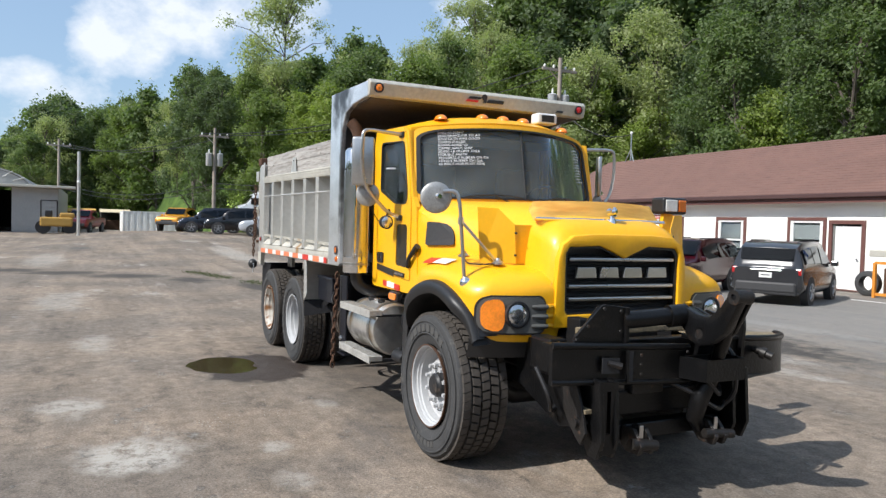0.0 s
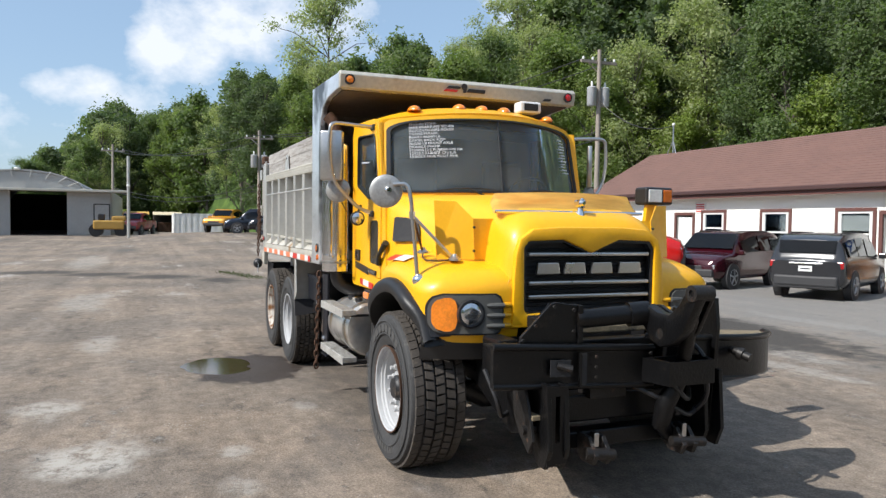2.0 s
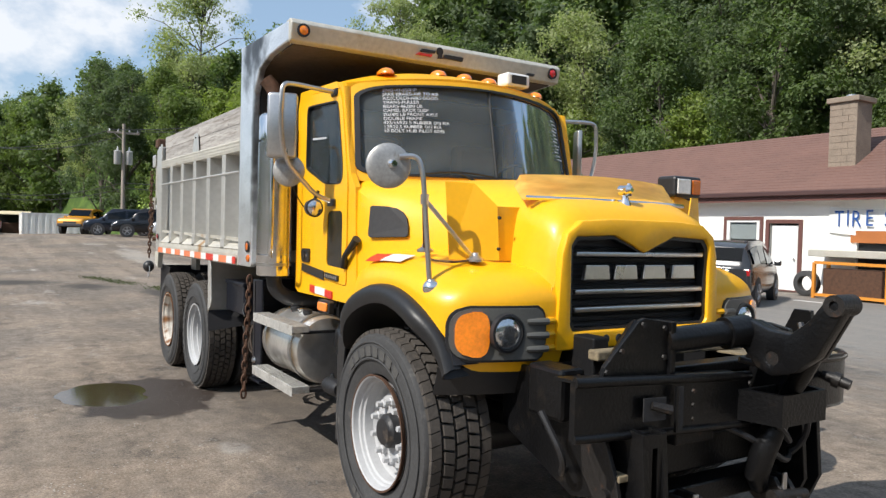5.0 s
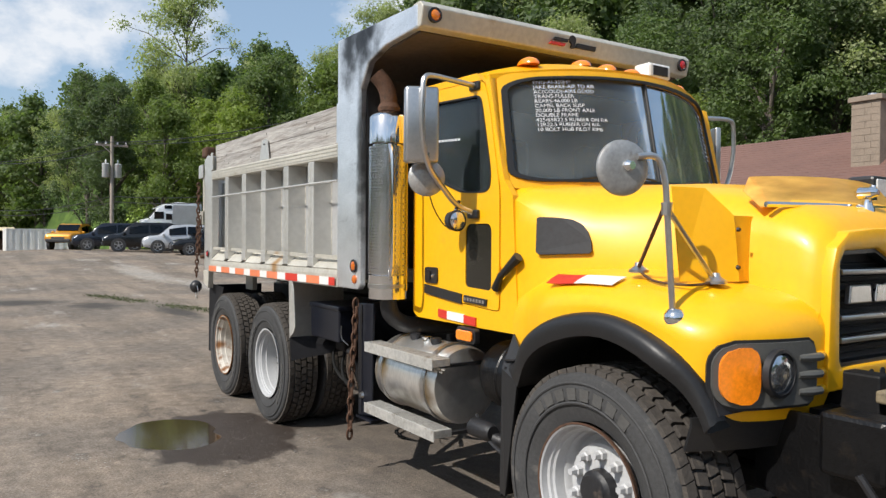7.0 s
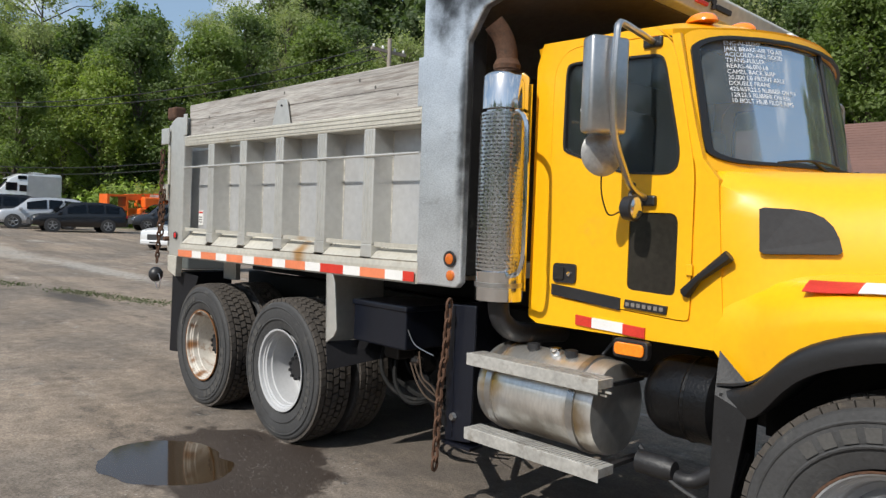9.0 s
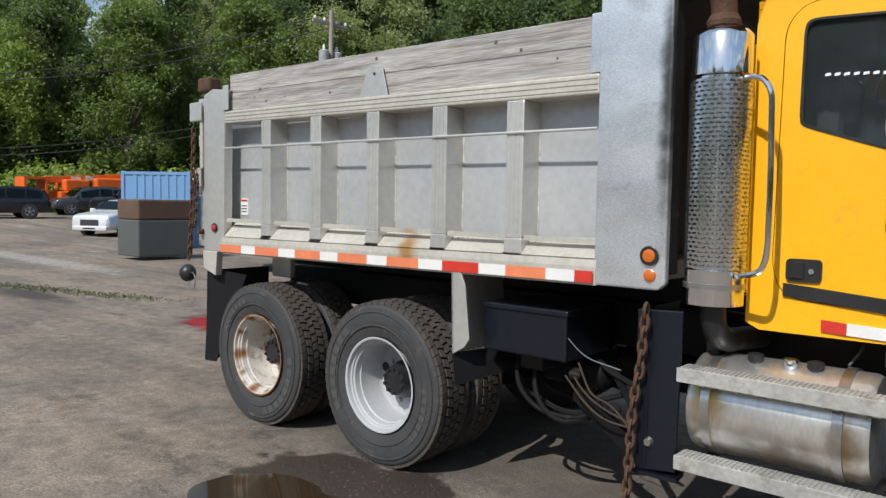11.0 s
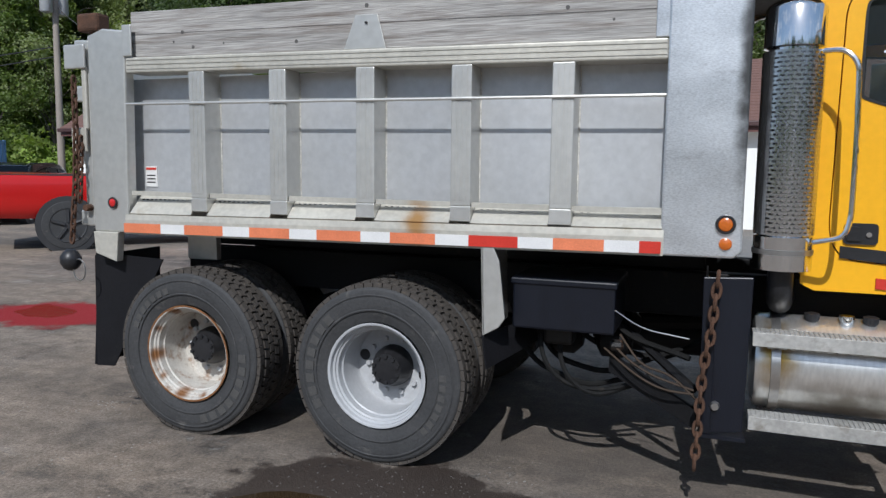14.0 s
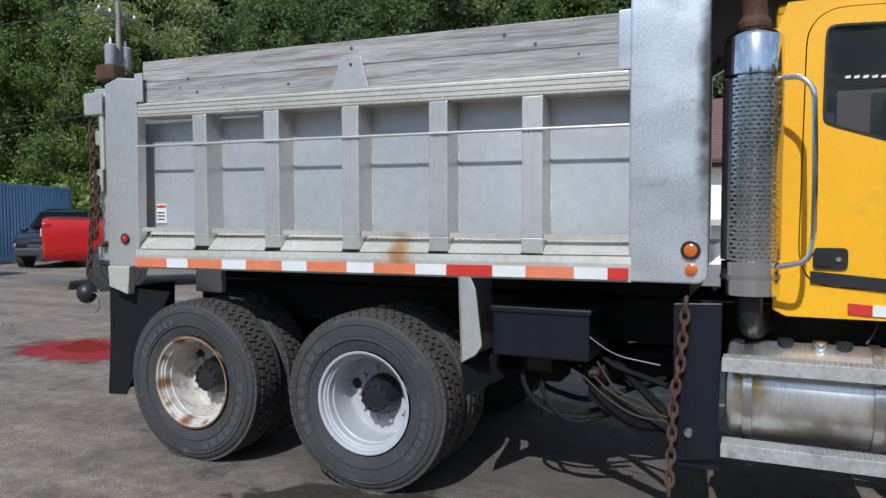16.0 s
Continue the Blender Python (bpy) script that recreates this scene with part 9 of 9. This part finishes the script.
part("turret", box(-53.0, -51.0, 15.6, 17.2, oz + 1.4, oz + 2.2, 0.12), LIFT, lift)
part("engine_cover", box(-53.0, -51.0, 17.6, 19.8, oz + 1.4, oz + 2.35, 0.12), LIFT, lift)
part("boom", plate("x", -52.2, -51.6, [(14.6, oz + 1.9), (20.2, oz + 2.3), (20.2, oz + 2.7), (14.6, oz + 2.35)], r=0.03), LIFT, lift)
part("basket", plate("x", -52.8, -51.2, [(13.2, oz + 1.2), (14.6, oz + 1.2), (14.6, oz + 2.3), (13.2, oz + 2.3)], [[(13.35, oz + 1.5), (14.45, oz + 1.5), (14.45, oz + 2.15), (13.35, oz + 2.15)]]), LIFT, lift)
for k in range(2):
    part("text_bar", box(-51.58, -51.55, 16.2 + 0.9 * k, 16.8 + 0.9 * k, oz + 2.15 + 0.06 * k, oz + 2.4 + 0.06 * k), WHITE, lift)
for y in (15.9, 18.8):
    part("wheel", lathe("x", (-50.7, y, oz + 0.45), [(-0.2, 0.2), (-0.2, 0.45), (0.2, 0.45), (0.2, 0.2)], 20), RUBBER, lift, "", True)

# yellow road roller by the garage
rz = ground_z(-58, -5.9)
RY = mat("machine_yellow", (0.42, 0.25, 0.055), 0.5, 0, 0.15, 2, 40, 0.05, (0.2, 0.13, 0.06), 0.2)
rol = thing("road_roller", (-58, -5.9, rz), "worn yellow road roller with a dark roll frame", "machine")
part("body", box(-59.0, -57.2, -6.9, -4.7, rz + 0.55, rz + 1.25, 0.12), RY, rol)
part("hood", box(-58.8, -57.4, -5.6, -4.6, rz + 1.2, rz + 1.6, 0.12), RY, rol)
part("seat", box(-58.5, -57.9, -6.6, -6.1, rz + 1.25, rz + 1.75, 0.08), BLACK, rol)
for y in (-6.9, -5.8):
    part("roll_bar", tube([(-58.7, y, rz + 1.2), (-58.7, y, rz + 2.5)], 0.05, 6), BLACK, rol)
part("canopy_bar", tube([(-58.7, -6.9, rz + 2.5), (-58.7, -5.8, rz + 2.5)], 0.05, 6), BLACK, rol)
for y in (-6.7, -4.9):
    part("drum", lathe("x", (-58.1, y, rz + 0.5), [(-0.8, 0.3), (-0.8, 0.5), (0.8, 0.5), (0.8, 0.3)], 24), BLACK_RUST, rol, "", True)
bkt = thing("loader_bucket", (-57, -15.0, 0.25), "rusty loader bucket resting by the garage", "bucket")
part("shell", thicken(loft([[(-57.6, y, 0.3), (-57.6, y, 0.9), (-57.3, y, 1.35), (-56.9, y, 1.5)] for y in (-16.6, -13.9)]), 0.05), RUST, bkt)
for y in (-16.6, -13.9):
    part("cheek", plate("y", y - 0.03, y + 0.03, [(-57.6, 0.3), (-56.6, 0.3), (-56.8, 1.5), (-57.3, 1.35), (-57.6, 0.9)]), RUST, bkt)


# ---- containers and sheds ----
def container(name, label, x0, x1, y0, y1, h, z, colour, doors_axis="x", ribs=0.28):
    c = thing(name, ((x0 + x1) / 2, (y0 + y1) / 2, z), label, "container")
    part("shell", box(x0 + 0.04, x1 - 0.04, y0 + 0.04, y1 - 0.04, z + 0.1, z + h - 0.05), colour, c)
    for x in (x0, x1 - 0.12):
        for y in (y0, y1 - 0.12):
            part("corner_post", box(x, x + 0.12, y, y + 0.12, z, z + h, 0.01), colour, c)
    for zz in (z + 0.02, z + h - 0.12):
        for a in ((x0 + 0.12, x1 - 0.12, y0, y0 + 0.1), (x0 + 0.12, x1 - 0.12, y1 - 0.1, y1), (x0, x0 + 0.1, y0 + 0.12, y1 - 0.12), (x1 - 0.1, x1, y0 + 0.12, y1 - 0.12)):
            part("rail", box(*a, zz, zz + 0.1), colour, c)
    k = x0 + 0.2
    while k < x1 - 0.3:
        for y in (y0 + 0.012, y1 - 0.045):
            part("corrugation", box(k, k + ribs * 0.5, y, y + 0.035, z + 0.13, z + h - 0.13, 0.008), colour, c)
        k += ribs
    k = y0 + 0.2
    while k < y1 - 0.3:
        for x in (x0 + 0.012, x1 - 0.045):
            part("corrugation", box(x, x + 0.035, k, k + ribs * 0.5, z + 0.13, z + h - 0.13, 0.008), colour, c)
        k += ribs
    return c


BLUE = mat("blue_container_paint", (0.15, 0.29, 0.50), 0.55, 0.1, 0.12, 0.8, 20, 0.08, (0.12, 0.10, 0.09), 0.12)
bc = container("shipping_container", "blue corrugated shipping container at the lot edge", -31.4, -21.4, 6.0, 8.44, 2.6, 0, BLUE)
bc.matrix_basis = Matrix.Translation((-23.6, 8.6, 0)) @ pose(0, 0, 0, 0, 0, 125) @ Matrix.Translation((5.0, 1.22, 0))
note = thing("container_notice", (-22.6, 9.6, 1.0), "white notice sheet on the blue container", "sign")
part("sheet", box(-0.35, 0.35, -0.015, 0.0, 0, 0.55), WHITE, note)
REST[note.name] = Matrix()
for o in note.children:
    o.matrix_parent_inverse = Matrix()
note.matrix_basis = Matrix.Translation((-23.6, 8.6, 0.95)) @ pose(0, 0, 0, 0, 0, 125) @ Matrix.Translation((1.85, -0.02, 0))
part("text_bar", box(-0.25, 0.25, -0.019, -0.015, 0.3, 0.36), BLUE, note).matrix_parent_inverse = Matrix()
dump = thing("dumpster", (-20.6, 5.8, 0), "rusty dark grey steel dumpster beside the blue container", "dumpster")
part("shell", box(-21.2, -20.0, 5.0, 6.6, 0.1, 1.1, 0.04), mat("grey_dumpster_paint", (0.085, 0.095, 0.09), 0.6, 0, 0.15, 2, 30, 0.1, (0.14, 0.10, 0.07), 0.2), dump)
part("lid", box(-21.2, -20.0, 5.0, 6.6, 1.1, 1.65, 0.05), mat("tan_brown_board", (0.11, 0.065, 0.042), 0.8, 0, 0.2, 3, 30, 0.2), dump, "rust-brown lid")
PALE = mat("pale_grey_container_paint", (0.82, 0.82, 0.80), 0.6, 0.1, 0.08, 0.7, 20, 0.08, (0.30, 0.27, 0.22), 0.15)
cz = ground_z(-76, 2.5)
container("storage_container", "pale grey storage container at the far edge", -84, -76, -0.6, 4.6, 2.35, cz - 0.15, PALE, ribs=0.6)
TARP = mat("faded_yellow_tarp", (0.62, 0.38, 0.09), 0.8, 0, 0.15, 1, 20, 0.1)
for k, (ya, yb, m) in enumerate(((-6.2, -3.0, TARP), (-2.6, 0.6, mat("pale_tarp", (0.62, 0.53, 0.36), 0.8)))):
    zz = ground_z(-88, -2)
    sh = thing("open_shed", (-88, (ya + yb) / 2, zz), "low open storage shed with a %s sheet roof" % ("yellow" if k == 0 else "pale"), "shed")
    part("roof", thicken(loft([[(-86.4, ya, zz + 2.0), (-86.4, yb, zz + 2.0)], [(-88, ya, zz + 2.35), (-88, yb, zz + 2.35)], [(-91, ya, zz + 2.2), (-91, yb, zz + 2.2)]]), 0.06), m, sh)
    for y in (ya + 0.1, yb - 0.1):
        part("post", box(-86.6, -86.5, y - 0.05, y + 0.05, zz, zz + 2.0), POLEWOOD, sh)
    part("back_wall", box(-91, -90.9, ya, yb, zz, zz + 2.1), DARK, sh)
    part("stored_load", box(-89.5, -87.5, ya + 0.5, yb - 0.5, zz, zz + 1.1, 0.1), RUST, sh)
